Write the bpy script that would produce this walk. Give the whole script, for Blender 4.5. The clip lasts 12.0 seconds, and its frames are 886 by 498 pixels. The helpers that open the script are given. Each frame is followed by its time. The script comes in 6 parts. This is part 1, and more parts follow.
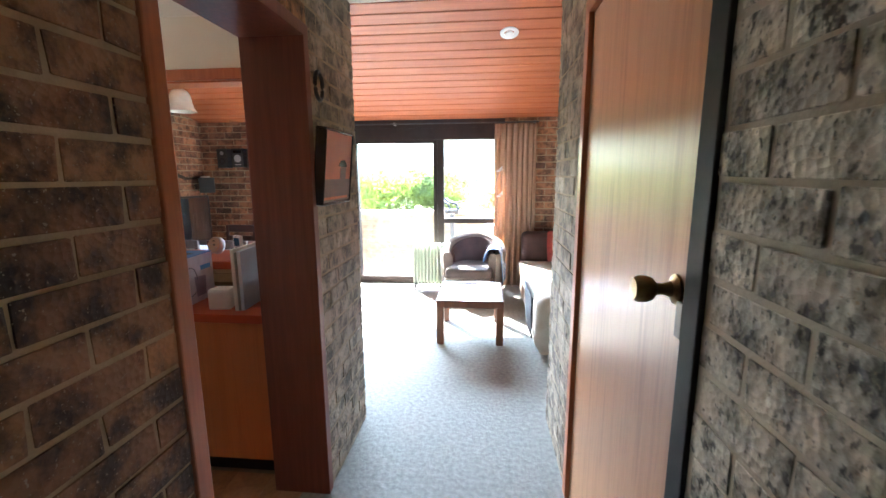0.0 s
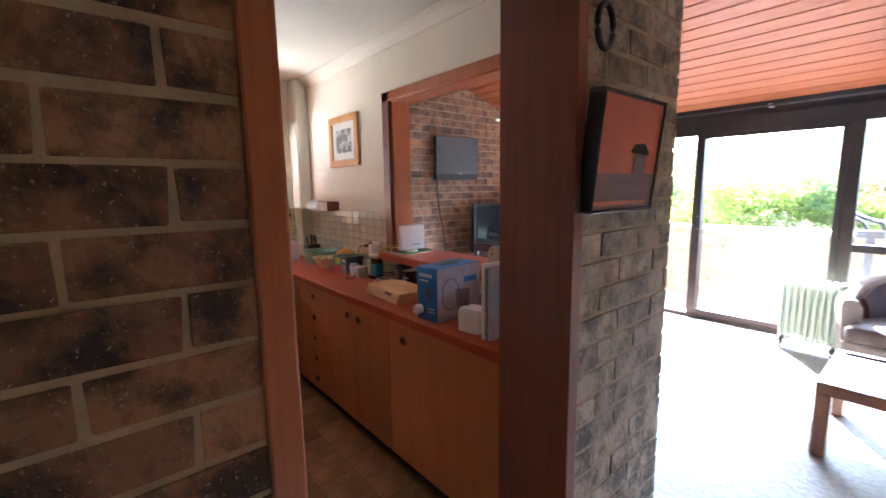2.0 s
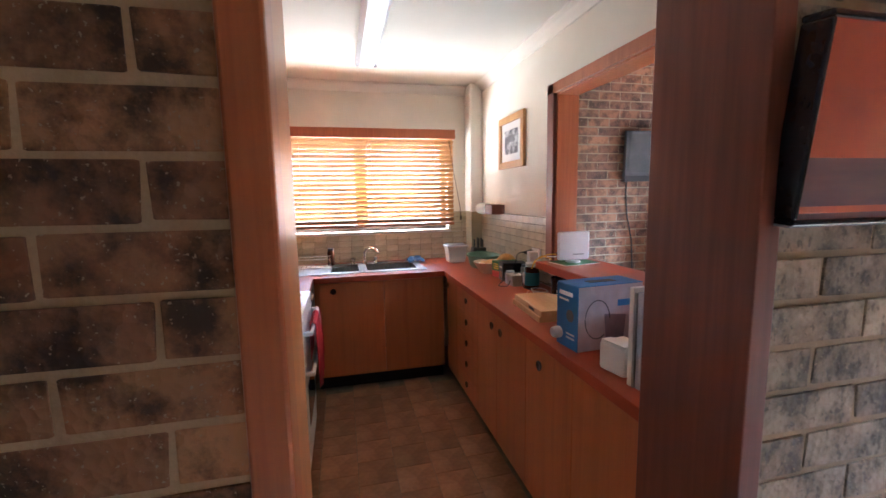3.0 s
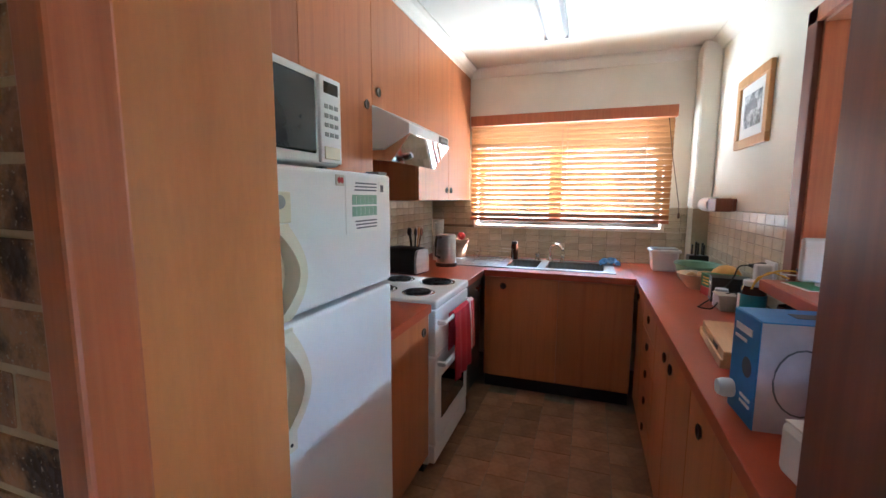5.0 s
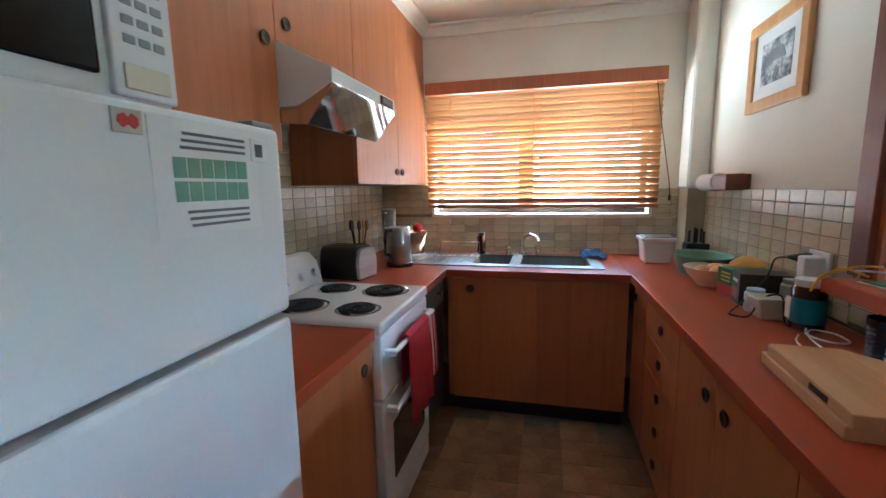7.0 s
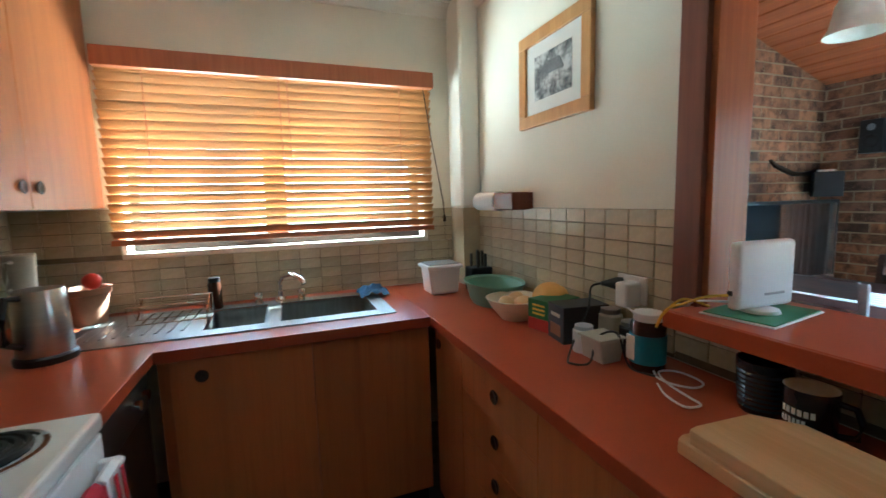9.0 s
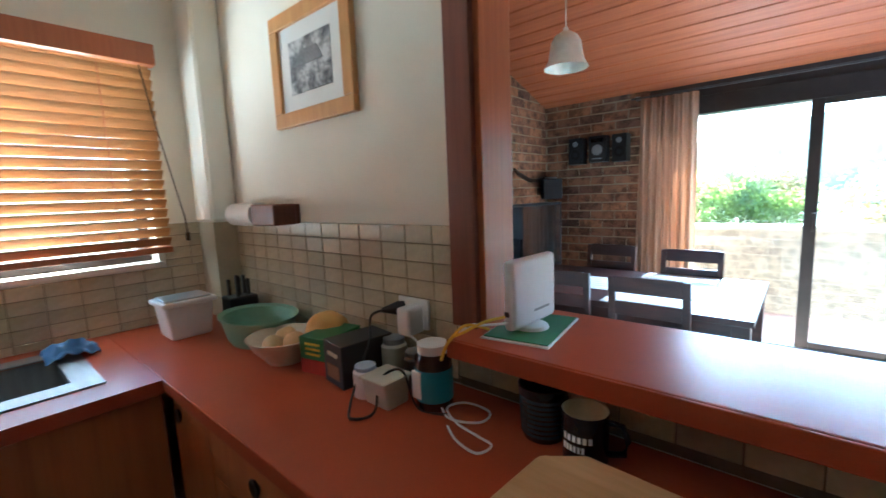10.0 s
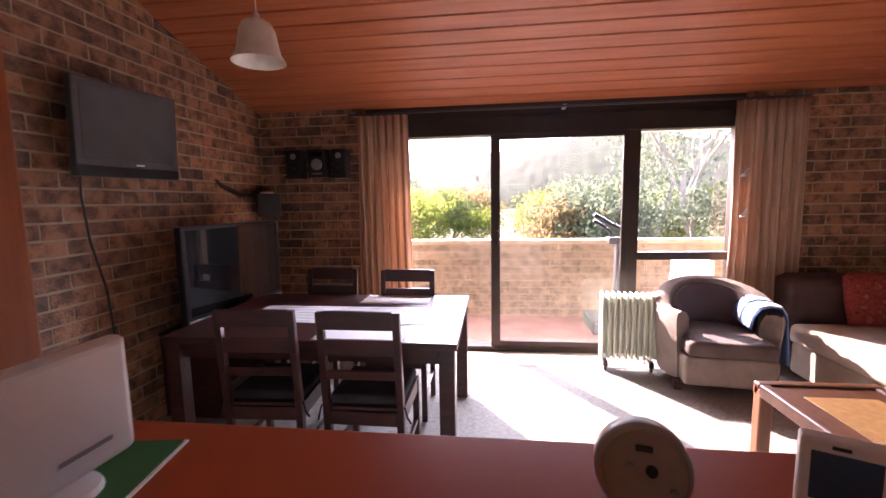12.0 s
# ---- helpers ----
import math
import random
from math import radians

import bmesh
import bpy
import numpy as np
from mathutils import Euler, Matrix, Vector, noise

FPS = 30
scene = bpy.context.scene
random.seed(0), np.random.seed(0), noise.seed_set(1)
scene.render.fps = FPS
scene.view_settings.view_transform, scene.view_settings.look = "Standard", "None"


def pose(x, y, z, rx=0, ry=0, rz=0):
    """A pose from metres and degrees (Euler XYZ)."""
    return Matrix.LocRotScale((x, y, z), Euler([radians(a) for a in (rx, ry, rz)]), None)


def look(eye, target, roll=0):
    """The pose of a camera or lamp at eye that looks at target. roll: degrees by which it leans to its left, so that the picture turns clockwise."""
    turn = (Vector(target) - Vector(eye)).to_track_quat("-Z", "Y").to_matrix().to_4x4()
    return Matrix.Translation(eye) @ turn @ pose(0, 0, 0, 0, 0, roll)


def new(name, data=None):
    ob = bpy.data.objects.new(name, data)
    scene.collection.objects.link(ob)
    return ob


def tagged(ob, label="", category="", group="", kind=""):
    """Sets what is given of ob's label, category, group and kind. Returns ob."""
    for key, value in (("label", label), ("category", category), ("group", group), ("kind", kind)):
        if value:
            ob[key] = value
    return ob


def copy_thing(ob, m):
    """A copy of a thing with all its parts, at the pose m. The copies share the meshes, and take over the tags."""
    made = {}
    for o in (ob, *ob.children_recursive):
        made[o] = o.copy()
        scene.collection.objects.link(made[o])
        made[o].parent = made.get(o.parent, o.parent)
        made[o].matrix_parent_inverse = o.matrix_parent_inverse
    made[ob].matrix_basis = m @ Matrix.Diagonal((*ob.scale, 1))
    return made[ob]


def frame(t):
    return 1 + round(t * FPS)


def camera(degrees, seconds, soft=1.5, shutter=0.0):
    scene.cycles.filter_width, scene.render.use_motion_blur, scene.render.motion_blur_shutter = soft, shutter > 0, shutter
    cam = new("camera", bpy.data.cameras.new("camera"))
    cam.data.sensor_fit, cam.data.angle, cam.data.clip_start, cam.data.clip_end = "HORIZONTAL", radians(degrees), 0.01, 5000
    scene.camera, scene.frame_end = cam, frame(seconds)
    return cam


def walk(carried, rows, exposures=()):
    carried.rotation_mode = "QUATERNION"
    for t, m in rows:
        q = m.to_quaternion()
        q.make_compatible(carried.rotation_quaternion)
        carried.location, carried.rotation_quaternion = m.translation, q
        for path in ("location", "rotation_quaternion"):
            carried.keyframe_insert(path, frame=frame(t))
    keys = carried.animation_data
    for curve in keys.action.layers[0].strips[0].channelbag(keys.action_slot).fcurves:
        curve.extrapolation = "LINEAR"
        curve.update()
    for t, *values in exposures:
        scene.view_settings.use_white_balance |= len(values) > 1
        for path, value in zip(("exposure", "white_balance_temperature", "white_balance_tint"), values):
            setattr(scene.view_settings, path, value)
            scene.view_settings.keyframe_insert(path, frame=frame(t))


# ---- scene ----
cam = camera(93.3, 12.0, shutter=0.2)
PATH = [
    (0, (-0.565, 1.656, 1.562), (-0.756, 3.617, 1.214), -0.3),
    (0.5, (-0.551, 1.85, 1.553), (-0.946, 3.78, 1.203), -0.1),
    (1, (-0.602, 2.069, 1.535), (-1.299, 3.91, 1.184), -0.3),
    (1.5, (-0.614, 2.242, 1.517), (-1.747, 3.86, 1.202), -0.7),
    (2, (-0.639, 2.384, 1.508), (-2.155, 3.656, 1.223), -0.9),
    (2.5, (-0.679, 2.553, 1.505), (-2.476, 3.394, 1.253), -0.7),
    (3, (-0.718, 2.711, 1.492), (-2.648, 3.173, 1.242), -1.0),
    (3.5, (-0.781, 2.909, 1.469), (-2.764, 3.016, 1.228), -1.0),
    (5.5, (-1.13, 3.189, 1.403), (-2.981, 2.473, 1.155), 0.4),
    (6, (-1.28, 3.134, 1.388), (-3.139, 2.441, 1.138), 0.4),
    (6.5, (-1.418, 3.086, 1.374), (-3.304, 2.479, 1.096), -0.3),
    (8.5, (-2.137, 2.911, 1.384), (-4.098, 3.217, 1.137), -1.6),
    (9, (-2.272, 2.933, 1.39), (-4.132, 3.633, 1.159), -1.6),
    (9.5, (-2.368, 3.019, 1.406), (-4.013, 4.132, 1.175), -1.8),
    (10, (-2.454, 3.13, 1.431), (-3.749, 4.631, 1.17), -2.3),
    (10.5, (-2.464, 3.237, 1.418), (-3.369, 5.002, 1.164), -1.8),
    (11, (-2.45, 3.335, 1.429), (-3.063, 5.216, 1.139), -1.6),
    (11.5, (-2.436, 3.459, 1.454), (-2.845, 5.398, 1.187), -1.5),
    (12, (-2.421, 3.628, 1.449), (-2.661, 5.601, 1.221), -1.0),
]
EXPOSURES = [(0.0, 4.6, 5500, 6), (1.0, 4.4, 5350, 6), (2.0, 4.6, 5300, 12), (3.5, 4.95, 5000, 10), (5.5, 4.9, 4500, -2), (6.5, 4.65, 4300, -4), (8.5, 4.5, 5200, -9), (9.0, 4.4, 4600, -13), (9.5, 4.3, 4300, -12), (10.0, 4.2, 4600, -6), (10.5, 4.15, 5200, 4), (11.0, 3.9, 5700, 8), (11.5, 3.45, 6400, 20), (12.0, 3.0, 6800, 42)]
walk(cam, [(t, look(eye, target, roll)) for t, eye, target, roll in PATH], EXPOSURES)

# ---- world and sun ----
SUN_EL, SUN_AZ = radians(33), radians(-34.5)
world = bpy.data.worlds.new("world")
scene.world = world
world.use_nodes = True
wn = world.node_tree.nodes
sky = wn.new("ShaderNodeTexSky")
sky.sky_type, sky.sun_disc = "NISHITA", False
sky.sun_elevation, sky.sun_rotation = SUN_EL, SUN_AZ
wn["Background"].inputs["Strength"].default_value = 0.15
world.node_tree.links.new(sky.outputs[0], wn["Background"].inputs["Color"])
sun_data = bpy.data.lights.new("sun", "SUN")
sun_data.energy, sun_data.angle, sun_data.color = 5.0, radians(0.6), (1.0, 0.93, 0.82)
sun = new("sun", sun_data)
SUN_DIR = Vector((math.sin(SUN_AZ) * math.cos(SUN_EL), math.cos(SUN_AZ) * math.cos(SUN_EL), math.sin(SUN_EL)))
sun.matrix_world = look(SUN_DIR * 40, (0, 0, 0))


def area_lamp(name, eye, target, width, height, watts, color):
    data = bpy.data.lights.new(name, "AREA")
    data.shape, data.size, data.size_y, data.energy, data.color = "RECTANGLE", width, height, watts, color
    ob = new(name, data)
    ob.matrix_world = look(eye, target)
    return ob


# the bright sky over the valley, as it reaches the two openings
area_lamp("sky_light_doors", (-2.2, 13.0, 4.1), (-2.2, 5.0, 1.2), 10.0, 2.0, 600, (0.74, 0.87, 1.0))
area_lamp("sky_light_window", (-4.84, 2.97, 1.62), (0, 2.97, 1.62), 1.25, 0.8, 3.3, (1.0, 0.94, 0.83))


# ---- materials ----
def rgb(r, g, b):
    return (r, g, b, 1.0)


def material(name, colors, rough=0.6, metal=0.0, scale=8.0, stretch=(1, 1, 1), bump=0.1, fine=60.0, coat=0.0, spread=(0.3, 0.7), random_mix=0.0, detail=4.0):
    """A surface with broad colour drift, fine grain and relief, in object space; stretch pulls the grain along an axis."""
    m = bpy.data.materials.new(name)
    m.use_nodes = True
    t, n = m.node_tree, m.node_tree.nodes
    b = n["Principled BSDF"]
    b.inputs["Roughness"].default_value, b.inputs["Metallic"].default_value = rough, metal
    b.inputs["Coat Weight"].default_value = coat
    tc, mp = n.new("ShaderNodeTexCoord"), n.new("ShaderNodeMapping")
    mp.inputs["Scale"].default_value = stretch
    t.links.new(tc.outputs["Object"], mp.inputs["Vector"])
    n1, n2 = n.new("ShaderNodeTexNoise"), n.new("ShaderNodeTexNoise")
    n1.inputs["Scale"].default_value, n1.inputs["Detail"].default_value = scale, detail
    n2.inputs["Scale"].default_value, n2.inputs["Detail"].default_value = fine, 3.0
    for k in (n1, n2):
        t.links.new(mp.outputs[0], k.inputs["Vector"])
    mix = n.new("ShaderNodeMath")
    mix.operation = "MULTIPLY_ADD"
    t.links.new(n2.outputs["Fac"], mix.inputs[0])
    mix.inputs[1].default_value = 0.35
    add = n.new("ShaderNodeMath")
    add.operation = "SUBTRACT"
    t.links.new(n1.outputs["Fac"], add.inputs[0])
    add.inputs[1].default_value = 0.175
    t.links.new(add.outputs[0], mix.inputs[2])
    ramp = n.new("ShaderNodeValToRGB")
    els = ramp.color_ramp.elements
    els[0].position, els[1].position = spread
    els[0].color, els[1].color = rgb(*colors[0]), rgb(*colors[-1])
    for i, c in enumerate(colors[1:-1]):
        e = els.new(spread[0] + (spread[1] - spread[0]) * (i + 1) / (len(colors) - 1))
        e.color = rgb(*c)
    t.links.new(mix.outputs[0], ramp.inputs[0])
    out = ramp.outputs[0]
    if random_mix:
        oi, hs = n.new("ShaderNodeObjectInfo"), n.new("ShaderNodeHueSaturation")
        mr = n.new("ShaderNodeMapRange")
        mr.inputs["To Min"].default_value, mr.inputs["To Max"].default_value = 1 - random_mix, 1 + random_mix
        t.links.new(oi.outputs["Random"], mr.inputs["Value"])
        t.links.new(mr.outputs[0], hs.inputs["Value"])
        t.links.new(out, hs.inputs["Color"])
        out = hs.outputs[0]
    t.links.new(out, b.inputs["Base Color"])
    if bump:
        bp = n.new("ShaderNodeBump")
        bp.inputs["Strength"].default_value, bp.inputs["Distance"].default_value = bump, 0.004
        t.links.new(mix.outputs[0], bp.inputs["Height"])
        t.links.new(bp.outputs[0], b.inputs["Normal"])
    return m


def brick_material(name, island, palette, mottle=0.0, burnt=0.42):
    """Clinker brick: each one its own tone, with burnt patches, pale sand specks and pits."""
    m = bpy.data.materials.new(name)
    m.use_nodes = True
    t, n = m.node_tree, m.node_tree.nodes
    b = n["Principled BSDF"]
    tc = n.new("ShaderNodeTexCoord")
    rnd = n.new("ShaderNodeNewGeometry").outputs["Random Per Island"] if island else n.new("ShaderNodeObjectInfo").outputs["Random"]
    geo = n.new("ShaderNodeNewGeometry")
    pos = geo.outputs["Position"]
    tone = n.new("ShaderNodeValToRGB")
    els = tone.color_ramp.elements
    els[0].position, els[1].position = 0.0, 1.0
    els[0].color, els[1].color = rgb(*palette[0]), rgb(*palette[-1])
    for i, c in enumerate(palette[1:-1]):
        els.new((i + 1) / (len(palette) - 1)).color = rgb(*c)
    t.links.new(rnd, tone.inputs[0])
    burn, speck, pit = n.new("ShaderNodeTexNoise"), n.new("ShaderNodeTexNoise"), n.new("ShaderNodeTexVoronoi")
    burn.inputs["Scale"].default_value, burn.inputs["Detail"].default_value, burn.inputs["Roughness"].default_value = (13.0, 8.0, 0.68) if mottle > 0.6 else (10.0, 8.0, 0.66)
    speck.inputs["Scale"].default_value, speck.inputs["Detail"].default_value = 140.0, 4.0
    pit.inputs["Scale"].default_value = 62.0
    for k in (burn, speck, pit):
        t.links.new(pos, k.inputs["Vector"])
    dark = n.new("ShaderNodeMapRange")
    dark.inputs["From Min"].default_value, dark.inputs["From Max"].default_value = 0.40, 0.57
    dark.inputs["To Min"].default_value, dark.inputs["To Max"].default_value = burnt, 1.25
    t.links.new(burn.outputs["Fac"], dark.inputs["Value"])
    hs = n.new("ShaderNodeHueSaturation")
    t.links.new(tone.outputs[0], hs.inputs["Color"])
    t.links.new(dark.outputs[0], hs.inputs["Value"])
    if mottle:
        mo, mm, md = n.new("ShaderNodeTexNoise"), n.new("ShaderNodeMapRange"), n.new("ShaderNodeMix")
        mo.inputs["Scale"].default_value, mo.inputs["Detail"].default_value = 75.0, 5.0
        squash, thick = n.new("ShaderNodeMapping"), n.new("ShaderNodeMath")
        squash.inputs["Scale"].default_value = (1.0, 1.0, 0.7)
        t.links.new(pos, squash.inputs["Vector"])
        t.links.new(squash.outputs[0], mo.inputs["Vector"])
        thick.operation, thick.inputs[1].default_value = "MULTIPLY_ADD", -0.55
        t.links.new(burn.outputs["Fac"], thick.inputs[0])
        t.links.new(mo.outputs["Fac"], thick.inputs[2])
        mm.inputs["From Min"].default_value, mm.inputs["From Max"].default_value = 0.29, 0.35
        mm.inputs["To Max"].default_value = mottle
        t.links.new(thick.outputs[0], mm.inputs["Value"])
        md.data_type = "RGBA"
        t.links.new(mm.outputs[0], md.inputs["Factor"])
        t.links.new(hs.outputs[0], md.inputs["A"])
        md.inputs["B"].default_value = rgb(0.035, 0.03, 0.03)
    sm = n.new("ShaderNodeMapRange")
    sm.inputs["From Min"].default_value, sm.inputs["From Max"].default_value = 0.65, 0.675
    t.links.new(speck.outputs["Fac"], sm.inputs["Value"])
    mx = n.new("ShaderNodeMix")
    mx.data_type = "RGBA"
    t.links.new(sm.outputs[0], mx.inputs["Factor"])
    t.links.new(md.outputs["Result"] if mottle else hs.outputs[0], mx.inputs["A"])
    mx.inputs["B"].default_value = rgb(0.36, 0.27, 0.18)
    t.links.new(mx.outputs["Result"], b.inputs["Base Color"])
    b.inputs["Roughness"].default_value = 0.72
    bp = n.new("ShaderNodeBump")
    bp.inputs["Strength"].default_value, bp.inputs["Distance"].default_value = (0.75, 0.005) if mottle > 0.6 else (0.75, 0.004)
    hsum = n.new("ShaderNodeMath")
    hsum.operation = "ADD"
    t.links.new(burn.outputs["Fac"], hsum.inputs[0])
    t.links.new(pit.outputs["Distance"], hsum.inputs[1])
    t.links.new(hsum.outputs[0], bp.inputs["Height"])
    t.links.new(bp.outputs[0], b.inputs["Normal"])
    return m


def glass_material(name, tint=(1, 1, 1), rough=0.0):
    """Thin pane: mostly clear, with a glossy film."""
    m = bpy.data.materials.new(name)
    m.use_nodes = True
    t, n = m.node_tree, m.node_tree.nodes
    n.remove(n["Principled BSDF"])
    tr, gl, mx, fr = n.new("ShaderNodeBsdfTransparent"), n.new("ShaderNodeBsdfGlossy"), n.new("ShaderNodeMixShader"), n.new("ShaderNodeFresnel")
    tr.inputs["Color"].default_value = rgb(*tint)
    gl.inputs["Roughness"].default_value = rough
    fr.inputs["IOR"].default_value = 1.45
    t.links.new(fr.outputs[0], mx.inputs[0])
    t.links.new(tr.outputs[0], mx.inputs[1])
    t.links.new(gl.outputs[0], mx.inputs[2])
    t.links.new(mx.outputs[0], n["Material Output"].inputs["Surface"])
    return m


# grey brick of the right hall wall, colour raised to stand for light on it
LIFTED_GREYS = [(0.40, 0.355, 0.28), (0.58, 0.53, 0.43), (0.46, 0.41, 0.33), (0.66, 0.61, 0.50), (0.36, 0.32, 0.26), (0.62, 0.56, 0.45), (0.52, 0.46, 0.37)]
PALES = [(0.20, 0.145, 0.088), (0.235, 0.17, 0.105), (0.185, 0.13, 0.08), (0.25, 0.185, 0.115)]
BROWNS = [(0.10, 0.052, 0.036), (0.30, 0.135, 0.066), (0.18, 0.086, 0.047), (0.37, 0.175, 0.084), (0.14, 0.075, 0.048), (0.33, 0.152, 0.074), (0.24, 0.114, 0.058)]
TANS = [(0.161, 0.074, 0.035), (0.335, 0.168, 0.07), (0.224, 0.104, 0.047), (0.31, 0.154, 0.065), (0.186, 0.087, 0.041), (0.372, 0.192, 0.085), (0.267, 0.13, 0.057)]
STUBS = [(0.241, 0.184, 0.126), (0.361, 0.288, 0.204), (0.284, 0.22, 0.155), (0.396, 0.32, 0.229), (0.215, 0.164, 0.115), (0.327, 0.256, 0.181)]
M_BRICK_STUB = brick_material("brown_grey_brick", False, STUBS, 0.5)
M_BRICK_STUB_ALL = brick_material("brown_grey_brick_joined", True, STUBS, 0.5)
M_BRICK_TAN = brick_material("tan_brick", False, TANS, burnt=0.2)
M_BRICK_TAN_ALL = brick_material("tan_brick_joined", True, TANS, burnt=0.2)
M_BRICK = brick_material("brick", False, BROWNS)
M_BRICK_ALL = brick_material("brick_joined", True, BROWNS)
M_BRICK_GREY = brick_material("grey_brick_lifted", False, LIFTED_GREYS, 0.82)
M_BRICK_GREY_ALL = brick_material("grey_brick_lifted_joined", True, LIFTED_GREYS, 0.82)
M_BRICK_PALE = brick_material("pale_brick", False, PALES, burnt=0.72)
M_BRICK_PALE_ALL = brick_material("pale_brick_joined", True, PALES, burnt=0.72)
M_MORTAR = material("mortar", [(0.31, 0.235, 0.15), (0.42, 0.325, 0.215)], 0.95, scale=12, fine=160, bump=0.6)
M_PLASTER = material("plaster", [(0.77, 0.73, 0.62), (0.83, 0.79, 0.69)], 0.85, scale=3, fine=120, bump=0.08)
M_WHITE = material("ceiling_paint", [(0.78, 0.75, 0.66), (0.84, 0.81, 0.73)], 0.9, scale=2, fine=150, bump=0.05)
M_CARPET = material("carpet", [(0.19, 0.18, 0.16), (0.28, 0.265, 0.238)], 1.0, scale=35, fine=260, bump=1.0)
M_FLOORTILE = material("vinyl_tile", [(0.19, 0.088, 0.040), (0.28, 0.140, 0.068), (0.37, 0.20, 0.105)], 0.42, scale=6, fine=40, bump=0.12, random_mix=0.22)
M_BOARD = material("cedar_board", [(0.34, 0.092, 0.034), (0.46, 0.14, 0.052)], 0.42, scale=5, stretch=(0.25, 5, 5), fine=30, bump=0.1)
M_GROOVE = material("board_groove", [(0.05, 0.014, 0.008), (0.07, 0.02, 0.01)], 0.8)
M_OAK = material("veneer", [(0.37, 0.118, 0.035), (0.48, 0.165, 0.050), (0.42, 0.140, 0.042)], 0.36, scale=2.2, stretch=(5, 5, 0.2), fine=22, bump=0.03, random_mix=0.12, detail=2.0)
M_LINING = material("pale_lining", [(0.47, 0.175, 0.052), (0.57, 0.23, 0.074)], 0.34, scale=2.5, stretch=(3, 3, 0.5), fine=30, bump=0.04, detail=5.0)
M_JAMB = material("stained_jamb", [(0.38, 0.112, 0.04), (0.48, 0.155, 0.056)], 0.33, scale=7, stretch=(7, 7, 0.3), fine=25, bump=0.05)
# the jamb's grain again in a darker red-brown
M_POST = material("darker_jamb_timber", [(0.155, 0.050, 0.031), (0.215, 0.070, 0.042)], 0.4, scale=7, stretch=(7, 7, 0.3), fine=25, bump=0.05)
M_DOOR = material("door_veneer", [(0.40, 0.19, 0.082), (0.54, 0.28, 0.13), (0.46, 0.23, 0.10)], 0.3, scale=3, stretch=(9, 9, 0.4), fine=18, bump=0.04)
M_LAMINATE = material("red_laminate", [(0.35, 0.066, 0.024), (0.42, 0.085, 0.031)], 0.3, scale=3, fine=220, bump=0.03)
M_LAMINATE.node_tree.nodes["Principled BSDF"].inputs["Specular IOR Level"].default_value = 0.24
M_TILE = material("glazed_tile", [(0.40, 0.34, 0.22), (0.56, 0.49, 0.34)], 0.28, scale=9, fine=60, bump=0.06, random_mix=0.16)
M_GROUT = material("grout", [(0.16, 0.13, 0.085), (0.24, 0.2, 0.14)], 0.9, scale=20, fine=150)
M_ENAMEL = material("white_enamel", [(0.74, 0.75, 0.74), (0.80, 0.81, 0.80)], 0.28, scale=2, fine=120, bump=0.02)
M_CREAM = material("cream_plastic", [(0.66, 0.62, 0.47), (0.72, 0.68, 0.54)], 0.35, scale=3, fine=90, bump=0.02)
M_BLACK = material("black_plastic", [(0.012, 0.012, 0.013), (0.022, 0.022, 0.024)], 0.35, scale=6, fine=120, bump=0.02)
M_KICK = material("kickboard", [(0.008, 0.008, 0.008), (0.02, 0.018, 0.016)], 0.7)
M_STEEL = material("brushed_steel", [(0.52, 0.52, 0.52), (0.62, 0.62, 0.61)], 0.28, 1.0, scale=6, stretch=(1, 1, 12), fine=60, bump=0.03)
M_CHROME = material("chrome", [(0.72, 0.72, 0.72), (0.8, 0.8, 0.8)], 0.05, 1.0, bump=0.0)
M_BRASS = material("worn_brass", [(0.25, 0.16, 0.07), (0.5, 0.36, 0.17)], 0.3, 1.0, scale=15, bump=0.05)
M_BRONZE = material("dark_bronze", [(0.04, 0.028, 0.02), (0.09, 0.06, 0.04)], 0.38, 0.7, scale=12)
M_DARKWOOD = material("dark_mahogany", [(0.034, 0.010, 0.008), (0.066, 0.020, 0.013)], 0.36, scale=6, stretch=(1, 6, 6), fine=30, bump=0.04)
M_ALU = material("brown_aluminium", [(0.028, 0.019, 0.015), (0.045, 0.03, 0.024)], 0.42, 0.4, scale=6, fine=90)
M_GLASS = glass_material("glass")
M_SLAT = material("cedar_slat", [(0.33, 0.155, 0.045), (0.45, 0.225, 0.07)], 0.5, scale=6, stretch=(8, 0.4, 8), fine=25, bump=0.04, random_mix=0.12)
M_CURTAIN = material("curtain_cloth", [(0.40, 0.235, 0.145), (0.66, 0.47, 0.33)], 0.9, scale=6, stretch=(9, 1, 0.1), fine=120, bump=0.3)
t_, n_ = M_CURTAIN.node_tree, M_CURTAIN.node_tree.nodes
thin, both = n_.new("ShaderNodeBsdfTranslucent"), n_.new("ShaderNodeMixShader")
t_.links.new(n_["Principled BSDF"].inputs["Base Color"].links[0].from_socket, thin.inputs["Color"])
both.inputs[0].default_value = 0.25
t_.links.new(n_["Principled BSDF"].outputs[0], both.inputs[1])
t_.links.new(thin.outputs[0], both.inputs[2])
t_.links.new(both.outputs[0], n_["Material Output"].inputs["Surface"])
M_VELVET = material("brown_velour", [(0.18, 0.148, 0.125), (0.26, 0.218, 0.187)], 0.95, scale=7, fine=160, bump=0.35)
M_VELVETDARK = material("dark_velour", [(0.075, 0.055, 0.05), (0.12, 0.09, 0.08)], 0.9, scale=7, fine=160, bump=0.35)
M_SOFA = material("beige_velour", [(0.33, 0.27, 0.21), (0.42, 0.35, 0.28)], 0.95, scale=6, fine=160, bump=0.35)
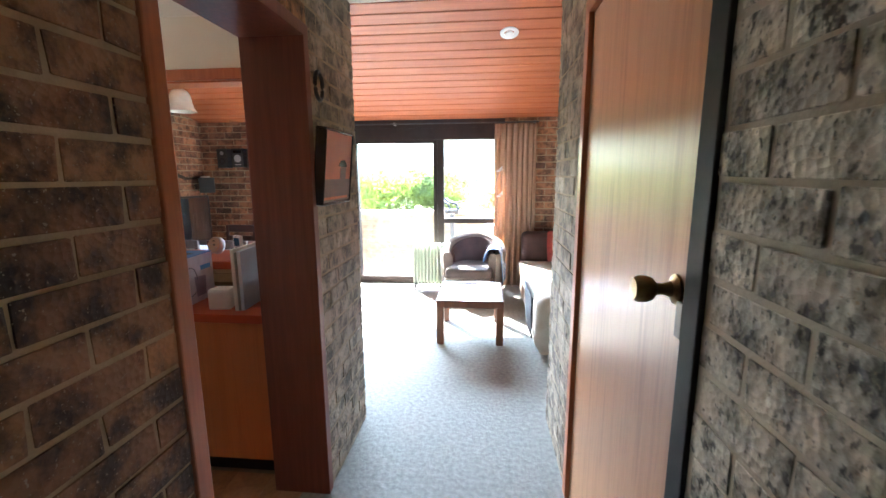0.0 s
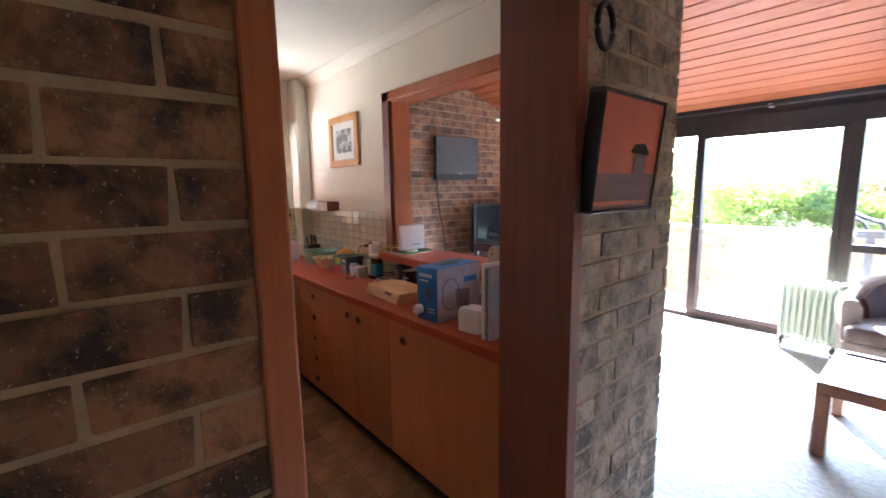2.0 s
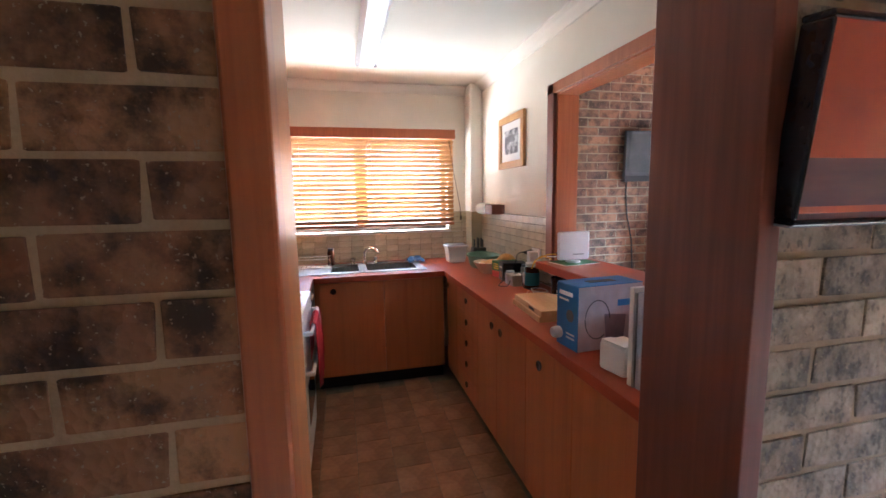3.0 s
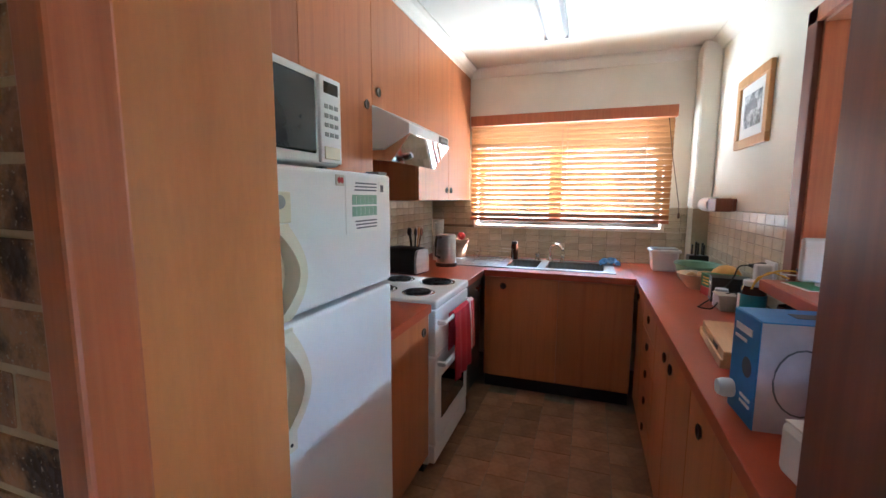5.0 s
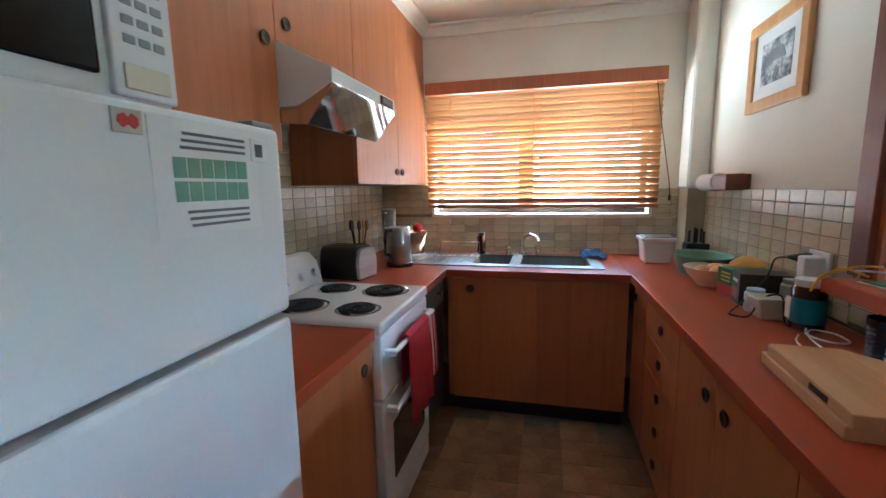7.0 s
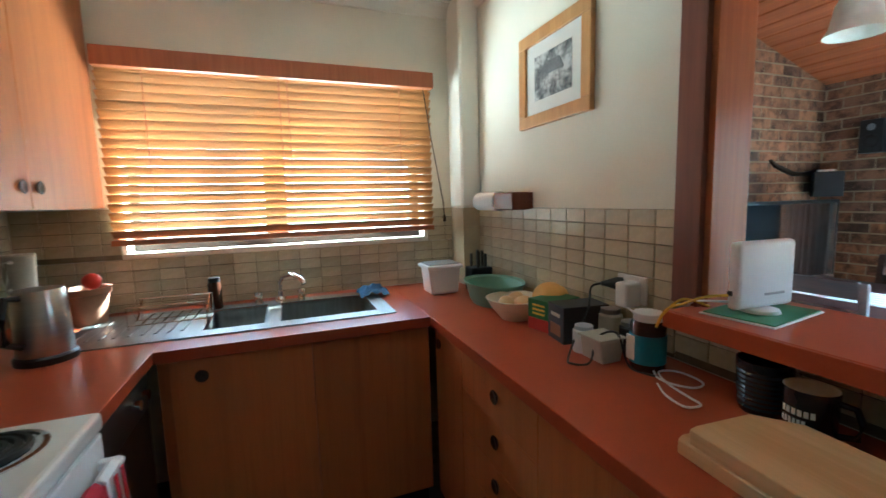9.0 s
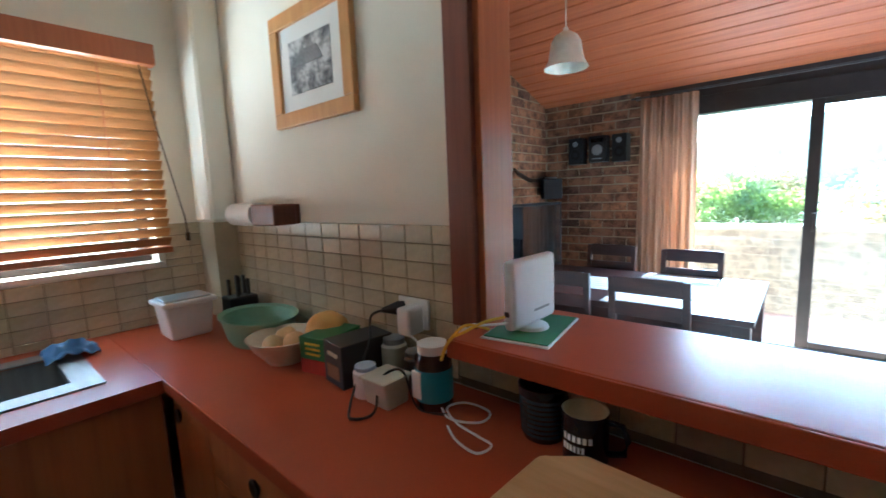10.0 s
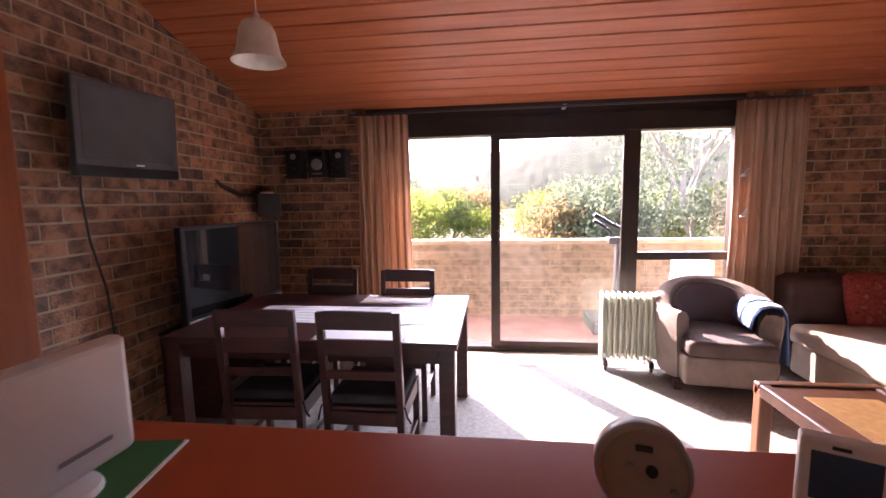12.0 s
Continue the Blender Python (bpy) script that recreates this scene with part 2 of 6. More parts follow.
M_SCREEN = material("screen", [(0.012, 0.013, 0.014), (0.016, 0.017, 0.018)], 0.06, bump=0.0, coat=1.0)
M_OVENGLASS = material("oven_glass", [(0.012, 0.011, 0.010), (0.018, 0.017, 0.016)], 0.14, bump=0.0)
M_OVENGLASS.node_tree.nodes["Principled BSDF"].inputs["Specular IOR Level"].default_value = 0.3
M_GREYSCREEN = material("grey_screen", [(0.075, 0.078, 0.076), (0.095, 0.096, 0.094)], 0.25, bump=0.0)
M_TVGREY = material("grey_casing", [(0.045, 0.046, 0.048), (0.065, 0.066, 0.068)], 0.4, bump=0.02)
M_SILVER = material("silver_plastic", [(0.26, 0.27, 0.28), (0.33, 0.34, 0.35)], 0.38, 0.3, bump=0.02)
M_SHADE = material("frosted_glass", [(0.72, 0.66, 0.55), (0.80, 0.75, 0.64)], 0.4, scale=20, fine=90, bump=0.15)
M_WHITEPL = material("white_plastic", [(0.76, 0.77, 0.79), (0.82, 0.83, 0.85)], 0.35, scale=3, fine=90, bump=0.02)
M_PAPER = material("paper", [(0.76, 0.76, 0.74), (0.82, 0.82, 0.80)], 0.8, scale=4, fine=80, bump=0.03)
M_LEATHER = material("dark_brown_cloth", [(0.034, 0.016, 0.013), (0.062, 0.028, 0.023)], 0.65, scale=6, fine=120, bump=0.2)
M_TEAK = material("teak", [(0.115, 0.04, 0.018), (0.165, 0.062, 0.026)], 0.35, scale=5, stretch=(5, 5, 0.6), fine=25, bump=0.05)
M_THRESH = material("threshold_tile", [(0.50, 0.38, 0.31), (0.60, 0.48, 0.40)], 0.5, scale=8, fine=60, bump=0.08)
M_PINE = material("pine", [(0.52, 0.26, 0.085), (0.66, 0.36, 0.13)], 0.4, scale=5, stretch=(5, 5, 0.6), fine=25, bump=0.05)


# ---- mesh helpers ----
def bx(bm, x0, x1, y0, y1, z0, z1, bevel=0.0, seg=1):
    """Adds a box, with softened edges where bevel is given."""
    r = bmesh.ops.create_cube(bm, size=1.0, matrix=Matrix.Translation(((x0 + x1) / 2, (y0 + y1) / 2, (z0 + z1) / 2)) @ Matrix.Diagonal((abs(x1 - x0), abs(y1 - y0), abs(z1 - z0), 1)))
    if bevel:
        vs = set(r["verts"])
        bmesh.ops.bevel(bm, geom=[e for e in bm.edges if e.verts[0] in vs and e.verts[1] in vs], offset=bevel, segments=seg, affect="EDGES", profile=0.5)
    return bm


def spin(bm, profile, seg=28, m=Matrix()):
    """Adds a turned body: profile is a run of (radius, height)."""
    rings = []
    for r, z in profile:
        rings.append([bm.verts.new(m @ Vector((max(r, 1e-4) * math.cos(2 * math.pi * k / seg), max(r, 1e-4) * math.sin(2 * math.pi * k / seg), z))) for k in range(seg)])
    for a, b in zip(rings, rings[1:]):
        for k in range(seg):
            bm.faces.new((a[k], a[(k + 1) % seg], b[(k + 1) % seg], b[k]))
    return bm


def tube(bm, points, radius, seg=8):
    """Adds a round bar along a run of points."""
    pts = [Vector(p) for p in points]
    rings = []
    for i, p in enumerate(pts):
        d = (pts[min(i + 1, len(pts) - 1)] - pts[max(i - 1, 0)]).normalized()
        q = d.to_track_quat("Z", "Y")
        rings.append([bm.verts.new(p + q @ Vector((radius * math.cos(2 * math.pi * k / seg), radius * math.sin(2 * math.pi * k / seg), 0))) for k in range(seg)])
    for a, b in zip(rings, rings[1:]):
        for k in range(seg):
            bm.faces.new((a[k], a[(k + 1) % seg], b[(k + 1) % seg], b[k]))
    bm.faces.new(rings[0][::-1])
    bm.faces.new(rings[-1])
    return bm


def eased(points, steps=6):
    """A smooth run through the given points."""
    p = [Vector(q) for q in points]
    p = [p[0]] + p + [p[-1]]
    run = []
    for a, b, c, d in zip(p, p[1:], p[2:], p[3:]):
        for k in range(steps):
            u = k / steps
            run.append(0.5 * (2 * b + (c - a) * u + (2 * a - 5 * b + 4 * c - d) * u * u + (3 * b - a - 3 * c + d) * u ** 3))
    return run + [p[-1]]


def prism(bm, outline, axis, a0, a1, bevel=0.0):
    """Adds a body with the given outline, pushed along axis ('x', 'y' or 'z') from a0 to a1."""
    def place(u, v, a):
        return {"x": (a, u, v), "y": (u, a, v), "z": (u, v, a)}[axis]
    lo = [bm.verts.new(place(u, v, a0)) for u, v in outline]
    hi = [bm.verts.new(place(u, v, a1)) for u, v in outline]
    fs = [bm.faces.new(lo), bm.faces.new(hi[::-1])]
    for k in range(len(outline)):
        j = (k + 1) % len(outline)
        fs.append(bm.faces.new((lo[k], hi[k], hi[j], lo[j])))
    bmesh.ops.recalc_face_normals(bm, faces=fs)
    if bevel:
        bmesh.ops.bevel(bm, geom=list({e for f in fs for e in f.edges}), offset=bevel, segments=2, affect="EDGES", profile=0.5)
    return bm


def wave(t, amount, seed, freq=1.0):
    return amount * noise.noise(Vector((t * freq, seed * 3.7, 0.3)))


def part(name, bm, mat, parent, label="", smooth=False):
    me = bpy.data.meshes.new(name)
    bmesh.ops.recalc_face_normals(bm, faces=bm.faces)
    bm.to_mesh(me)
    bm.free()
    me.materials.append(mat)
    if smooth:
        for p in me.polygons:
            p.use_smooth = True
        me.set_sharp_from_angle(angle=radians(40))
    ob = new(name, me)
    ob.parent = parent
    if label:
        tagged(ob, label)
    return ob


def boxpart(name, mat, parent, dims, bevel=0.003, label="", seg=2):
    return part(name, bx(bmesh.new(), *dims, bevel, seg), mat, parent, label)


def thing(name, x, y, z, label, category, group="", rz=0.0):
    ob = new(name)
    ob.matrix_basis = pose(x, y, z, 0, 0, rz)
    ob.empty_display_size = 0.05
    return tagged(ob, label, category, group)


def structure(name, bm, mat, label, category, smooth=False):
    ob = part(name, bm, mat, None, smooth=smooth)
    return tagged(ob, label, category, kind="structure")


def B(*dims, bevel=0.0):
    return bx(bmesh.new(), *dims, bevel)


# ---- large structure ----
HX, RX, WT = -1.32, -0.14, 0.27        # hall faces and wall thickness
KX, KY0, KY1 = -4.65, 1.80, 4.00       # kitchen: window wall, cooker wall, bar wall
LY0, LY1, LX0, LX1 = 4.11, 7.56, -4.69, 1.9
CEIL = 2.50


def slope(y):
    return 2.32 + 0.325 * (LY1 - y)


# floors
structure("floor", B(-1.45, 2.1, -0.9, 7.62, -0.2, 0.0), M_CARPET, "grey-beige looped carpet over hall and living room", "carpet")
structure("floor_living_side", B(-4.9, -1.45, 4.05, 7.62, -0.2, 0.0), M_CARPET, "grey-beige looped carpet under the dining table", "carpet")
kfloor = structure("floor_kitchen", B(-4.9, -1.45, 1.6, 4.05, -0.2, -0.004), M_GROUT, "brown patterned vinyl kitchen floor", "floor")

# brick walls: mortar cores; the bricks are set on them at the end of the file
WALLS = {}


def core(name, dims, label, mat=None):
    WALLS[name] = structure(name, B(*dims), mat or M_MORTAR, label, "wall")


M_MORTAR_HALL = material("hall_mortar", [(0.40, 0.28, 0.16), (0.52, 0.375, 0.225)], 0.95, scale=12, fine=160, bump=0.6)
core("wall_hall_left", (HX - WT, HX, -0.9, 2.568, 0, 3.0), "dark brown clinker brick wall along the hall", M_MORTAR_HALL)
core("wall_stub", (HX - WT + 0.02, HX, 3.46, LY0, 0, 2.9), "short brick wall end beside the kitchen doorway")
core("wall_over_doorway", (HX - WT, HX, 2.568, 3.46, 2.175, 3.0), "brick over the kitchen doorway")
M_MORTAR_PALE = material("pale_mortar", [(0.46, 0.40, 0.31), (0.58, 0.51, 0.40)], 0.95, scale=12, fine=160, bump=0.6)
core("wall_hall_right", (RX, RX + 0.25, -0.9, 2.47, 0, 3.0), "mottled grey-brown brick wall in the hall", M_MORTAR_PALE)
core("wall_hall_right_end", (RX, RX + 0.25, 3.57, 4.215, 0, 3.6), "mottled grey-brown brick wall end by the door")
core("wall_living_left", (LX0 - 0.2, LX0, LY0, LY1 + 0.2, 0, 3.7), "brown brick gable wall behind the televisions")
core("wall_living_back_left", (LX0, -3.62, LY1, LY1 + 0.2, 0, 2.6), "brown brick wall beside the glass doors")
core("wall_living_back_right", (-0.29, LX1, LY1, LY1 + 0.2, 0, 2.6), "brown brick wall behind the sofa")
structure("wall_over_right_door", B(RX, RX + 0.25, 2.47, 3.57, 2.24, 3.0), M_MORTAR, "brick over the hall cupboard door", "wall")
structure("wall_hall_end", B(HX - WT, RX + 0.25, -1.0, -0.9, 0, 3.0), M_PLASTER, "cream plaster wall closing the hall", "wall")
structure("wall_living_front", B(RX + 0.25, LX1, 4.05, 4.215, 0, 3.6), M_PLASTER, "cream plaster wall of the living room", "wall")
structure("wall_living_right", B(LX1, LX1 + 0.15, 4.05, LY1 + 0.2, 0, 3.6), M_PLASTER, "cream plaster wall behind the sofa end", "wall")
structure("wall_over_hall", B(HX, RX, LY0 - 0.1, LY0, CEIL, 3.6), M_PLASTER, "plaster wall above the hall opening", "wall")
structure("wall_cupboard_back", B(RX + 0.25, RX + 0.3, 2.3, 3.7, 0, 3.0), M_PLASTER, "plaster back of the hall cupboard", "wall")

# kitchen plaster walls
PX0, PZ0, PZ1 = -3.07, 1.03, 2.10     # bar opening
WY0, WY1, WZ0, WZ1 = 2.23, 3.71, 1.175, 2.06  # kitchen window


def cells(boxes):
    bm = bmesh.new()
    for b in boxes:
        bx(bm, *b)
    return bm


PXE = HX - WT + 0.02
structure("wall_kitchen_bar", prism(bmesh.new(), [(KX, 0), (PXE, 0), (PXE, PZ0), (PX0, PZ0), (PX0, PZ1), (PXE, PZ1), (PXE, CEIL), (KX, CEIL)], "y", KY1, LY0), M_PLASTER, "cream painted wall with a serving opening", "wall")
structure("wall_over_bar", B(LX0, HX - WT, LY0 - 0.1, LY0, CEIL, 3.6), M_PLASTER, "plaster wall above the serving bar", "wall")
structure("wall_kitchen_window", cells([(KX - 0.2, KX, 1.6, WY0, 0, 2.7), (KX - 0.2, KX, WY1, LY0, 0, 2.7), (KX - 0.2, KX, WY0, WY1, 0, WZ0), (KX - 0.2, KX, WY0, WY1, WZ1, 2.7)]), M_PLASTER, "cream painted wall around the kitchen window", "wall")
structure("wall_kitchen_cooker", B(KX, HX - WT, KY0 - 0.2, KY0, 0, 2.7), M_PLASTER, "cream painted wall behind the cooker", "wall")
structure("ceiling_kitchen", B(KX - 0.1, HX - WT, KY0 - 0.1, KY1 + 0.01, CEIL, CEIL + 0.12), M_WHITE, "flat cream plaster kitchen ceiling", "ceiling")
structure("ceiling_hall", B(HX, RX, -0.95, LY0 - 0.1, CEIL, CEIL + 0.12), M_WHITE, "flat cream plaster hall ceiling", "ceiling")


def cornice(name, axis, a0, a1, other, sign):
    pts = [(0, 0), (0.075, 0), (0.075, -0.012), (0.05, -0.022), (0.028, -0.045), (0.014, -0.07), (0, -0.07)]
    bm = bmesh.new()
    prism(bm, [(other + sign * u, CEIL - 0.001 + v) for u, v in pts], axis, a0, a1)
    structure(name, bm, M_WHITE, "curved cream plaster cornice", "cornice")


cornice("trim_cornice_bar", "x", KX, HX - WT, KY1, -1)
cornice("trim_cornice_window", "y", KY0, KY1, KX, 1)
cornice("trim_cornice_cooker", "x", KX, HX - WT, 2.16, 1)

# sloping boarded ceiling, one mesh of boards with open grooves
bm = bmesh.new()
NB, Y_TOP = 26, LY0
step = (LY1 + 0.02 - Y_TOP) / NB
for i in range(NB):
    y0, y1 = Y_TOP + i * step + 0.005, Y_TOP + (i + 1) * step - 0.005
    prism(bm, [(y0, slope(y0) + 0.01), (y0 + 0.006, slope(y0 + 0.006)), (y1 - 0.002, slope(y1 - 0.002)), (y1, slope(y1) + 0.02), (y0, slope(y0) + 0.02)], "x", LX0, LX1)
structure("ceiling_boards", bm, M_BOARD, "sloping ceiling of red-brown cedar boards", "ceiling")
bm = bmesh.new()
prism(bm, [(LY0 - 0.1, slope(LY0 - 0.1) + 0.022), (LY1 + 0.1, slope(LY1 + 0.1) + 0.022), (LY1 + 0.1, slope(LY1 + 0.1) + 0.14), (LY0 - 0.1, slope(LY0 - 0.1) + 0.14)], "x", LX0 - 0.2, LX1 + 0.15)
structure("ceiling_backing", bm, M_GROOVE, "dark backing above the ceiling boards", "ceiling")
# outer roof over the boards and eave beyond the glass doors
bm = bmesh.new()
prism(bm, [(3.9, slope(3.9) + 0.16), (8.15, slope(8.15) + 0.05), (8.15, slope(8.15) + 0.2), (3.9, slope(3.9) + 0.36)], "x", -5.2, 2.4)
structure("roof_outer", bm, M_ALU, "outer sheet roof over the living room", "roof")
structure("eave_soffit", cells([(-5.2, 2.4, 7.77, 8.13, 2.15, 2.17), (-5.2, 2.4, 8.13, 8.16, 2.10, 2.33)]), M_PLASTER, "pale eave lining above the balcony doors", "eave")
structure("wall_over_glass", cells([(-3.62, -0.29, LY1 + 0.02, LY1 + 0.2, 2.20, 2.6)]), M_ALU, "dark timber beam above the glass doors", "beam")


# ---- openings ----
# kitchen doorway: two jambs, head and face trims
d = tagged(new("door_1_frame"), "red-brown timber lining of the open kitchen doorway", "door frame", kind="structure")
boxpart("jamb_near", M_JAMB, d, (-1.385, HX + 0.012, 2.568, 2.628, 0, 2.17), 0.006)
boxpart("lining_near", M_LINING, d, (-1.672, -1.386, 2.568, 2.613, 0, 2.17), 0.002)
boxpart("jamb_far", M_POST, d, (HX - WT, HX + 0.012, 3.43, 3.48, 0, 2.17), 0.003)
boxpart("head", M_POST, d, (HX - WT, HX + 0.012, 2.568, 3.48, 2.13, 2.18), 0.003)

# hall cupboard door and its frame
d2 = tagged(new("door_2"), "flush timber-veneer hall door with a brass knob, closed", "door", kind="structure")
boxpart("frame_far", M_JAMB, d2, (RX - 0.015, RX + 0.12, 3.51, 3.57, 0, 2.24), 0.003)
# near side of the frame in near-black, not the jamb colour
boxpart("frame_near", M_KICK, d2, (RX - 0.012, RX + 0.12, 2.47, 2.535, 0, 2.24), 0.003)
boxpart("frame_head", M_JAMB, d2, (RX - 0.015, RX + 0.12, 2.47, 3.57, 2.20, 2.26), 0.003)
leaf = boxpart("door_leaf", M_DOOR, d2, (RX + 0.004, RX + 0.045, 2.545, 3.503, 0.012, 2.195), 0.003)
bm = bmesh.new()
KM = pose(RX + 0.004, 2.60, 1.31, 0, -90, 0)
spin(bm, [(0.0, 0), (0.034, 0.0), (0.034, 0.006), (0.018, 0.014), (0.013, 0.03), (0.014, 0.045), (0.026, 0.055), (0.03, 0.066), (0.03, 0.085), (0.024, 0.094), (0.0, 0.096)], 24, KM)
part("knob", bm, M_BRASS, leaf, "worn brass door knob", True)
boxpart("lock_plate", M_BRONZE, leaf, (RX - 0.004, RX + 0.004, 2.55, 2.58, 1.21, 1.29), 0.002)

# serving opening trim and bar top
d3 = tagged(new("opening_trim"), "red-brown timber lining round the serving opening", "trim", kind="structure")
boxpart("side_lining", M_JAMB, d3, (PX0 - 0.02, PX0 + 0.012, KY1 - 0.01, LY0 + 0.02, 1.08, PZ1), 0.002)
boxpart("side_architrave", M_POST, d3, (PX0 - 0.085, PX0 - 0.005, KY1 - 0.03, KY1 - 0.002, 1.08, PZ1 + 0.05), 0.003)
boxpart("head_lining", M_JAMB, d3, (PX0 - 0.02, HX - WT, KY1 - 0.01, LY0 + 0.02, PZ1 - 0.02, PZ1 + 0.012), 0.002)
boxpart("head_architrave", M_JAMB, d3, (PX0 - 0.085, HX - WT, KY1 - 0.03, KY1 - 0.002, PZ1 - 0.01, PZ1 + 0.05), 0.003)
bar = thing("bar_top", 0, 0, 0, "red laminate bar top over the serving opening", "bar counter")
boxpart("slab", M_LAMINATE, bar, (PX0 - 0.025, HX - WT - 0.006, 3.88, 4.25, 1.035, 1.08), 0.004)
boxpart("edge_strip", M_LAMINATE, bar, (PX0 - 0.027, HX - WT - 0.006, 3.873, 3.8798, 1.034, 1.079), 0.002)

# sliding glass doors
w = tagged(new("window_doors"), "brown aluminium sliding glass doors to the balcony", "glass door", kind="structure")
GY = LY1 + 0.06
for nm, dims in (("frame_left", (-3.62, -3.56, GY - 0.05, GY + 0.07, 0, 2.2)), ("frame_right", (-0.34, -0.28, GY - 0.05, GY + 0.07, 0, 2.2)),
                 ("frame_top", (-3.62, -0.28, GY - 0.05, GY + 0.07, 2.045, 2.2)), ("sill", (-3.62, -0.28, GY - 0.06, GY + 0.07, 0.0, 0.045)),
                 ("mullion_fixed", (-1.215, -1.125, GY - 0.04, GY + 0.05, 0.045, 2.05)), ("rail", (-1.125, -0.34, GY - 0.03, GY + 0.04, 0.885, 0.955)),
                 ("stile_left", (-2.445, -2.36, GY - 0.045, GY + 0.07, 0.045, 2.05)), ("stile_right", (-1.27, -1.215, GY - 0.045, GY - 0.005, 0.045, 2.05)),
                 ("leaf_bottom", (-2.36, -1.27, GY - 0.045, GY - 0.005, 0.045, 0.10)), ("leaf_top", (-2.36, -1.27, GY - 0.045, GY - 0.005, 2.0, 2.05))):
    boxpart(nm, M_ALU, w, dims, 0.003)
for nm, dims in (("pane", (-3.56, -2.445, GY + 0.02, GY + 0.026, 0.045, 2.05)), ("pane", (-2.36, -1.27, GY - 0.028, GY - 0.022, 0.10, 2.0)),
                 ("pane", (-1.125, -0.34, GY, GY + 0.006, 0.955, 2.05)), ("pane", (-1.125, -0.34, GY, GY + 0.006, 0.045, 0.885))):
    p = boxpart(nm, M_GLASS, w, dims, 0.0)
    p.visible_shadow = False
bm = bmesh.new()
tube(bm, [(-2.385, GY - 0.045, 1.02), (-2.385, GY - 0.085, 1.02), (-2.385, GY - 0.085, 1.16), (-2.385, GY - 0.045, 1.16)], 0.009)
part("handle", bm, M_ALU, w)

# kitchen window with its frame and wooden blind
w1 = tagged(new("window_1"), "kitchen window with a timber frame and two panes", "window", kind="structure")
for nm, dims in (("frame_bottom", (KX - 0.17, KX - 0.1, WY0, WY1, WZ0, WZ0 + 0.04)), ("frame_top", (KX - 0.17, KX - 0.1, WY0, WY1, WZ1 - 0.04, WZ1)),
                 ("frame_side", (KX - 0.17, KX - 0.1, WY0, WY0 + 0.04, WZ0 + 0.04, WZ1 - 0.04)), ("frame_side", (KX - 0.17, KX - 0.1, WY1 - 0.04, WY1, WZ0 + 0.04, WZ1 - 0.04)),
                 ("mullion", (KX - 0.16, KX - 0.11, 2.84, 2.95, WZ0 + 0.04, WZ1 - 0.04))):
    boxpart(nm, M_ALU, w1, dims, 0.003)
boxpart("window_sill", M_WHITE, w1, (KX - 0.1, KX + 0.008, WY0 - 0.02, WY1 + 0.02, WZ0 - 0.02, WZ0 + 0.004), 0.003)
for y0, y1 in ((WY0 + 0.04, 2.84), (2.95, WY1 - 0.04)):
    p = boxpart("pane", M_GLASS, w1, (KX - 0.14, KX - 0.134, y0, y1, WZ0 + 0.04, WZ1 - 0.04), 0.0)
    p.visible_shadow = False
blind = thing("venetian_blind", KX + 0.03, 2.97, WZ0, "closed cedar venetian blind with a timber valance", "blind")
bm = bx(bmesh.new(), -0.02, 0.045, -0.785, 0.80, 0.845, 0.93, 0.004, 2)
part("valance", bm, M_JAMB, blind)
NS = 19
for i in range(NS):
    z = 0.095 + i * (0.755 / (NS - 1))
    bm = bx(bmesh.new(), -0.025, 0.025, -0.785, 0.785, -0.0014, 0.0014)
    bmesh.ops.rotate(bm, verts=bm.verts, cent=(0, 0, 0), matrix=Euler((0, radians(-46), wave(i, 0.012, 5))).to_matrix())
    s = part("slat", bm, M_SLAT, blind)
    s.location = (0.005, 0, z)
boxpart("bottom_rail", M_JAMB, blind, (-0.02, 0.03, -0.785, 0.785, 0.046, 0.072), 0.003)
for y in (-0.6, -0.02, 0.02, 0.6):
    bm = tube(bmesh.new(), [(0.026, y, 0.06), (0.026, y, 0.86)], 0.0018, 5)
    part("ladder_cord", bm, M_JAMB, blind)
bm = tube(bmesh.new(), [(0.03, 0.74, 0.84), (0.04, 0.78, 0.55), (0.045, 0.84, 0.2), (0.045, 0.845, 0.12)], 0.003, 6)
part("pull_cord", bm, M_BRONZE, blind)
bm = spin(bmesh.new(), [(0.0, 0), (0.010, 0.004), (0.008, 0.04), (0.0, 0.042)], 10, pose(0.045, 0.845, 0.09))
part("cord_tassel", bm, M_BRONZE, blind)

# ---- kitchen ----
def round_pull(parent, x, y, z, face):
    """A dark recessed oval pull on a door; face is the way it looks."""
    bm = bmesh.new()
    m = {"y": pose(x, y, z, -90, 0, 0), "-y": pose(x, y, z, 90, 0, 0), "x": pose(x, y, z, 0, 90, 0)}[face]
    spin(bm, [(0.0, 0.0), (0.016, 0.0), (0.021, 0.004), (0.023, 0.007), (0.02, 0.009), (0.015, 0.006), (0.0, 0.004)], 18, m)
    part("pull", bm, M_BRONZE, parent, "dark bronze round pull", True)


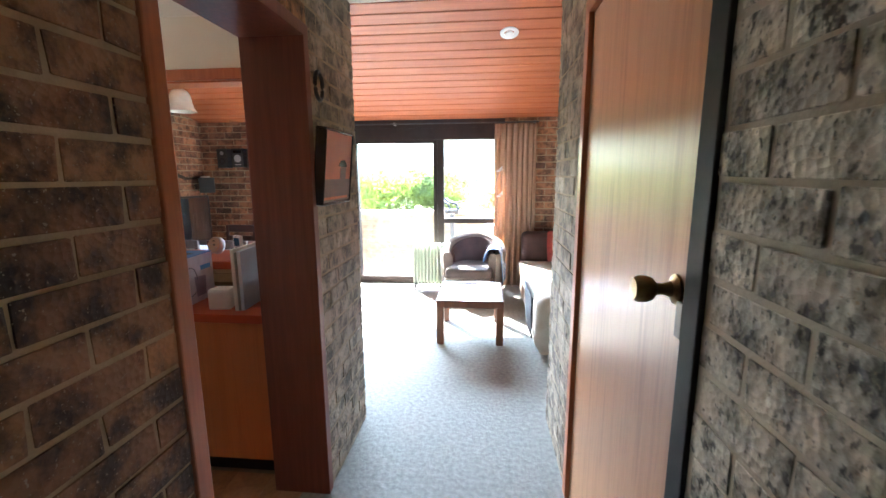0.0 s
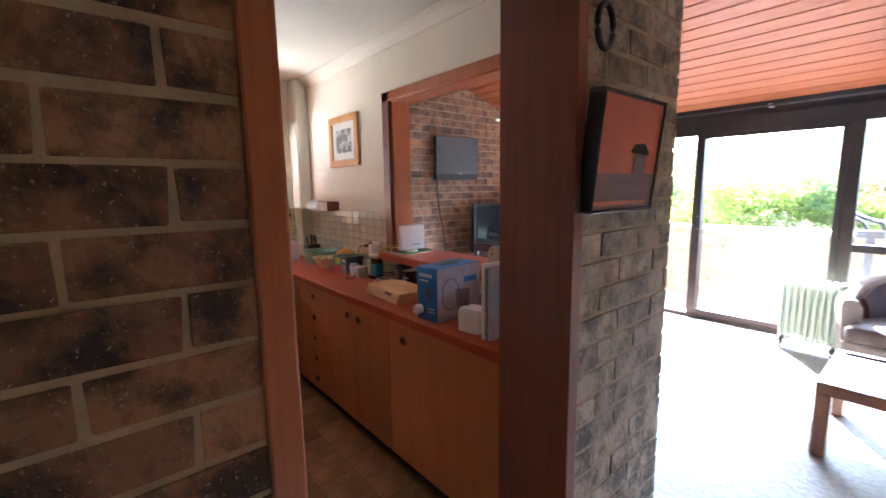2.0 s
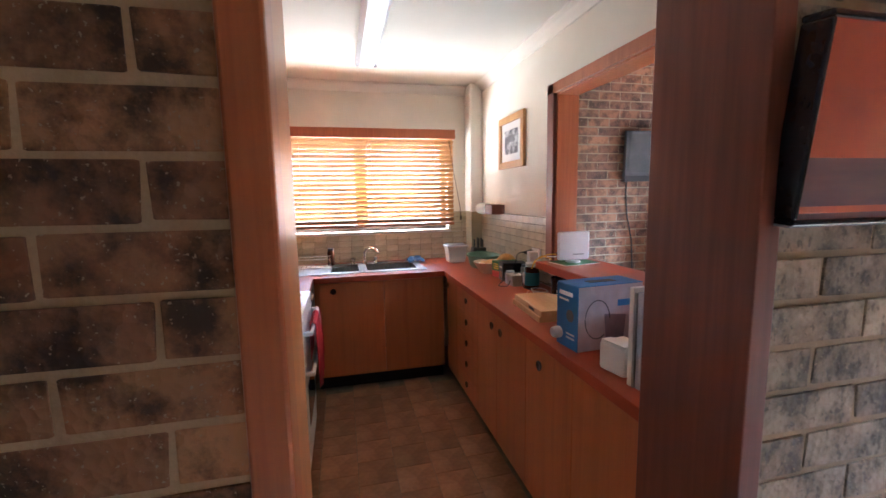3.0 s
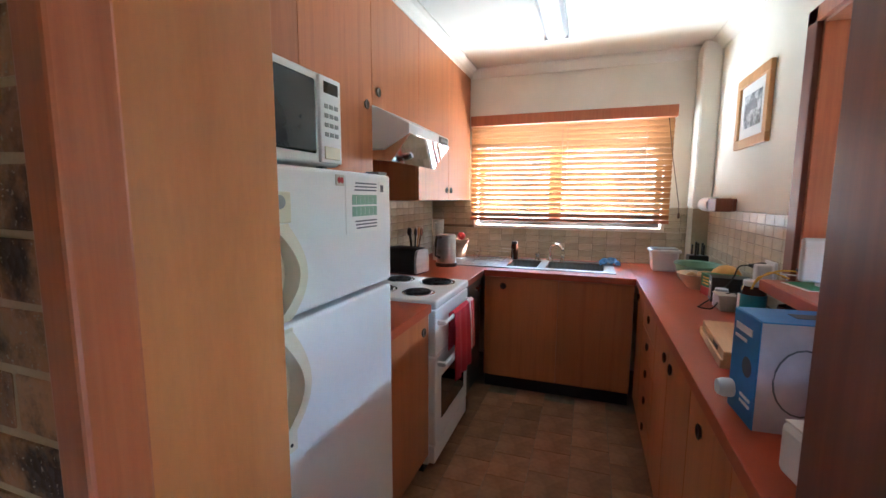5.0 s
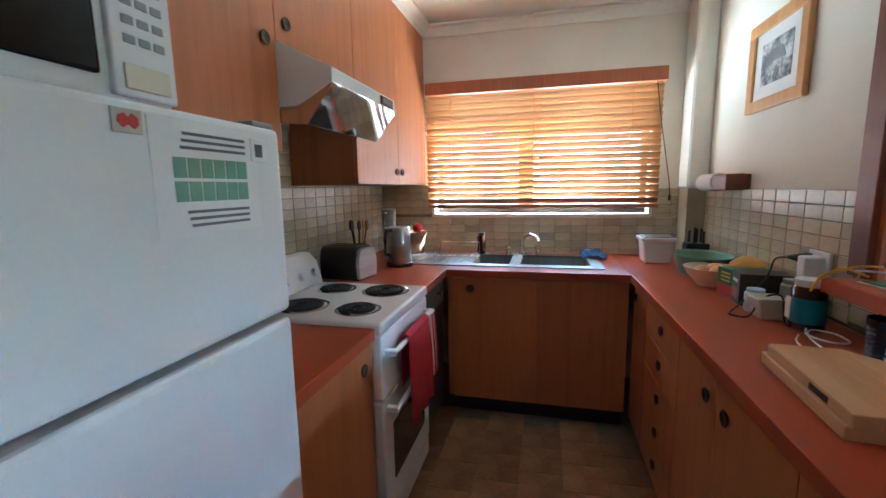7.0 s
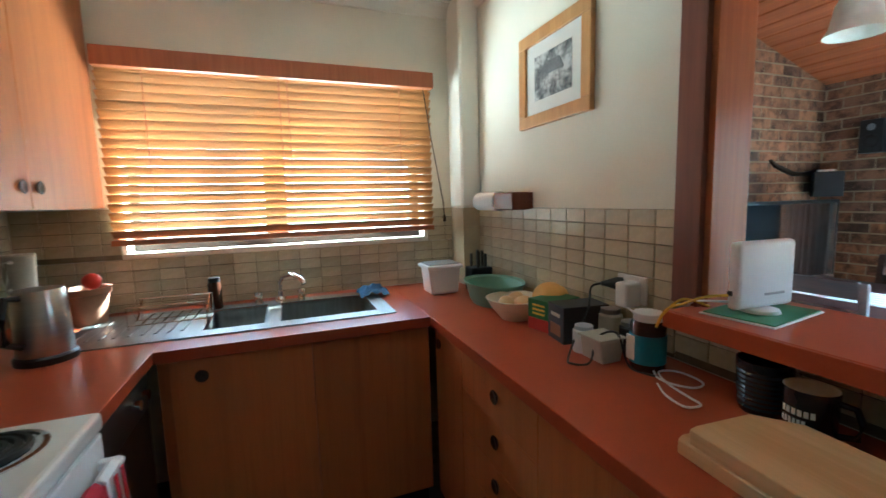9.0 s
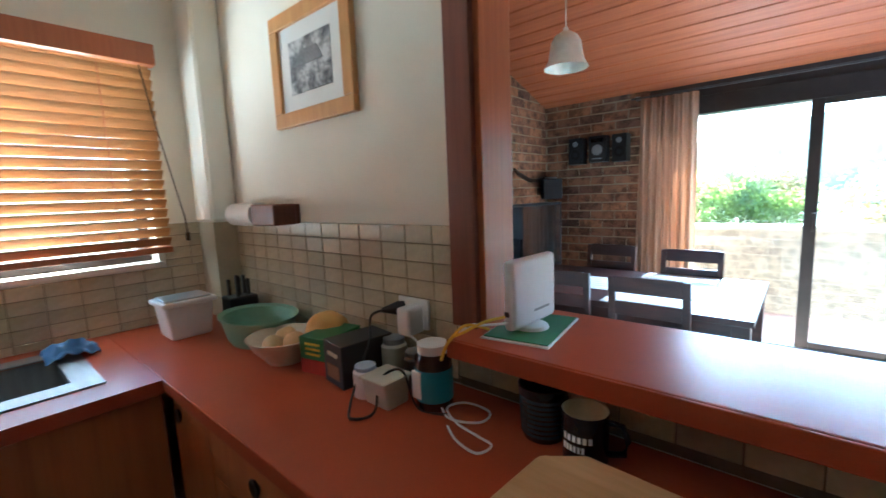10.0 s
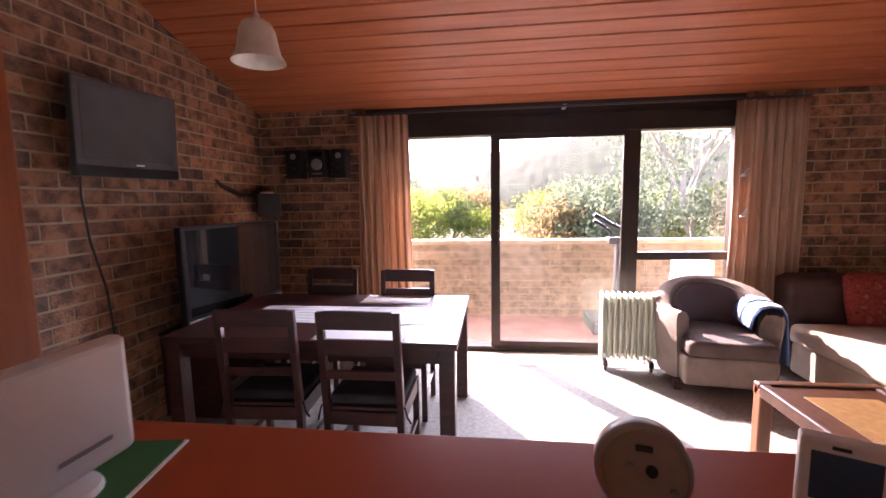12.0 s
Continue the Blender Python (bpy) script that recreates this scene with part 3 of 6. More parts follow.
def base_unit(label, x0, x1, yf, yb, fronts, face, drawers=0, mat=None):
    """A floor cabinet along x; fronts lists door edges and pull places."""
    mat = mat or M_OAK
    s = 1 if face == "y" else -1
    u = thing("base_cabinet", (x0 + x1) / 2, yf, 0, label, "cabinet", "kitchen base cabinets")
    ox, oy = (x0 + x1) / 2, yf
    ya, yz = sorted((yf - s * 0.02 - oy, yb - oy))
    boxpart("body", mat, u, (x0 - ox, x1 - ox, ya, yz, 0.11, 0.858), 0.001)
    ka, kz = sorted((yf - s * 0.07 - oy, yb - oy))
    boxpart("kickboard", M_KICK, u, (x0 - ox, x1 - ox, ka, kz, 0.0, 0.11), 0.0)
    fa, fz = sorted((yf - s * 0.02 - oy, yf - oy))
    for a, b, z0, z1, px, pz in fronts:
        dr = boxpart("drawer_front" if drawers else "door", mat, u, (a + 0.0015 - ox, b - 0.0015 - ox, fa, fz, z0, z1), 0.0015)
        if px is not None:
            round_pull(dr, px - ox, yf - oy, pz, face)
    return u


FY = 3.50   # front of the bar-side units
zz = (0.115, 0.852)
base_unit("veneered corner cupboard under the red worktop", -3.90, -3.62, FY, KY1 - 0.003, [(-3.90, -3.62, *zz, -3.85, 0.80)], "-y")
dz = [0.115, 0.262, 0.41, 0.557, 0.705, 0.852]
base_unit("veneered bank of five drawers with round pulls", -3.62, -3.13, FY, KY1 - 0.003, [(-3.62, -3.13, dz[i], dz[i + 1] - 0.003, -3.36, (dz[i] + dz[i + 1]) / 2 + 0.01) for i in range(5)], "-y", 1)
base_unit("veneered double-door cupboard with round pulls", -3.13, -2.42, FY, KY1 - 0.003, [(-3.13, -2.80, *zz, -2.86, 0.77), (-2.80, -2.42, *zz, -2.73, 0.77)], "-y")
base_unit("veneered double-door cupboard near the doorway", -2.42, -1.61, FY, KY1 - 0.003, [(-2.42, -2.02, *zz, -2.28, 0.77), (-2.02, -1.61, *zz, None, 0)], "-y")
base_unit("veneered narrow cupboard between fridge and cooker", -2.865, -2.33, 2.46, KY0 + 0.003, [(-2.865, -2.33, *zz, -2.79, 0.78)], "y")

# sink run, facing the room along x
su = thing("base_cabinet", -3.93, 2.98, 0, "veneered sink cupboard with two doors", "cabinet", "kitchen base cabinets")
boxpart("body", M_OAK, su, (-0.70, -0.02, -0.50, 0.50, 0.11, 0.70), 0.001)
boxpart("top_rail", M_OAK, su, (-0.08, -0.02, -0.50, 0.50, 0.70, 0.858), 0.001)
boxpart("kickboard", M_KICK, su, (-0.70, -0.07, -0.50, 0.50, 0.0, 0.11), 0.0)
for a, b, py in ((-0.46, 0.02, -0.36), (0.023, 0.50, None)):
    dr = boxpart("door", M_OAK, su, (-0.02, 0.0, a, b, *zz), 0.0015)
    if py is not None:
        round_pull(dr, 0.0, py, 0.79, "x")
# dark unit between cooker and corner
du = thing("dishwasher", -3.68, 2.46, 0, "dark brown built-in dishwasher with chrome knobs", "dishwasher")
boxpart("body", M_POST, du, (-0.22, 0.22, -0.62, -0.02, 0.10, 0.855), 0.001)
boxpart("kickboard", M_KICK, du, (-0.22, 0.22, -0.62, -0.08, 0.0, 0.10), 0.0)
boxpart("door", M_BRONZE, du, (-0.215, 0.215, -0.02, 0.0, 0.11, 0.72), 0.004)
cp = boxpart("control_panel", M_BLACK, du, (-0.215, 0.215, -0.02, 0.004, 0.725, 0.852), 0.004)
for x in (-0.1, -0.02):
    part("knob", spin(bmesh.new(), [(0, 0), (0.018, 0.0), (0.016, 0.02), (0.0, 0.022)], 18, pose(x - 0.05, 0.004, 0.79, -90)), M_CHROME, cp, "chrome knob", True)

# worktop, one continuous U
wt = thing("worktop", -3.0, 3.0, 0.858, "continuous brick-red laminate worktop", "worktop")
bm = bmesh.new()
for dims in ((KX + 0.002, -1.605, 3.485, KY1 - 0.002), ):
    bx(bm, dims[0] + 3.0, dims[1] + 3.0, dims[2] - 3.0, dims[3] - 3.0, 0, 0.042, 0.003, 2)
part("slab_bar_side", bm, M_LAMINATE, wt)
# sink side slab is cut round the two bowls
SX0, SX1 = KX + 0.002, -3.915
BOWLS = ((2.60, 2.83), (2.89, 3.30))
for nm, x0, x1, y0, y1 in (("slab_behind_sink", SX0, -4.48, 2.481, 3.484), ("slab_before_sink", -4.10, SX1, 2.481, 3.484), ("slab_beside_sink", -4.48, -4.10, 2.481, 2.59), ("bowl_bridge", -4.48, -4.10, 2.84, 2.88), ("slab_beside_sink", -4.48, -4.10, 3.31, 3.484)):
    part(nm, bx(bmesh.new(), x0 + 3, x1 + 3, y0 - 3, y1 - 3, 0, 0.042), M_LAMINATE, wt)
part("slab_cooker_side", bx(bmesh.new(), KX + 3.002, -3.455 + 3, KY0 + 0.002 - 3, 2.48 - 3, 0, 0.042, 0.003, 2), M_LAMINATE, wt)
part("slab_fridge_side", bx(bmesh.new(), -2.865 + 3, -2.325 + 3, KY0 + 0.002 - 3, 2.475 - 3, 0, 0.042, 0.003, 2), M_LAMINATE, wt)

# inset sink
M_SINK = material("worn_sink_steel", [(0.27, 0.265, 0.25), (0.35, 0.345, 0.33)], 0.4, 1.0, scale=6, stretch=(1, 8, 1), fine=60, bump=0.03)
sk = thing("kitchen_sink", -4.29, 2.9, 0.9, "stainless steel double-bowl sink with drainer", "sink")
bm = bmesh.new()
for x0, x1, y0, y1 in ((-0.26, -0.18, -0.78, 0.47), (0.17, 0.25, -0.78, 0.47), (-0.18, 0.17, -0.78, -0.30), (-0.18, 0.17, -0.07, -0.01), (-0.18, 0.17, 0.40, 0.47)):
    bx(bm, x0, x1, y0, y1, 0.0, 0.005)
part("rim", bm, M_SINK, sk)
for y0, y1 in ((-0.30, -0.07), (-0.01, 0.40)):
    bm = bmesh.new()
    bx(bm, -0.185, 0.175, y0 - 0.004, y1 + 0.004, -0.17, 0.002, 0.02, 3)
    bmesh.ops.delete(bm, geom=[f for f in bm.faces if f.calc_center_median().z > -0.001], context="FACES")
    part("bowl", bm, M_SINK, sk, smooth=True)
for i in range(9):
    boxpart("drainer_rib", M_SINK, sk, (-0.15, 0.14, -0.74 + i * 0.045, -0.73 + i * 0.045, 0.005, 0.008), 0.001, seg=1)
tap = thing("sink_tap", -4.50, 2.89, 0.905, "chrome swivel mixer tap behind the sink", "tap")
part("base", spin(bmesh.new(), [(0, 0), (0.026, 0), (0.024, 0.02), (0.014, 0.03), (0.013, 0.06), (0, 0.062)], 18), M_CHROME, tap, smooth=True)
part("spout", tube(bmesh.new(), [(0, 0, 0.05), (0.0, 0.0, 0.10), (0.03, 0.02, 0.135), (0.09, 0.06, 0.15), (0.15, 0.10, 0.13), (0.165, 0.11, 0.11)], 0.011, 10), M_CHROME, tap, smooth=True)
for y in (-0.1, 0.1):
    h = part("tap_handle", spin(bmesh.new(), [(0, 0), (0.02, 0), (0.018, 0.015), (0.012, 0.03), (0.022, 0.045), (0.02, 0.06), (0, 0.064)], 14, pose(0, y, 0)), M_CHROME, tap, smooth=True)

# upper cabinets
def wall_unit(label, x0, x1, z0, seams, pulls):
    u = thing("wall_cabinet", (x0 + x1) / 2, 2.165, z0, label, "cabinet", "kitchen wall cabinets")
    ox = (x0 + x1) / 2
    boxpart("body", M_OAK, u, (x0 - ox, x1 - ox, KY0 + 0.003 - 2.165, -0.019, 0, 2.44 - z0), 0.001)
    for (a, b), p in zip(zip(seams, seams[1:]), pulls):
        dr = boxpart("door", M_OAK, u, (a + 0.0015 - ox, b - 0.0015 - ox, -0.019, 0.0, 0.002, 2.438 - z0), 0.0015)
        if p:
            round_pull(dr, p[0] - ox, 0.0, p[1] - z0, "y")


wall_unit("orange-brown veneered wall cupboard beside the window", -4.63, -3.455, 1.395, [-4.63, -4.04, -3.455], [(-4.09, 1.47), (-3.99, 1.47)])
wall_unit("orange-brown veneered cupboard above the range hood", -3.455, -2.87, 1.86, [-3.455, -2.87], [(-2.93, 1.93)])
wall_unit("orange-brown veneered wall cupboard above the fridge", -2.87, -1.66, 1.50, [-2.87, -2.33, -1.66], [(-2.81, 1.85), None])
# tall timber end panel beside the fridge
ep = thing("end_panel", -1.625, 2.2, 0, "tall orange-brown timber panel beside the fridge", "cabinet panel")
boxpart("panel", M_LINING, ep, (-0.045, 0.033, -0.39, 0.347, 0, 2.44), 0.002)

# range hood
rh = thing("range_hood", -3.1625, 1.81, 1.60, "stainless steel slanted range hood", "range hood")
part("canopy", prism(bmesh.new(), [(0, 0.05), (0.42, 0.05), (0.55, 0.115), (0.55, 0.165), (0.36, 0.258), (0, 0.258)], "x", -0.291, 0.291, 0.003), M_ENAMEL, rh)
part("visor", prism(bmesh.new(), [(0.552, 0.12), (0.556, 0.116), (0.455, -0.012), (0.0, 0.03), (0.0, 0.045), (0.42, 0.045)], "x", -0.292, 0.292, 0.002), M_CHROME, rh, "mirror-bright pull-out visor")
boxpart("switch_panel", M_BLACK, rh, (-0.26, -0.12, 0.549, 0.556, 0.122, 0.158), 0.002)
for i in range(4):
    boxpart("switch", M_SILVER, rh, (-0.245 + i * 0.03, -0.225 + i * 0.03, 0.555, 0.561, 0.13, 0.15), 0.002)

# fridge
fr = thing("fridge", -2.016, 2.53, 0, "white two-door fridge with cream curved handles", "fridge")
boxpart("cabinet", M_SILVER, fr, (-0.305, 0.305, -0.62, -0.06, 0.03, 1.485), 0.006)
for nm, z0, z1 in (("freezer_door", 1.132, 1.49), ("fridge_door", 0.06, 1.118)):
    dr = part(nm, bx(bmesh.new(), -0.305, 0.305, -0.055, 0.0, z0, z1, 0.012, 3), M_ENAMEL, fr)
    hz = z0 + 0.006 if nm == "freezer_door" else z1 - 0.006
    sg = 1 if nm == "freezer_door" else -1
    L = 0.218 if sg > 0 else 0.245
    ext = 0.06 if sg < 0 else 0.0
    za, zb = sorted((hz, hz + sg * (L + ext)))
    boxpart("handle_plate", M_CREAM, dr, (0.222, 0.298, 0.0, 0.005, za, zb), 0.003, "cream handle backing plate")
    if ext:
        for x in (0.245, 0.27):
            part("screw", spin(bmesh.new(), [(0, 0), (0.005, 0), (0.004, 0.002), (0, 0.002)], 10, pose(x, 0.005, za + 0.02, -90)), M_BLACK, dr)
    bm = bmesh.new()
    out, inn = [], []
    for k in range(15):
        u = k / 14
        bulge = math.sin(math.pi * min(1, u * 1.02)) ** 0.8
        out.append((0.298 - 0.050 - 0.030 * bulge, hz + sg * L * u))
        inn.append((0.294 - 0.050 * max(0, math.sin(math.pi * u)) ** 1.1, hz + sg * L * u))
    outline = out + inn[::-1]
    lo = [bm.verts.new((x, 0.0, z)) for x, z in outline]
    n2 = len(outline)
    hi = [bm.verts.new((x, 0.022 + 0.026 * math.sin(math.pi * (k if k < 15 else 29 - k) / 14), z)) for k, (x, z) in enumerate(outline)]
    for k in range(14):
        for ring, flip in ((lo, 1), (hi, 0)):
            q = (ring[k], ring[k + 1], ring[n2 - 2 - k], ring[n2 - 1 - k])
            bm.faces.new(q[::-1] if flip else q)
    for k in range(n2):
        j = (k + 1) % n2
        bm.faces.new((lo[k], lo[j], hi[j], hi[k]))
    hd = part("handle", bm, M_CREAM, dr, "cream curved handle", True)
    if nm == "freezer_door":
        bp = boxpart("badge_plate", M_CREAM, dr, (0.222, 0.298, 0.0, 0.012, 1.358, 1.428), 0.003)
        part("badge", spin(bmesh.new(), [(0, 0), (0.016, 0), (0.014, 0.003), (0, 0.004)], 18, pose(0.258, 0.012, 1.405, -90)), M_SILVER, bp, smooth=True)
boxpart("hinge", M_SILVER, fr, (-0.30, -0.24, -0.06, -0.01, 1.49, 1.50), 0.003)
boxpart("plinth", M_BLACK, fr, (-0.29, 0.29, -0.6, -0.04, 0.0, 0.055), 0.003)

# microwave on the fridge
mw = thing("microwave_oven", -1.97, 2.40, 1.50, "white microwave oven standing on the fridge", "microwave")
part("body", bx(bmesh.new(), -0.245, 0.26, -0.36, 0.0, 0.012, 0.285, 0.012, 3), M_ENAMEL, mw)
boxpart("door_window", M_OVENGLASS, mw, (-0.115, 0.24, -0.001, 0.008, 0.045, 0.258), 0.006)
pnl = boxpart("control_panel", M_WHITEPL, mw, (-0.24, -0.13, -0.001, 0.012, 0.02, 0.278), 0.004)
boxpart("display", M_SCREEN, pnl, (-0.222, -0.148, 0.011, 0.014, 0.228, 0.262), 0.001)
for i in range(4):
    for j in range(3):
        boxpart("key", M_SILVER, pnl, (-0.222 + j * 0.026, -0.202 + j * 0.026, 0.011, 0.0135, 0.10 + i * 0.028, 0.113 + i * 0.028), 0.001, seg=1)
boxpart("open_button", M_CREAM, pnl, (-0.225, -0.145, 0.011, 0.016, 0.032, 0.07), 0.002)
for x in (-0.2, 0.21):
    for y in (-0.32, -0.04):
        boxpart("foot", M_BLACK, mw, (x - 0.012, x + 0.012, y - 0.012, y + 0.012, 0, 0.013), 0.0)

# cooker
ck = thing("cooker", -3.16, 2.485, 0, "white upright electric cooker with four coil plates", "cooker")
boxpart("body", M_ENAMEL, ck, (-0.29, 0.29, -0.60, -0.03, 0.05, 0.88), 0.004)
boxpart("plinth", M_BLACK, ck, (-0.28, 0.28, -0.58, -0.06, 0.0, 0.05), 0.0)
part("hob", bx(bmesh.new(), -0.292, 0.292, -0.60, 0.012, 0.87, 0.915, 0.012, 3), M_ENAMEL, ck)
part("splashback", prism(bmesh.new(), [(-0.655, 0.90), (-0.53, 0.90), (-0.56, 1.02), (-0.60, 1.065), (-0.655, 1.065)], "x", -0.29, 0.29, 0.008), M_ENAMEL, ck)
for i in range(5):
    part("dial", spin(bmesh.new(), [(0, 0), (0.019, 0), (0.017, 0.018), (0, 0.02)], 16, pose(-0.22 + i * 0.11, -0.543, 0.975, -75)), M_WHITEPL, ck, smooth=True)
for x, y, r in ((0.145, -0.14, 0.075), (-0.145, -0.14, 0.092), (0.145, -0.38, 0.092), (-0.145, -0.38, 0.075)):
    pl = part("hotplate", spin(bmesh.new(), [(r + 0.014, 0.0), (r + 0.014, 0.004), (r + 0.004, 0.005), (r, -0.004), (0, -0.004)], 32, pose(x, y, 0.915)), M_CHROME, ck, "chrome drip ring", True)
    part("pan", spin(bmesh.new(), [(r - 0.001, -0.002), (r - 0.006, -0.0015), (0, -0.0015)], 32, pose(x, y, 0.915)), M_KICK, pl, "dark drip pan")
    bm = bmesh.new()
    turns = 4 if r > 0.08 else 3
    pts = []
    for k in range(turns * 20 + 1):
        a = 2 * math.pi * k / 20
        rr = 0.018 + (r - 0.022) * k / (turns * 20)
        pts.append((x + rr * math.cos(a), y + rr * math.sin(a), 0.921))
    tube(bm, pts, 0.0085, 6)
    part("coil", bm, M_KICK, pl, "black heating coil", True)
gd = boxpart("grill_door", M_ENAMEL, ck, (-0.288, 0.288, -0.03, 0.008, 0.63, 0.865), 0.008)
od = boxpart("oven_door", M_ENAMEL, ck, (-0.288, 0.288, -0.03, 0.008, 0.16, 0.622), 0.008)
boxpart("oven_window", M_SCREEN, od, (-0.2, 0.2, 0.007, 0.011, 0.27, 0.50), 0.004)
for parent, z in ((gd, 0.80), (od, 0.585)):
    bm = tube(bmesh.new(), [(-0.26, 0.045, z), (0.26, 0.045, z)], 0.010, 10)
    for x in (-0.25, 0.25):
        bx(bm, x - 0.012, x + 0.012, 0.005, 0.05, z - 0.011, z + 0.011, 0.003)
    part("handle", bm, M_WHITEPL, parent, smooth=True)
boxpart("storage_drawer", M_ENAMEL, ck, (-0.288, 0.288, -0.03, 0.004, 0.06, 0.152), 0.006)

# ---- living room ----
def ladder_chair():
    """Dark dining chair with a two-slat back, cushion and rush-coloured side rails; it looks along +y."""
    c = thing("dining_chair", 0, 0, 0, "dark mahogany ladder-back dining chair with a black cushion", "chair", "chairs round the table")
    for sx in (-1, 1):
        bm = bmesh.new()
        prism(bm, [(-0.20, 0), (-0.165, 0), (-0.175, 0.44), (-0.225, 0.94), (-0.255, 0.94), (-0.215, 0.44)], "x", sx * 0.185 - 0.018, sx * 0.185 + 0.018, 0.004)
        part("back_post", bm, M_DARKWOOD, c)
        boxpart("front_leg", M_DARKWOOD, c, (sx * 0.185 - 0.018, sx * 0.185 + 0.018, 0.18, 0.215, 0, 0.43), 0.004)
        boxpart("side_rail", M_DARKWOOD, c, (sx * 0.185 - 0.012, sx * 0.185 + 0.012, -0.18, 0.19, 0.36, 0.43), 0.003)
        boxpart("stretcher", M_DARKWOOD, c, (sx * 0.185 - 0.01, sx * 0.185 + 0.01, -0.18, 0.19, 0.17, 0.195), 0.003)
    for z0, z1, y in ((0.855, 0.945, -0.243), (0.725, 0.805, -0.228), (0.60, 0.645, -0.212)):
        part("back_slat", prism(bmesh.new(), [(y - 0.013, z1), (y + 0.009, z1), (y + 0.015, z0), (y - 0.007, z0)], "x", -0.17, 0.17, 0.003), M_DARKWOOD, c)
    boxpart("front_rail", M_DARKWOOD, c, (-0.17, 0.17, 0.185, 0.207, 0.36, 0.43), 0.003)
    boxpart("back_rail", M_DARKWOOD, c, (-0.17, 0.17, -0.205, -0.183, 0.36, 0.43), 0.003)
    boxpart("seat", M_DARKWOOD, c, (-0.2, 0.2, -0.19, 0.22, 0.43, 0.447), 0.004)
    bm = bx(bmesh.new(), -0.19, 0.19, -0.17, 0.21, 0.447, 0.50, 0.022, 3)
    cu = part("cushion", bm, M_CUSHION, c, "black padded seat cushion", True)
    for sx in (-1, 1):
        part("tie", tube(bmesh.new(), [(sx * 0.17, -0.17, 0.47), (sx * 0.21, -0.21, 0.46), (sx * 0.22, -0.215, 0.42), (sx * 0.235, -0.2, 0.38)], 0.005, 6), M_CUSHION, cu)
    return c


M_CUSHION = material("black_cloth", [(0.016, 0.014, 0.018), (0.03, 0.027, 0.033)], 0.95, scale=9, fine=200, bump=0.4)
ch = ladder_chair()
ch.matrix_basis = pose(-3.055, 5.71, 0, 0, 0, 0)
copy_thing(ch, pose(-3.59, 5.72, 0, 0, 0, 3))
copy_thing(ch, pose(-3.06, 6.42, 0, 0, 0, 180))
copy_thing(ch, pose(-3.68, 6.50, 0, 0, 0, 178))

tb = thing("dining_table", -3.40, 6.135, 0, "dark mahogany dining table with square legs", "table")
boxpart("tabletop", M_DARKWOOD, tb, (-0.80, 0.80, -0.535, 0.535, 0.715, 0.75), 0.005)
for nm, dims in (("apron", (-0.72, 0.72, -0.47, -0.45, 0.62, 0.715)), ("apron", (-0.72, 0.72, 0.45, 0.47, 0.62, 0.715)), ("apron", (-0.74, -0.72, -0.45, 0.45, 0.62, 0.715)), ("apron", (0.72, 0.74, -0.45, 0.45, 0.62, 0.715))):
    boxpart(nm, M_DARKWOOD, tb, dims, 0.002)
for sx in (-1, 1):
    for sy in (-1, 1):
        boxpart("leg", M_DARKWOOD, tb, (sx * 0.745 - 0.04, sx * 0.745 + 0.04, sy * 0.48 - 0.04, sy * 0.48 + 0.04, 0, 0.715), 0.004)

ct = thing("coffee_table", -0.68, 5.69, 0, "reddish-brown coffee table with thick rounded frame", "coffee table")
for sx in (-1, 1):
    for sy in (-1, 1):
        part("leg", bx(bmesh.new(), sx * 0.275 - 0.035, sx * 0.275 + 0.035, sy * 0.315 - 0.035, sy * 0.315 + 0.035, 0, 0.42, 0.012, 3), M_TEAK, ct)
for dims in ((-0.31, 0.31, -0.355, -0.30, 0.36, 0.43), (-0.31, 0.31, 0.30, 0.355, 0.36, 0.43), (-0.31, -0.255, -0.30, 0.30, 0.36, 0.43), (0.255, 0.31, -0.30, 0.30, 0.36, 0.43)):
    part("rail", bx(bmesh.new(), *dims, 0.010, 3), M_TEAK, ct)
boxpart("top_panel", M_TEAK, ct, (-0.256, 0.256, -0.301, 0.301, 0.395, 0.418), 0.002)

# tub armchair
ac = thing("armchair", -0.70, 7.05, 0, "brown velour tub armchair with a loose seat", "armchair", rz=-8)
bm = bmesh.new()
seg = 26
rings = []
for k in range(seg + 1):
    a = radians(-38 + 256 * k / seg)
    up = 0.60 + 0.18 * max(0.0, math.sin(a)) ** 0.8
    cx, cy = math.cos(a), math.sin(a)
    prof = [(0.40, 0.08), (0.42, 0.3), (0.44, up - 0.06), (0.425, up - 0.01), (0.38, up), (0.33, up - 0.015), (0.30, up - 0.07), (0.29, 0.3), (0.29, 0.08)]
    rings.append([bm.verts.new((r * cx * 0.98, r * cy * 0.95, z)) for r, z in prof])
for a, b in zip(rings, rings[1:]):
    for k in range(9):
        j = (k + 1) % 9
        bm.faces.new((a[k], b[k], b[j], a[j]))
bm.faces.new(rings[0])
bm.faces.new(rings[-1][::-1])
part("shell", bm, M_VELVET, ac, smooth=True)
part("base", bx(bmesh.new(), -0.30, 0.30, -0.36, 0.2, 0.08, 0.30, 0.03, 3), M_VELVET, ac, smooth=True)
part("seat_cushion", bx(bmesh.new(), -0.285, 0.285, -0.385, 0.24, 0.30, 0.42, 0.04, 4), M_VELVETDARK, ac, "darker seat cushion", True)
bm = bmesh.new()
rings = []
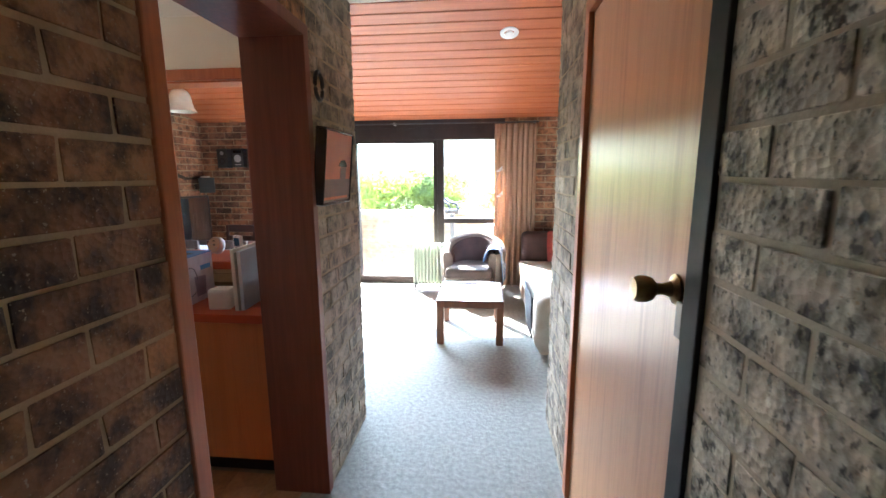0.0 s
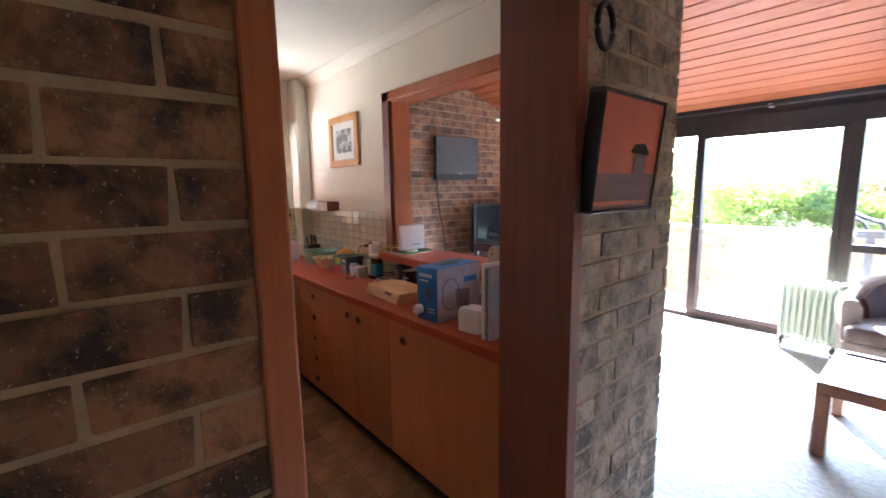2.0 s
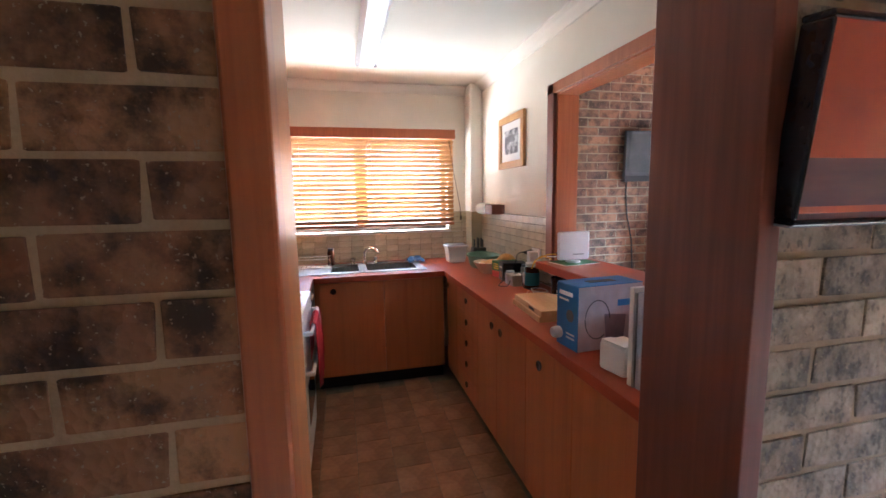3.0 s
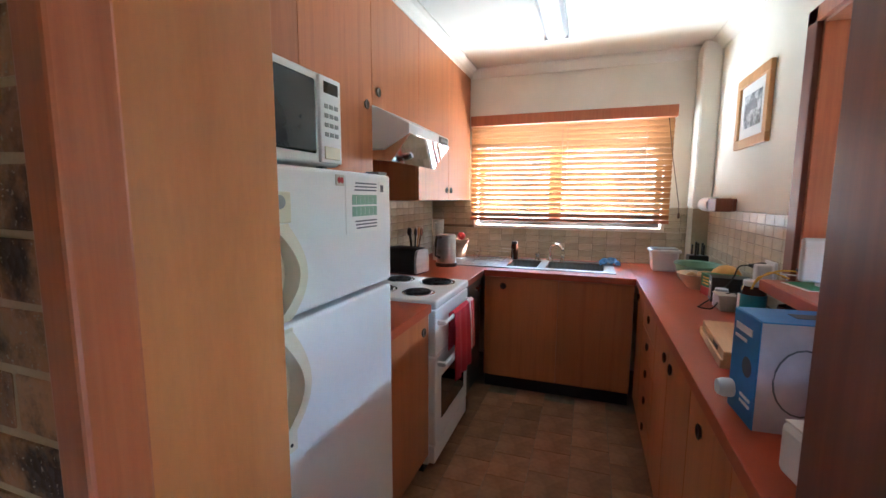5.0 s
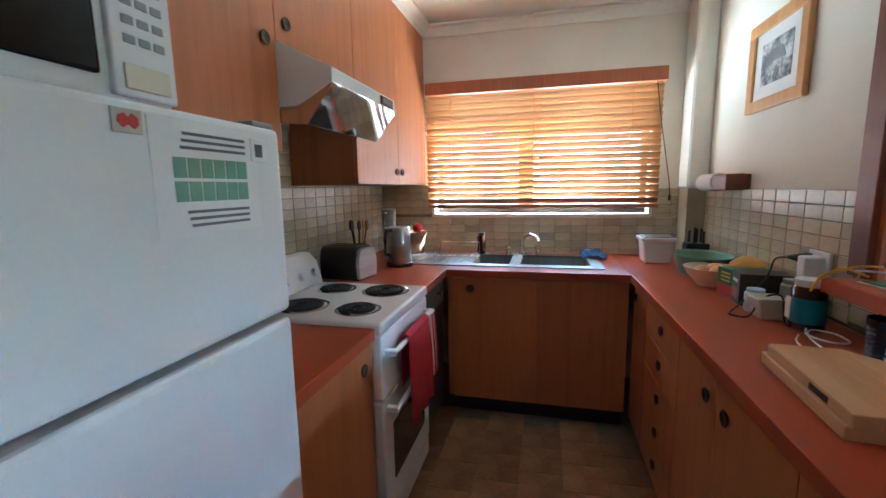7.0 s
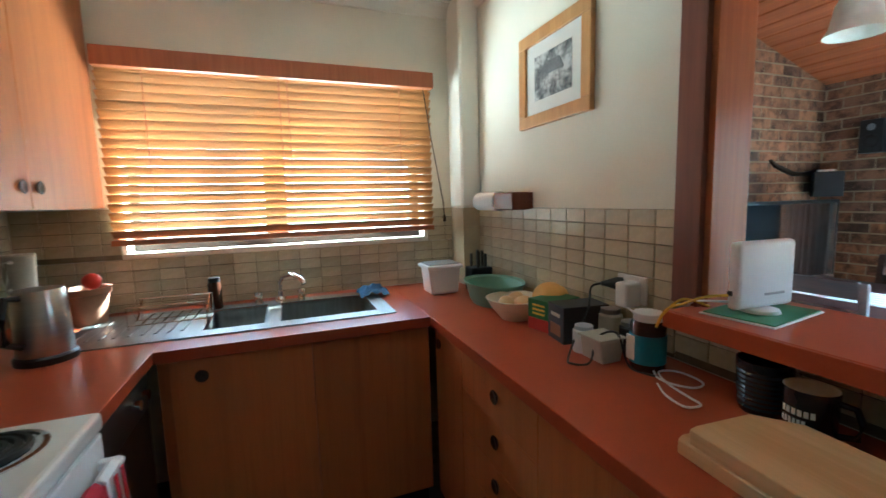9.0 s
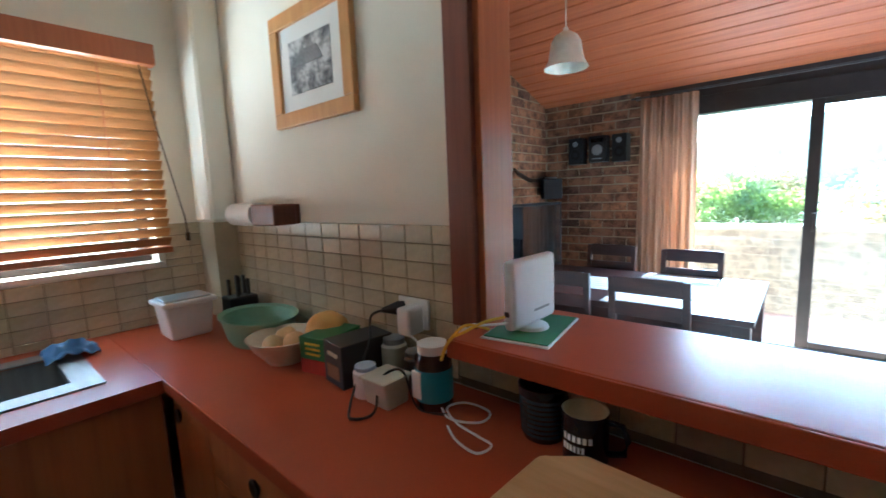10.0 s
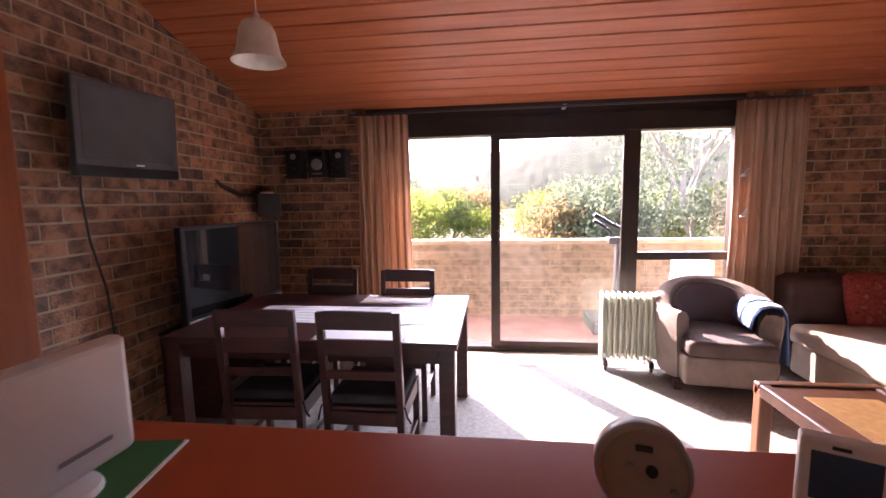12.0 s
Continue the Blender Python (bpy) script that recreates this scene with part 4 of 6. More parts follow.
for k in range(21):
    a = radians(2 + 176 * k / 20)
    up = 0.56 + 0.17 * max(0.0, math.sin(a)) ** 0.8
    prof = [(0.295, 0.40), (0.305, up - 0.05), (0.30, up), (0.275, up + 0.004), (0.245, up - 0.06), (0.235, 0.40)]
    rings.append([bm.verts.new((r * math.cos(a) * 0.98, r * math.sin(a) * 0.95, z)) for r, z in prof])
for a, b in zip(rings, rings[1:]):
    for k in range(6):
        j = (k + 1) % 6
        bm.faces.new((a[k], b[k], b[j], a[j]))
bm.faces.new(rings[0])
bm.faces.new(rings[-1][::-1])
part("back_cushion", bm, M_LEATHER, ac, "dark brown inner back cushion", True)
for x, y in ((-0.31, -0.24), (0.31, -0.24), (-0.22, 0.26), (0.22, 0.26)):
    boxpart("foot", M_DARKWOOD, ac, (x - 0.025, x + 0.025, y - 0.025, y + 0.025, 0, 0.085), 0.004)

# sofa along the side of the room
sf = thing("sofa", 0.45, 6.15, 0, "beige velour sofa with broad soft arms and dark back", "sofa")
part("base", bx(bmesh.new(), -0.53, 0.95, -1.1, 1.0, 0.05, 0.30, 0.03, 3), M_SOFA, sf, smooth=True)
part("arm", bx(bmesh.new(), -0.57, 0.9, -1.16, -0.80, 0.06, 0.56, 0.10, 4), M_SOFA, sf, smooth=True)
part("back", bx(bmesh.new(), -0.5, 0.98, 1.02, 1.36, 0.05, 0.80, 0.08, 4), M_LEATHER, sf, "dark brown back", True)
for y0, y1 in ((-0.80, 0.08), (0.08, 1.0)):
    part("seat_cushion", bx(bmesh.new(), -0.56, 0.92, y0, y1, 0.29, 0.45, 0.05, 4), M_SOFA, sf, smooth=True)

# televisions
t1 = thing("wall_television", LX0 + 0.012, 5.88, 1.868, "grey flat television on a swivel wall bracket", "television")
boxpart("bracket", M_BLACK, t1, (0, 0.10, -0.06, 0.06, -0.1, 0.1), 0.004)
tvm = part("casing", bx(bmesh.new(), -0.025, 0.025, -0.305, 0.305, -0.257, 0.257, 0.008, 2), M_TVGREY, t1)
tvm.matrix_basis = pose(0.155, 0, 0.0, 0, 3, -8)
s = boxpart("screen", M_GREYSCREEN, tvm, (0.024, 0.028, -0.27, 0.27, -0.16, 0.222), 0.002)
boxpart("speaker_bar", M_BLACK, tvm, (0.024, 0.032, -0.30, 0.30, -0.252, -0.195), 0.003)
boxpart("maker_mark", M_WHITEPL, tvm, (0.0245, 0.0275, 0.02, 0.07, -0.183, -0.175), 0.0, seg=1)
bm = tube(bmesh.new(), [(0.03, -0.2, -0.2), (0.02, -0.2, -0.35), (0.012, -0.17, -0.6), (0.012, -0.1, -0.9), (0.012, -0.08, -1.2)], 0.007, 6)
part("cable", bm, M_BLACK, t1)
t2 = thing("television", -4.31, 6.49, 0.60, "large black flat television on a low stand", "television", rz=-8)
cas = part("casing", bx(bmesh.new(), -0.035, 0.02, -0.48, 0.48, 0.05, 0.715, 0.01, 2), M_BLACK, t2)
boxpart("screen", M_SCREEN, cas, (0.019, 0.023, -0.45, 0.45, 0.13, 0.69), 0.002)
boxpart("speaker_bar", M_SILVER, cas, (0.015, 0.024, -0.47, 0.47, 0.06, 0.105), 0.004)
boxpart("pedestal", M_BLACK, t2, (-0.1, 0.08, -0.2, 0.2, 0, 0.06), 0.01)
ts = thing("television_stand", -4.452, 6.62, 0, "dark low television stand in the corner", "stand")
boxpart("top", M_DARKWOOD, ts, (-0.22, 0.225, -0.5, 0.5, 0.57, 0.60), 0.004)
boxpart("side", M_DARKWOOD, ts, (-0.22, 0.22, -0.49, -0.46, 0, 0.57), 0.002)
boxpart("side", M_DARKWOOD, ts, (-0.22, 0.22, 0.46, 0.49, 0, 0.57), 0.002)
boxpart("shelf", M_DARKWOOD, ts, (-0.21, 0.21, -0.46, 0.46, 0.2, 0.22), 0.002)
boxpart("back_panel", M_DARKWOOD, ts, (-0.22, -0.21, -0.46, 0.46, 0.02, 0.57), 0.0)

# curtains
def curtain(x0, x1, label):
    c = thing("curtain", (x0 + x1) / 2, 7.45, 0.03, label, "curtain", "curtains at the glass doors")
    w = x1 - x0
    bm = bmesh.new()
    cols, rows = 90, 12
    grid = []
    for j in range(rows + 1):
        v = j / rows
        z = 2.20 * v
        row = []
        for i in range(cols + 1):
            u = i / cols
            ph = u * 2 * math.pi * 7.5 + 0.8 * math.sin(u * 9 + x0)
            amp = 0.035 * (0.75 + 0.25 * (1 - v)) + wave(u * 6 + v, 0.01, x0)
            gath = 0.0 if v < 0.95 else 0.4
            row.append(bm.verts.new(((u - 0.5) * w * (1 + 0.06 * (1 - v)) + wave(v * 2, 0.015, u * 3 + x0), amp * (1 - gath) * math.sin(ph), z)))
        grid.append(row)
    for j in range(rows):
        for i in range(cols):
            bm.faces.new((grid[j][i], grid[j][i + 1], grid[j + 1][i + 1], grid[j + 1][i]))
    p = part("cloth", bm, M_CURTAIN, c, smooth=True)
    so = p.modifiers.new("thick", "SOLIDIFY")
    so.thickness = 0.004
    return c


curtain(-3.67, -3.19, "pleated tan striped curtain drawn open beside the door")
curtain(-0.42, 0.12, "pleated tan striped curtain drawn open by the sofa")
rod = thing("curtain_track", -1.8, 7.47, 2.25, "thin grey curtain track above the glass doors", "curtain rod")
part("track", bx(bmesh.new(), -1.95, 1.95, -0.009, 0.009, -0.008, 0.008, 0.003, 2), M_TVGREY, rod)
for x in (-1.9, 0.0, 1.9):
    boxpart("bracket", M_SILVER, rod, (x - 0.015, x + 0.015, 0.01, 0.112, -0.01, 0.02), 0.002)

# pendant lamp
pl = thing("pendant_lamp", -3.70, 5.9, 2.21, "bell-shaped frosted glass pendant lamp, unlit", "pendant lamp")
pl.matrix_basis = pose(-3.70, 5.9, 2.225) @ Matrix.Diagonal((0.87, 0.87, 0.90, 1))
sh = part("shade", spin(bmesh.new(), [(0.165, 0.0), (0.158, 0.012), (0.135, 0.05), (0.12, 0.12), (0.11, 0.18), (0.085, 0.225), (0.045, 0.25), (0.02, 0.255), (0.018, 0.245), (0.08, 0.218), (0.104, 0.176), (0.114, 0.12), (0.129, 0.05), (0.152, 0.014), (0.165, 0.0)], 36), M_SHADE, pl, smooth=True)
part("cord", tube(bmesh.new(), [(0, 0, 0.245), (0, 0, (slope(5.9) - 2.225) / 0.90)], 0.004, 6), M_WHITEPL, pl)
part("cap", spin(bmesh.new(), [(0.02, 0.25), (0.022, 0.275), (0.012, 0.29), (0, 0.292)], 14), M_WHITEPL, pl, smooth=True)

# oil heater
M_HEATER = material("pale_green_enamel", [(0.56, 0.62, 0.50), (0.64, 0.70, 0.57)], 0.35, scale=3, fine=90, bump=0.02)
oh = thing("oil_heater", -1.31, 7.25, 0, "pale green oil-filled column heater on castors", "heater", rz=-4)
for i in range(9):
    x = -0.19 + i * 0.0475
    bm = bx(bmesh.new(), x - 0.011, x + 0.011, -0.075, 0.075, 0.09, 0.65, 0.010, 3)
    part("fin", bm, M_HEATER, oh)
boxpart("core", M_HEATER, oh, (-0.2, 0.2, -0.02, 0.02, 0.12, 0.61), 0.004)
boxpart("control_box", M_HEATER, oh, (0.205, 0.25, -0.07, 0.07, 0.10, 0.65), 0.012)
for x in (-0.17, 0.19):
    boxpart("foot", M_BLACK, oh, (x - 0.02, x + 0.02, -0.11, 0.11, 0.04, 0.09), 0.006)
    for y in (-0.095, 0.095):
        part("castor", spin(bmesh.new(), [(0, -0.01), (0.02, -0.01), (0.02, 0.01), (0, 0.01)], 14, pose(x, y, 0.02, 0, 90)), M_BLACK, oh)


# ---- small things in the kitchen ----
def plain(name, c, rough=0.5, metal=0.0, drift=0.12, bump=0.04, fine=90.0):
    return material(name, [tuple(v * (1 - drift) for v in c), tuple(min(1.0, v * (1 + drift)) for v in c)], rough, metal, scale=6, fine=fine, bump=bump)


M_BLUEBOX = plain("blue_card", (0.035, 0.20, 0.52), 0.45)
M_GREYBOX = material("printed_card", [(0.44, 0.40, 0.46), (0.60, 0.56, 0.62)], 0.45, scale=7, fine=30, bump=0.02)
M_GREENPL = plain("green_plastic", (0.20, 0.36, 0.25), 0.4)
M_GREENCARD = plain("green_card", (0.03, 0.16, 0.045), 0.5)
M_REDCARD = plain("red_card", (0.45, 0.03, 0.02), 0.5)
M_BLACKCARD = plain("black_card", (0.025, 0.02, 0.02), 0.45)
M_WARM = plain("orange_rind", (0.70, 0.36, 0.08), 0.6, fine=30, bump=0.3)
M_BOARDWOOD = material("pale_board", [(0.58, 0.36, 0.16), (0.72, 0.49, 0.25)], 0.5, scale=4, stretch=(0.5, 6, 6), fine=25, bump=0.06)
M_NAVY = plain("navy_glaze", (0.012, 0.014, 0.022), 0.22)
M_CREAMCER = plain("cream_ceramic", (0.74, 0.66, 0.52), 0.35)
M_AMBER = plain("brown_glass", (0.05, 0.018, 0.010), 0.12)
M_TEAL = plain("teal_label", (0.03, 0.25, 0.34), 0.5)
M_CLEAR = plain("frosted_plastic", (0.55, 0.52, 0.44), 0.3)
M_YELLOW = plain("yellow_cable", (0.75, 0.48, 0.03), 0.4)
M_REDCLOTH = plain("red_cloth", (0.42, 0.015, 0.03), 0.95, bump=0.4, fine=220)
M_TERRA = plain("terracotta", (0.30, 0.14, 0.075), 0.8)
M_REDPL = plain("red_plastic", (0.65, 0.03, 0.015), 0.35)
M_BLUECLOTH = plain("blue_cloth", (0.10, 0.22, 0.48), 0.95, bump=0.4, fine=200)
M_PALECLOTH = plain("pale_blue_cloth", (0.52, 0.58, 0.68), 0.95, bump=0.4, fine=200)
M_GREYPRINT = material("grey_print", [(0.10, 0.10, 0.11), (0.30, 0.30, 0.31), (0.62, 0.62, 0.63)], 0.7, scale=16, fine=70, bump=0.0, spread=(0.36, 0.62))
M_INK = plain("dark_ink", (0.12, 0.12, 0.14), 0.7)
M_SUNSET = material("sunset_print", [(0.42, 0.06, 0.03), (0.62, 0.14, 0.05)], 0.35, scale=2, fine=12, bump=0.0)
M_BLUESCREEN = plain("blue_grey_screen", (0.03, 0.07, 0.13), 0.15)
M_SAGE = plain("sage_tile_plain", (0.42, 0.36, 0.24), 0.35)


def leaning(points, z0, z1):
    bm = bmesh.new()
    return prism(bm, points, "z", z0, z1)


# boxed pipe in the corner
structure("trim_pipe_box", bx(bmesh.new(), KX, -4.46, 3.88, KY1, 1.345, CEIL, 0.012), M_WHITE, "cream boxed-in pipe in the kitchen corner", "pipe box")
structure("trim_pipe_box_foot", bx(bmesh.new(), KX + 0.012, -4.46, 3.885, KY1 - 0.012, 0.902, 1.344), M_SAGE, "tiled foot of the pipe box", "pipe box")

# framed print
def framed(name, x, y, z, w, h, label, rim, depth, mats, rz=0, tilt=0):
    p = thing(name, x, y, z, label, "picture")
    p.matrix_basis = pose(x, y, z, 0, 0, rz) @ pose(0, 0, 0, tilt, 0, 0)
    for nm, d in (("rim", (-w / 2, w / 2, -depth, 0, -h / 2, -h / 2 + rim)), ("rim", (-w / 2, w / 2, -depth, 0, h / 2 - rim, h / 2)),
                  ("rim", (-w / 2, -w / 2 + rim, -depth, 0, -h / 2 + rim, h / 2 - rim)), ("rim", (w / 2 - rim, w / 2, -depth, 0, -h / 2 + rim, h / 2 - rim))):
        boxpart(nm, mats[0], p, d, 0.004)
    boxpart("mount", mats[1], p, (-w / 2 + rim, w / 2 - rim, -depth * 0.5 if depth < 0.04 else -depth * 0.86, -0.001, -h / 2 + rim, h / 2 - rim), 0.0)
    return p


pf = framed("framed_print", -3.76, KY1 - 0.001, 1.895, 0.48, 0.395, "pine-framed grey print of a cottage on the wall", 0.052, 0.024, (M_PINE, M_PAPER))
pr = boxpart("print", M_GREYPRINT, pf, (-0.125, 0.125, -0.014, -0.0125, -0.09, 0.09), 0.0)
part("print_roof", prism(bmesh.new(), [(-0.09, 0.0), (0.08, 0.0), (0.05, 0.05), (-0.05, 0.05)], "y", -0.0155, -0.0142), plain("pencil_grey", (0.22, 0.22, 0.23), 0.7, drift=0.4), pr)
boxpart("print_wall", M_GREYPRINT, pr, (-0.075, 0.065, -0.0152, -0.0141, -0.045, -0.001), 0.0)
boxpart("print_shade", M_GREYPRINT, pr, (-0.12, 0.12, -0.0152, -0.0141, -0.088, -0.06), 0.0)

# paper towel on a timber holder
th = thing("paper_towel_holder", -4.12, KY1, 1.378, "timber wall holder with a white paper towel roll", "towel holder")
boxpart("back_board", M_POST, th, (-0.2, 0.2, -0.02, -0.001, -0.038, 0.038), 0.003)
boxpart("arm", M_POST, th, (0.02, 0.2, -0.11, -0.02, -0.04, 0.04), 0.006)
part("roll", spin(bmesh.new(), [(0.018, 0.0), (0.047, 0.0), (0.048, 0.22), (0.018, 0.22)], 24, pose(-0.205, -0.07, 0.0, 0, 90)), M_PAPER, th, "white paper roll", True)

# wall outlet with adaptors
po = thing("power_outlet", -3.315, KY1 - 0.009, 1.085, "white double power outlet with plugged-in chargers", "outlet")
boxpart("plate", M_WHITEPL, po, (-0.06, 0.06, -0.012, 0.0, -0.045, 0.045), 0.004)
boxpart("charger", M_WHITEPL, po, (-0.005, 0.045, -0.075, -0.012, -0.05, 0.03), 0.008)
part("plug", spin(bmesh.new(), [(0.0, 0.0), (0.02, 0.0), (0.022, 0.02), (0.012, 0.05), (0.006, 0.07), (0, 0.07)], 14, pose(-0.035, -0.012, 0.012, 90, 0, -30)), M_BLACK, po, "black power plug", True)
part("black_cable", tube(bmesh.new(), eased([(-0.07, -0.075, 0.012), (-0.075, -0.11, 0.0), (-0.05, -0.14, -0.06), (-0.03, -0.20, -0.13), (0.03, -0.28, -0.178), (0.07, -0.30, -0.18), (0.09, -0.25, -0.178), (0.06, -0.2, -0.12), (0.10, -0.16, -0.10), (0.16, -0.17, -0.178), (0.24, -0.15, -0.18)]), 0.0035, 6), M_BLACK, po)

# tub of powder, green basin, knife stand, bowl, fruit
tu = thing("plastic_tub", -4.36, 3.70, 0.9, "white square plastic tub with a grey lid", "tub")
part("tub", prism(bmesh.new(), [(-0.075, 0), (0.075, 0), (0.09, 0.14), (-0.09, 0.14)], "x", -0.07, 0.07, 0.012), M_WHITEPL, tu)
boxpart("rim", M_WHITEPL, tu, (-0.085, 0.085, -0.1, 0.1, 0.135, 0.155), 0.006)
boxpart("lid", M_SILVER, tu, (-0.07, 0.07, -0.085, 0.085, 0.15, 0.162), 0.005)
kn = thing("knife_stand", -4.30, 3.90, 0.9, "dark knife stand with black-handled knives", "knife block")
boxpart("block", M_BLACK, kn, (-0.05, 0.05, -0.06, 0.06, 0, 0.13), 0.008)
for i, (x, y) in enumerate(((-0.03, -0.03), (0.0, 0.0), (0.03, -0.02), (0.02, 0.03), (-0.02, 0.03))):
    boxpart("knife_handle", M_BLACK, kn, (x - 0.009, x + 0.009, y - 0.006, y + 0.006, 0.128, 0.20 + 0.012 * (i % 3)), 0.003)
gb = thing("washing_basin", -4.02, 3.845, 0.9, "translucent green plastic basin on the worktop", "basin")
bm = spin(bmesh.new(), [(0.0, 0.0), (0.105, 0.0), (0.118, 0.02), (0.135, 0.09), (0.145, 0.10), (0.145, 0.106), (0.128, 0.098), (0.112, 0.025), (0.10, 0.008), (0, 0.008)], 36)
bmesh.ops.scale(bm, vec=(1.25, 0.92, 1), verts=bm.verts)
part("body", bm, M_GREENPL, gb, smooth=True)
bo = thing("fruit_bowl", -3.745, 3.80, 0.9, "small cream bowl of potatoes and onions", "bowl")
bo.matrix_basis = pose(-3.745, 3.80, 0.9) @ Matrix.Diagonal((1.18, 1.18, 1.12, 1))
part("bowl", spin(bmesh.new(), [(0.0, 0.0), (0.05, 0.0), (0.055, 0.008), (0.085, 0.045), (0.10, 0.072), (0.104, 0.078), (0.098, 0.078), (0.08, 0.048), (0.05, 0.014), (0, 0.012)], 32), M_CREAMCER, bo, smooth=True)
for x, y, z, r in ((-0.03, 0.02, 0.055, 0.034), (0.035, 0.01, 0.058, 0.032), (0.0, -0.035, 0.055, 0.03)):
    bm = bmesh.new()
    bmesh.ops.create_icosphere(bm, subdivisions=3, radius=r)
    for v in bm.verts:
        v.co *= 1 + 0.12 * noise.noise(v.co * 40 + Vector((x * 90, 0, 0)))
        v.co += Vector((x, y, z))
    part("potato", bm, M_BOARDWOOD, bo, smooth=True)
mel = thing("pumpkin_piece", -3.66, 3.915, 0.9, "orange-yellow piece of pumpkin leaning behind the bowl", "vegetable")
mel.matrix_basis = pose(-3.655, 3.905, 0.9) @ Matrix.Diagonal((1.18, 1.18, 1.2, 1))
bm = bmesh.new()
bmesh.ops.create_icosphere(bm, subdivisions=3, radius=0.062)
for v in bm.verts:
    a = math.atan2(v.co.y, v.co.x)
    v.co *= 1 + 0.05 * math.cos(7 * a)
    v.co.z = v.co.z * 0.85 + 0.075
part("flesh", bm, M_WARM, mel, smooth=True)
part("foot", spin(bmesh.new(), [(0, 0), (0.045, 0), (0.05, 0.03), (0, 0.035)], 20), M_WARM, mel, smooth=True)

# packets, jars and cables
tea = thing("tea_packet", -3.575, 3.865, 0.9, "green and red card packet of tea bags", "packet", rz=12)
boxpart("carton", M_GREENCARD, tea, (-0.055, 0.055, -0.08, 0.08, 0.045, 0.115), 0.002)
boxpart("carton_base", M_REDCARD, tea, (-0.055, 0.055, -0.08, 0.08, 0, 0.045), 0.002)
for i in range(3):
    boxpart("print_bar", M_YELLOW, tea, (-0.03, 0.03, -0.0815, -0.0795, 0.06 + i * 0.016, 0.067 + i * 0.016), 0.0, seg=1)
cof = thing("coffee_packet", -3.435, 3.865, 0.9, "black card coffee packet with a small picture", "packet", rz=-8)
boxpart("carton", M_BLACKCARD, cof, (-0.055, 0.055, -0.085, 0.085, 0, 0.125), 0.002)
boxpart("print_patch", M_TERRA, cof, (-0.035, 0.035, -0.0865, -0.0845, 0.02, 0.06), 0.0, seg=1)
boxpart("print_bar", M_CREAM, cof, (-0.03, 0.03, -0.0865, -0.0845, 0.085, 0.097), 0.0, seg=1)


def jar(x, y, r, h, body, lid, label, name="jar", band=None):
    j = thing(name, x, y, 0.9, label, "jar")
    part("body", spin(bmesh.new(), [(0, 0), (r * 0.94, 0), (r, 0.004), (r, h * 0.8), (r * 0.8, h * 0.87), (r * 0.8, h * 0.88), (0, h * 0.88)], 26), body, j, smooth=True)
    part("lid", spin(bmesh.new(), [(r * 0.8, h * 0.84), (r * 0.84, h * 0.86), (r * 0.84, h * 0.99), (r * 0.78, h), (0, h)], 26), lid, j, smooth=True)
    if band:
        part("label", spin(bmesh.new(), [(r + 0.0008, h * 0.14), (r + 0.0015, h * 0.15), (r + 0.0015, h * 0.62), (r + 0.0008, h * 0.63)], 26), band, j)
    return j


jar(-3.325, 3.80, 0.034, 0.085, M_WHITEPL, M_PALECLOTH, "small white jar with a pale blue lid")
ctub = thing("plastic_container", -3.25, 3.805, 0.9, "small frosted plastic food container without lid", "container")
part("tub", prism(bmesh.new(), [(-0.035, 0), (0.035, 0), (0.045, 0.07), (-0.045, 0.07)], "x", -0.045, 0.045, 0.006), M_CLEAR, ctub)
boxpart("rim", M_CLEAR, ctub, (-0.05, 0.05, -0.05, 0.05, 0.068, 0.075), 0.003)
jar(-3.255, 3.925, 0.036, 0.10, M_BLACKCARD, M_SILVER, "dark tin with a metal lid")
jar(-3.35, 3.93, 0.038, 0.12, M_CLEAR, M_SILVER, "glass storage jar with a metal lid")
vb = jar(-3.14, 3.87, 0.047, 0.165, M_AMBER, M_WHITEPL, "brown vitamin bottle with white cap and teal label", "vitamin_bottle", M_TEAL)
boxpart("label_patch", M_PAPER, vb, (-0.030, 0.0, -0.0500, -0.0425, 0.03, 0.10), 0.002)
wc = thing("charging_cable", -3.02, 3.86, 0.9, "loose white charging cable coiled on the worktop", "cable")
pts = [(-0.27, 0.07, 0.14), (-0.2, 0.045, 0.13), (-0.13, 0.02, 0.08), (-0.08, -0.01, 0.012), (-0.03, -0.03, 0.006), (0.03, 0.0, 0.006), (0.02, 0.05, 0.006), (-0.05, 0.05, 0.008), (-0.07, 0.0, 0.010), (-0.01, -0.04, 0.010), (0.06, -0.05, 0.006), (0.10, -0.06, 0.006), (0.09, -0.10, 0.006), (0.03, -0.09, 0.006), (-0.02, -0.06, 0.008)]
part("wire", tube(bmesh.new(), eased(pts), 0.0028, 6), M_WHITEPL, wc, smooth=True)
cup = thing("ribbed_cup", -2.86, 3.915, 0.9, "dark navy ribbed cup under the bar", "cup")
prof = [(0, 0), (0.044, 0)]
for k in range(9):
    prof += [(0.047 + 0.0006 * k, 0.008 + k * 0.011), (0.0495 + 0.0006 * k, 0.0135 + k * 0.011)]
prof += [(0.054, 0.118), (0.051, 0.118), (0.046, 0.02), (0, 0.015)]
part("body", spin(bmesh.new(), prof, 28), M_NAVY, cup, smooth=True)
mg = thing("coffee_mug", -2.755, 3.885, 0.9, "black mug with white lettering and pale inside", "mug")
part("body", spin(bmesh.new(), [(0, 0), (0.040, 0), (0.043, 0.004), (0.045, 0.10), (0.0445, 0.104)], 28), M_NAVY, mg, smooth=True)
part("inside", spin(bmesh.new(), [(0.0445, 0.104), (0.042, 0.103), (0.040, 0.012), (0, 0.010)], 28), M_CREAMCER, mg, "cream inside", True)
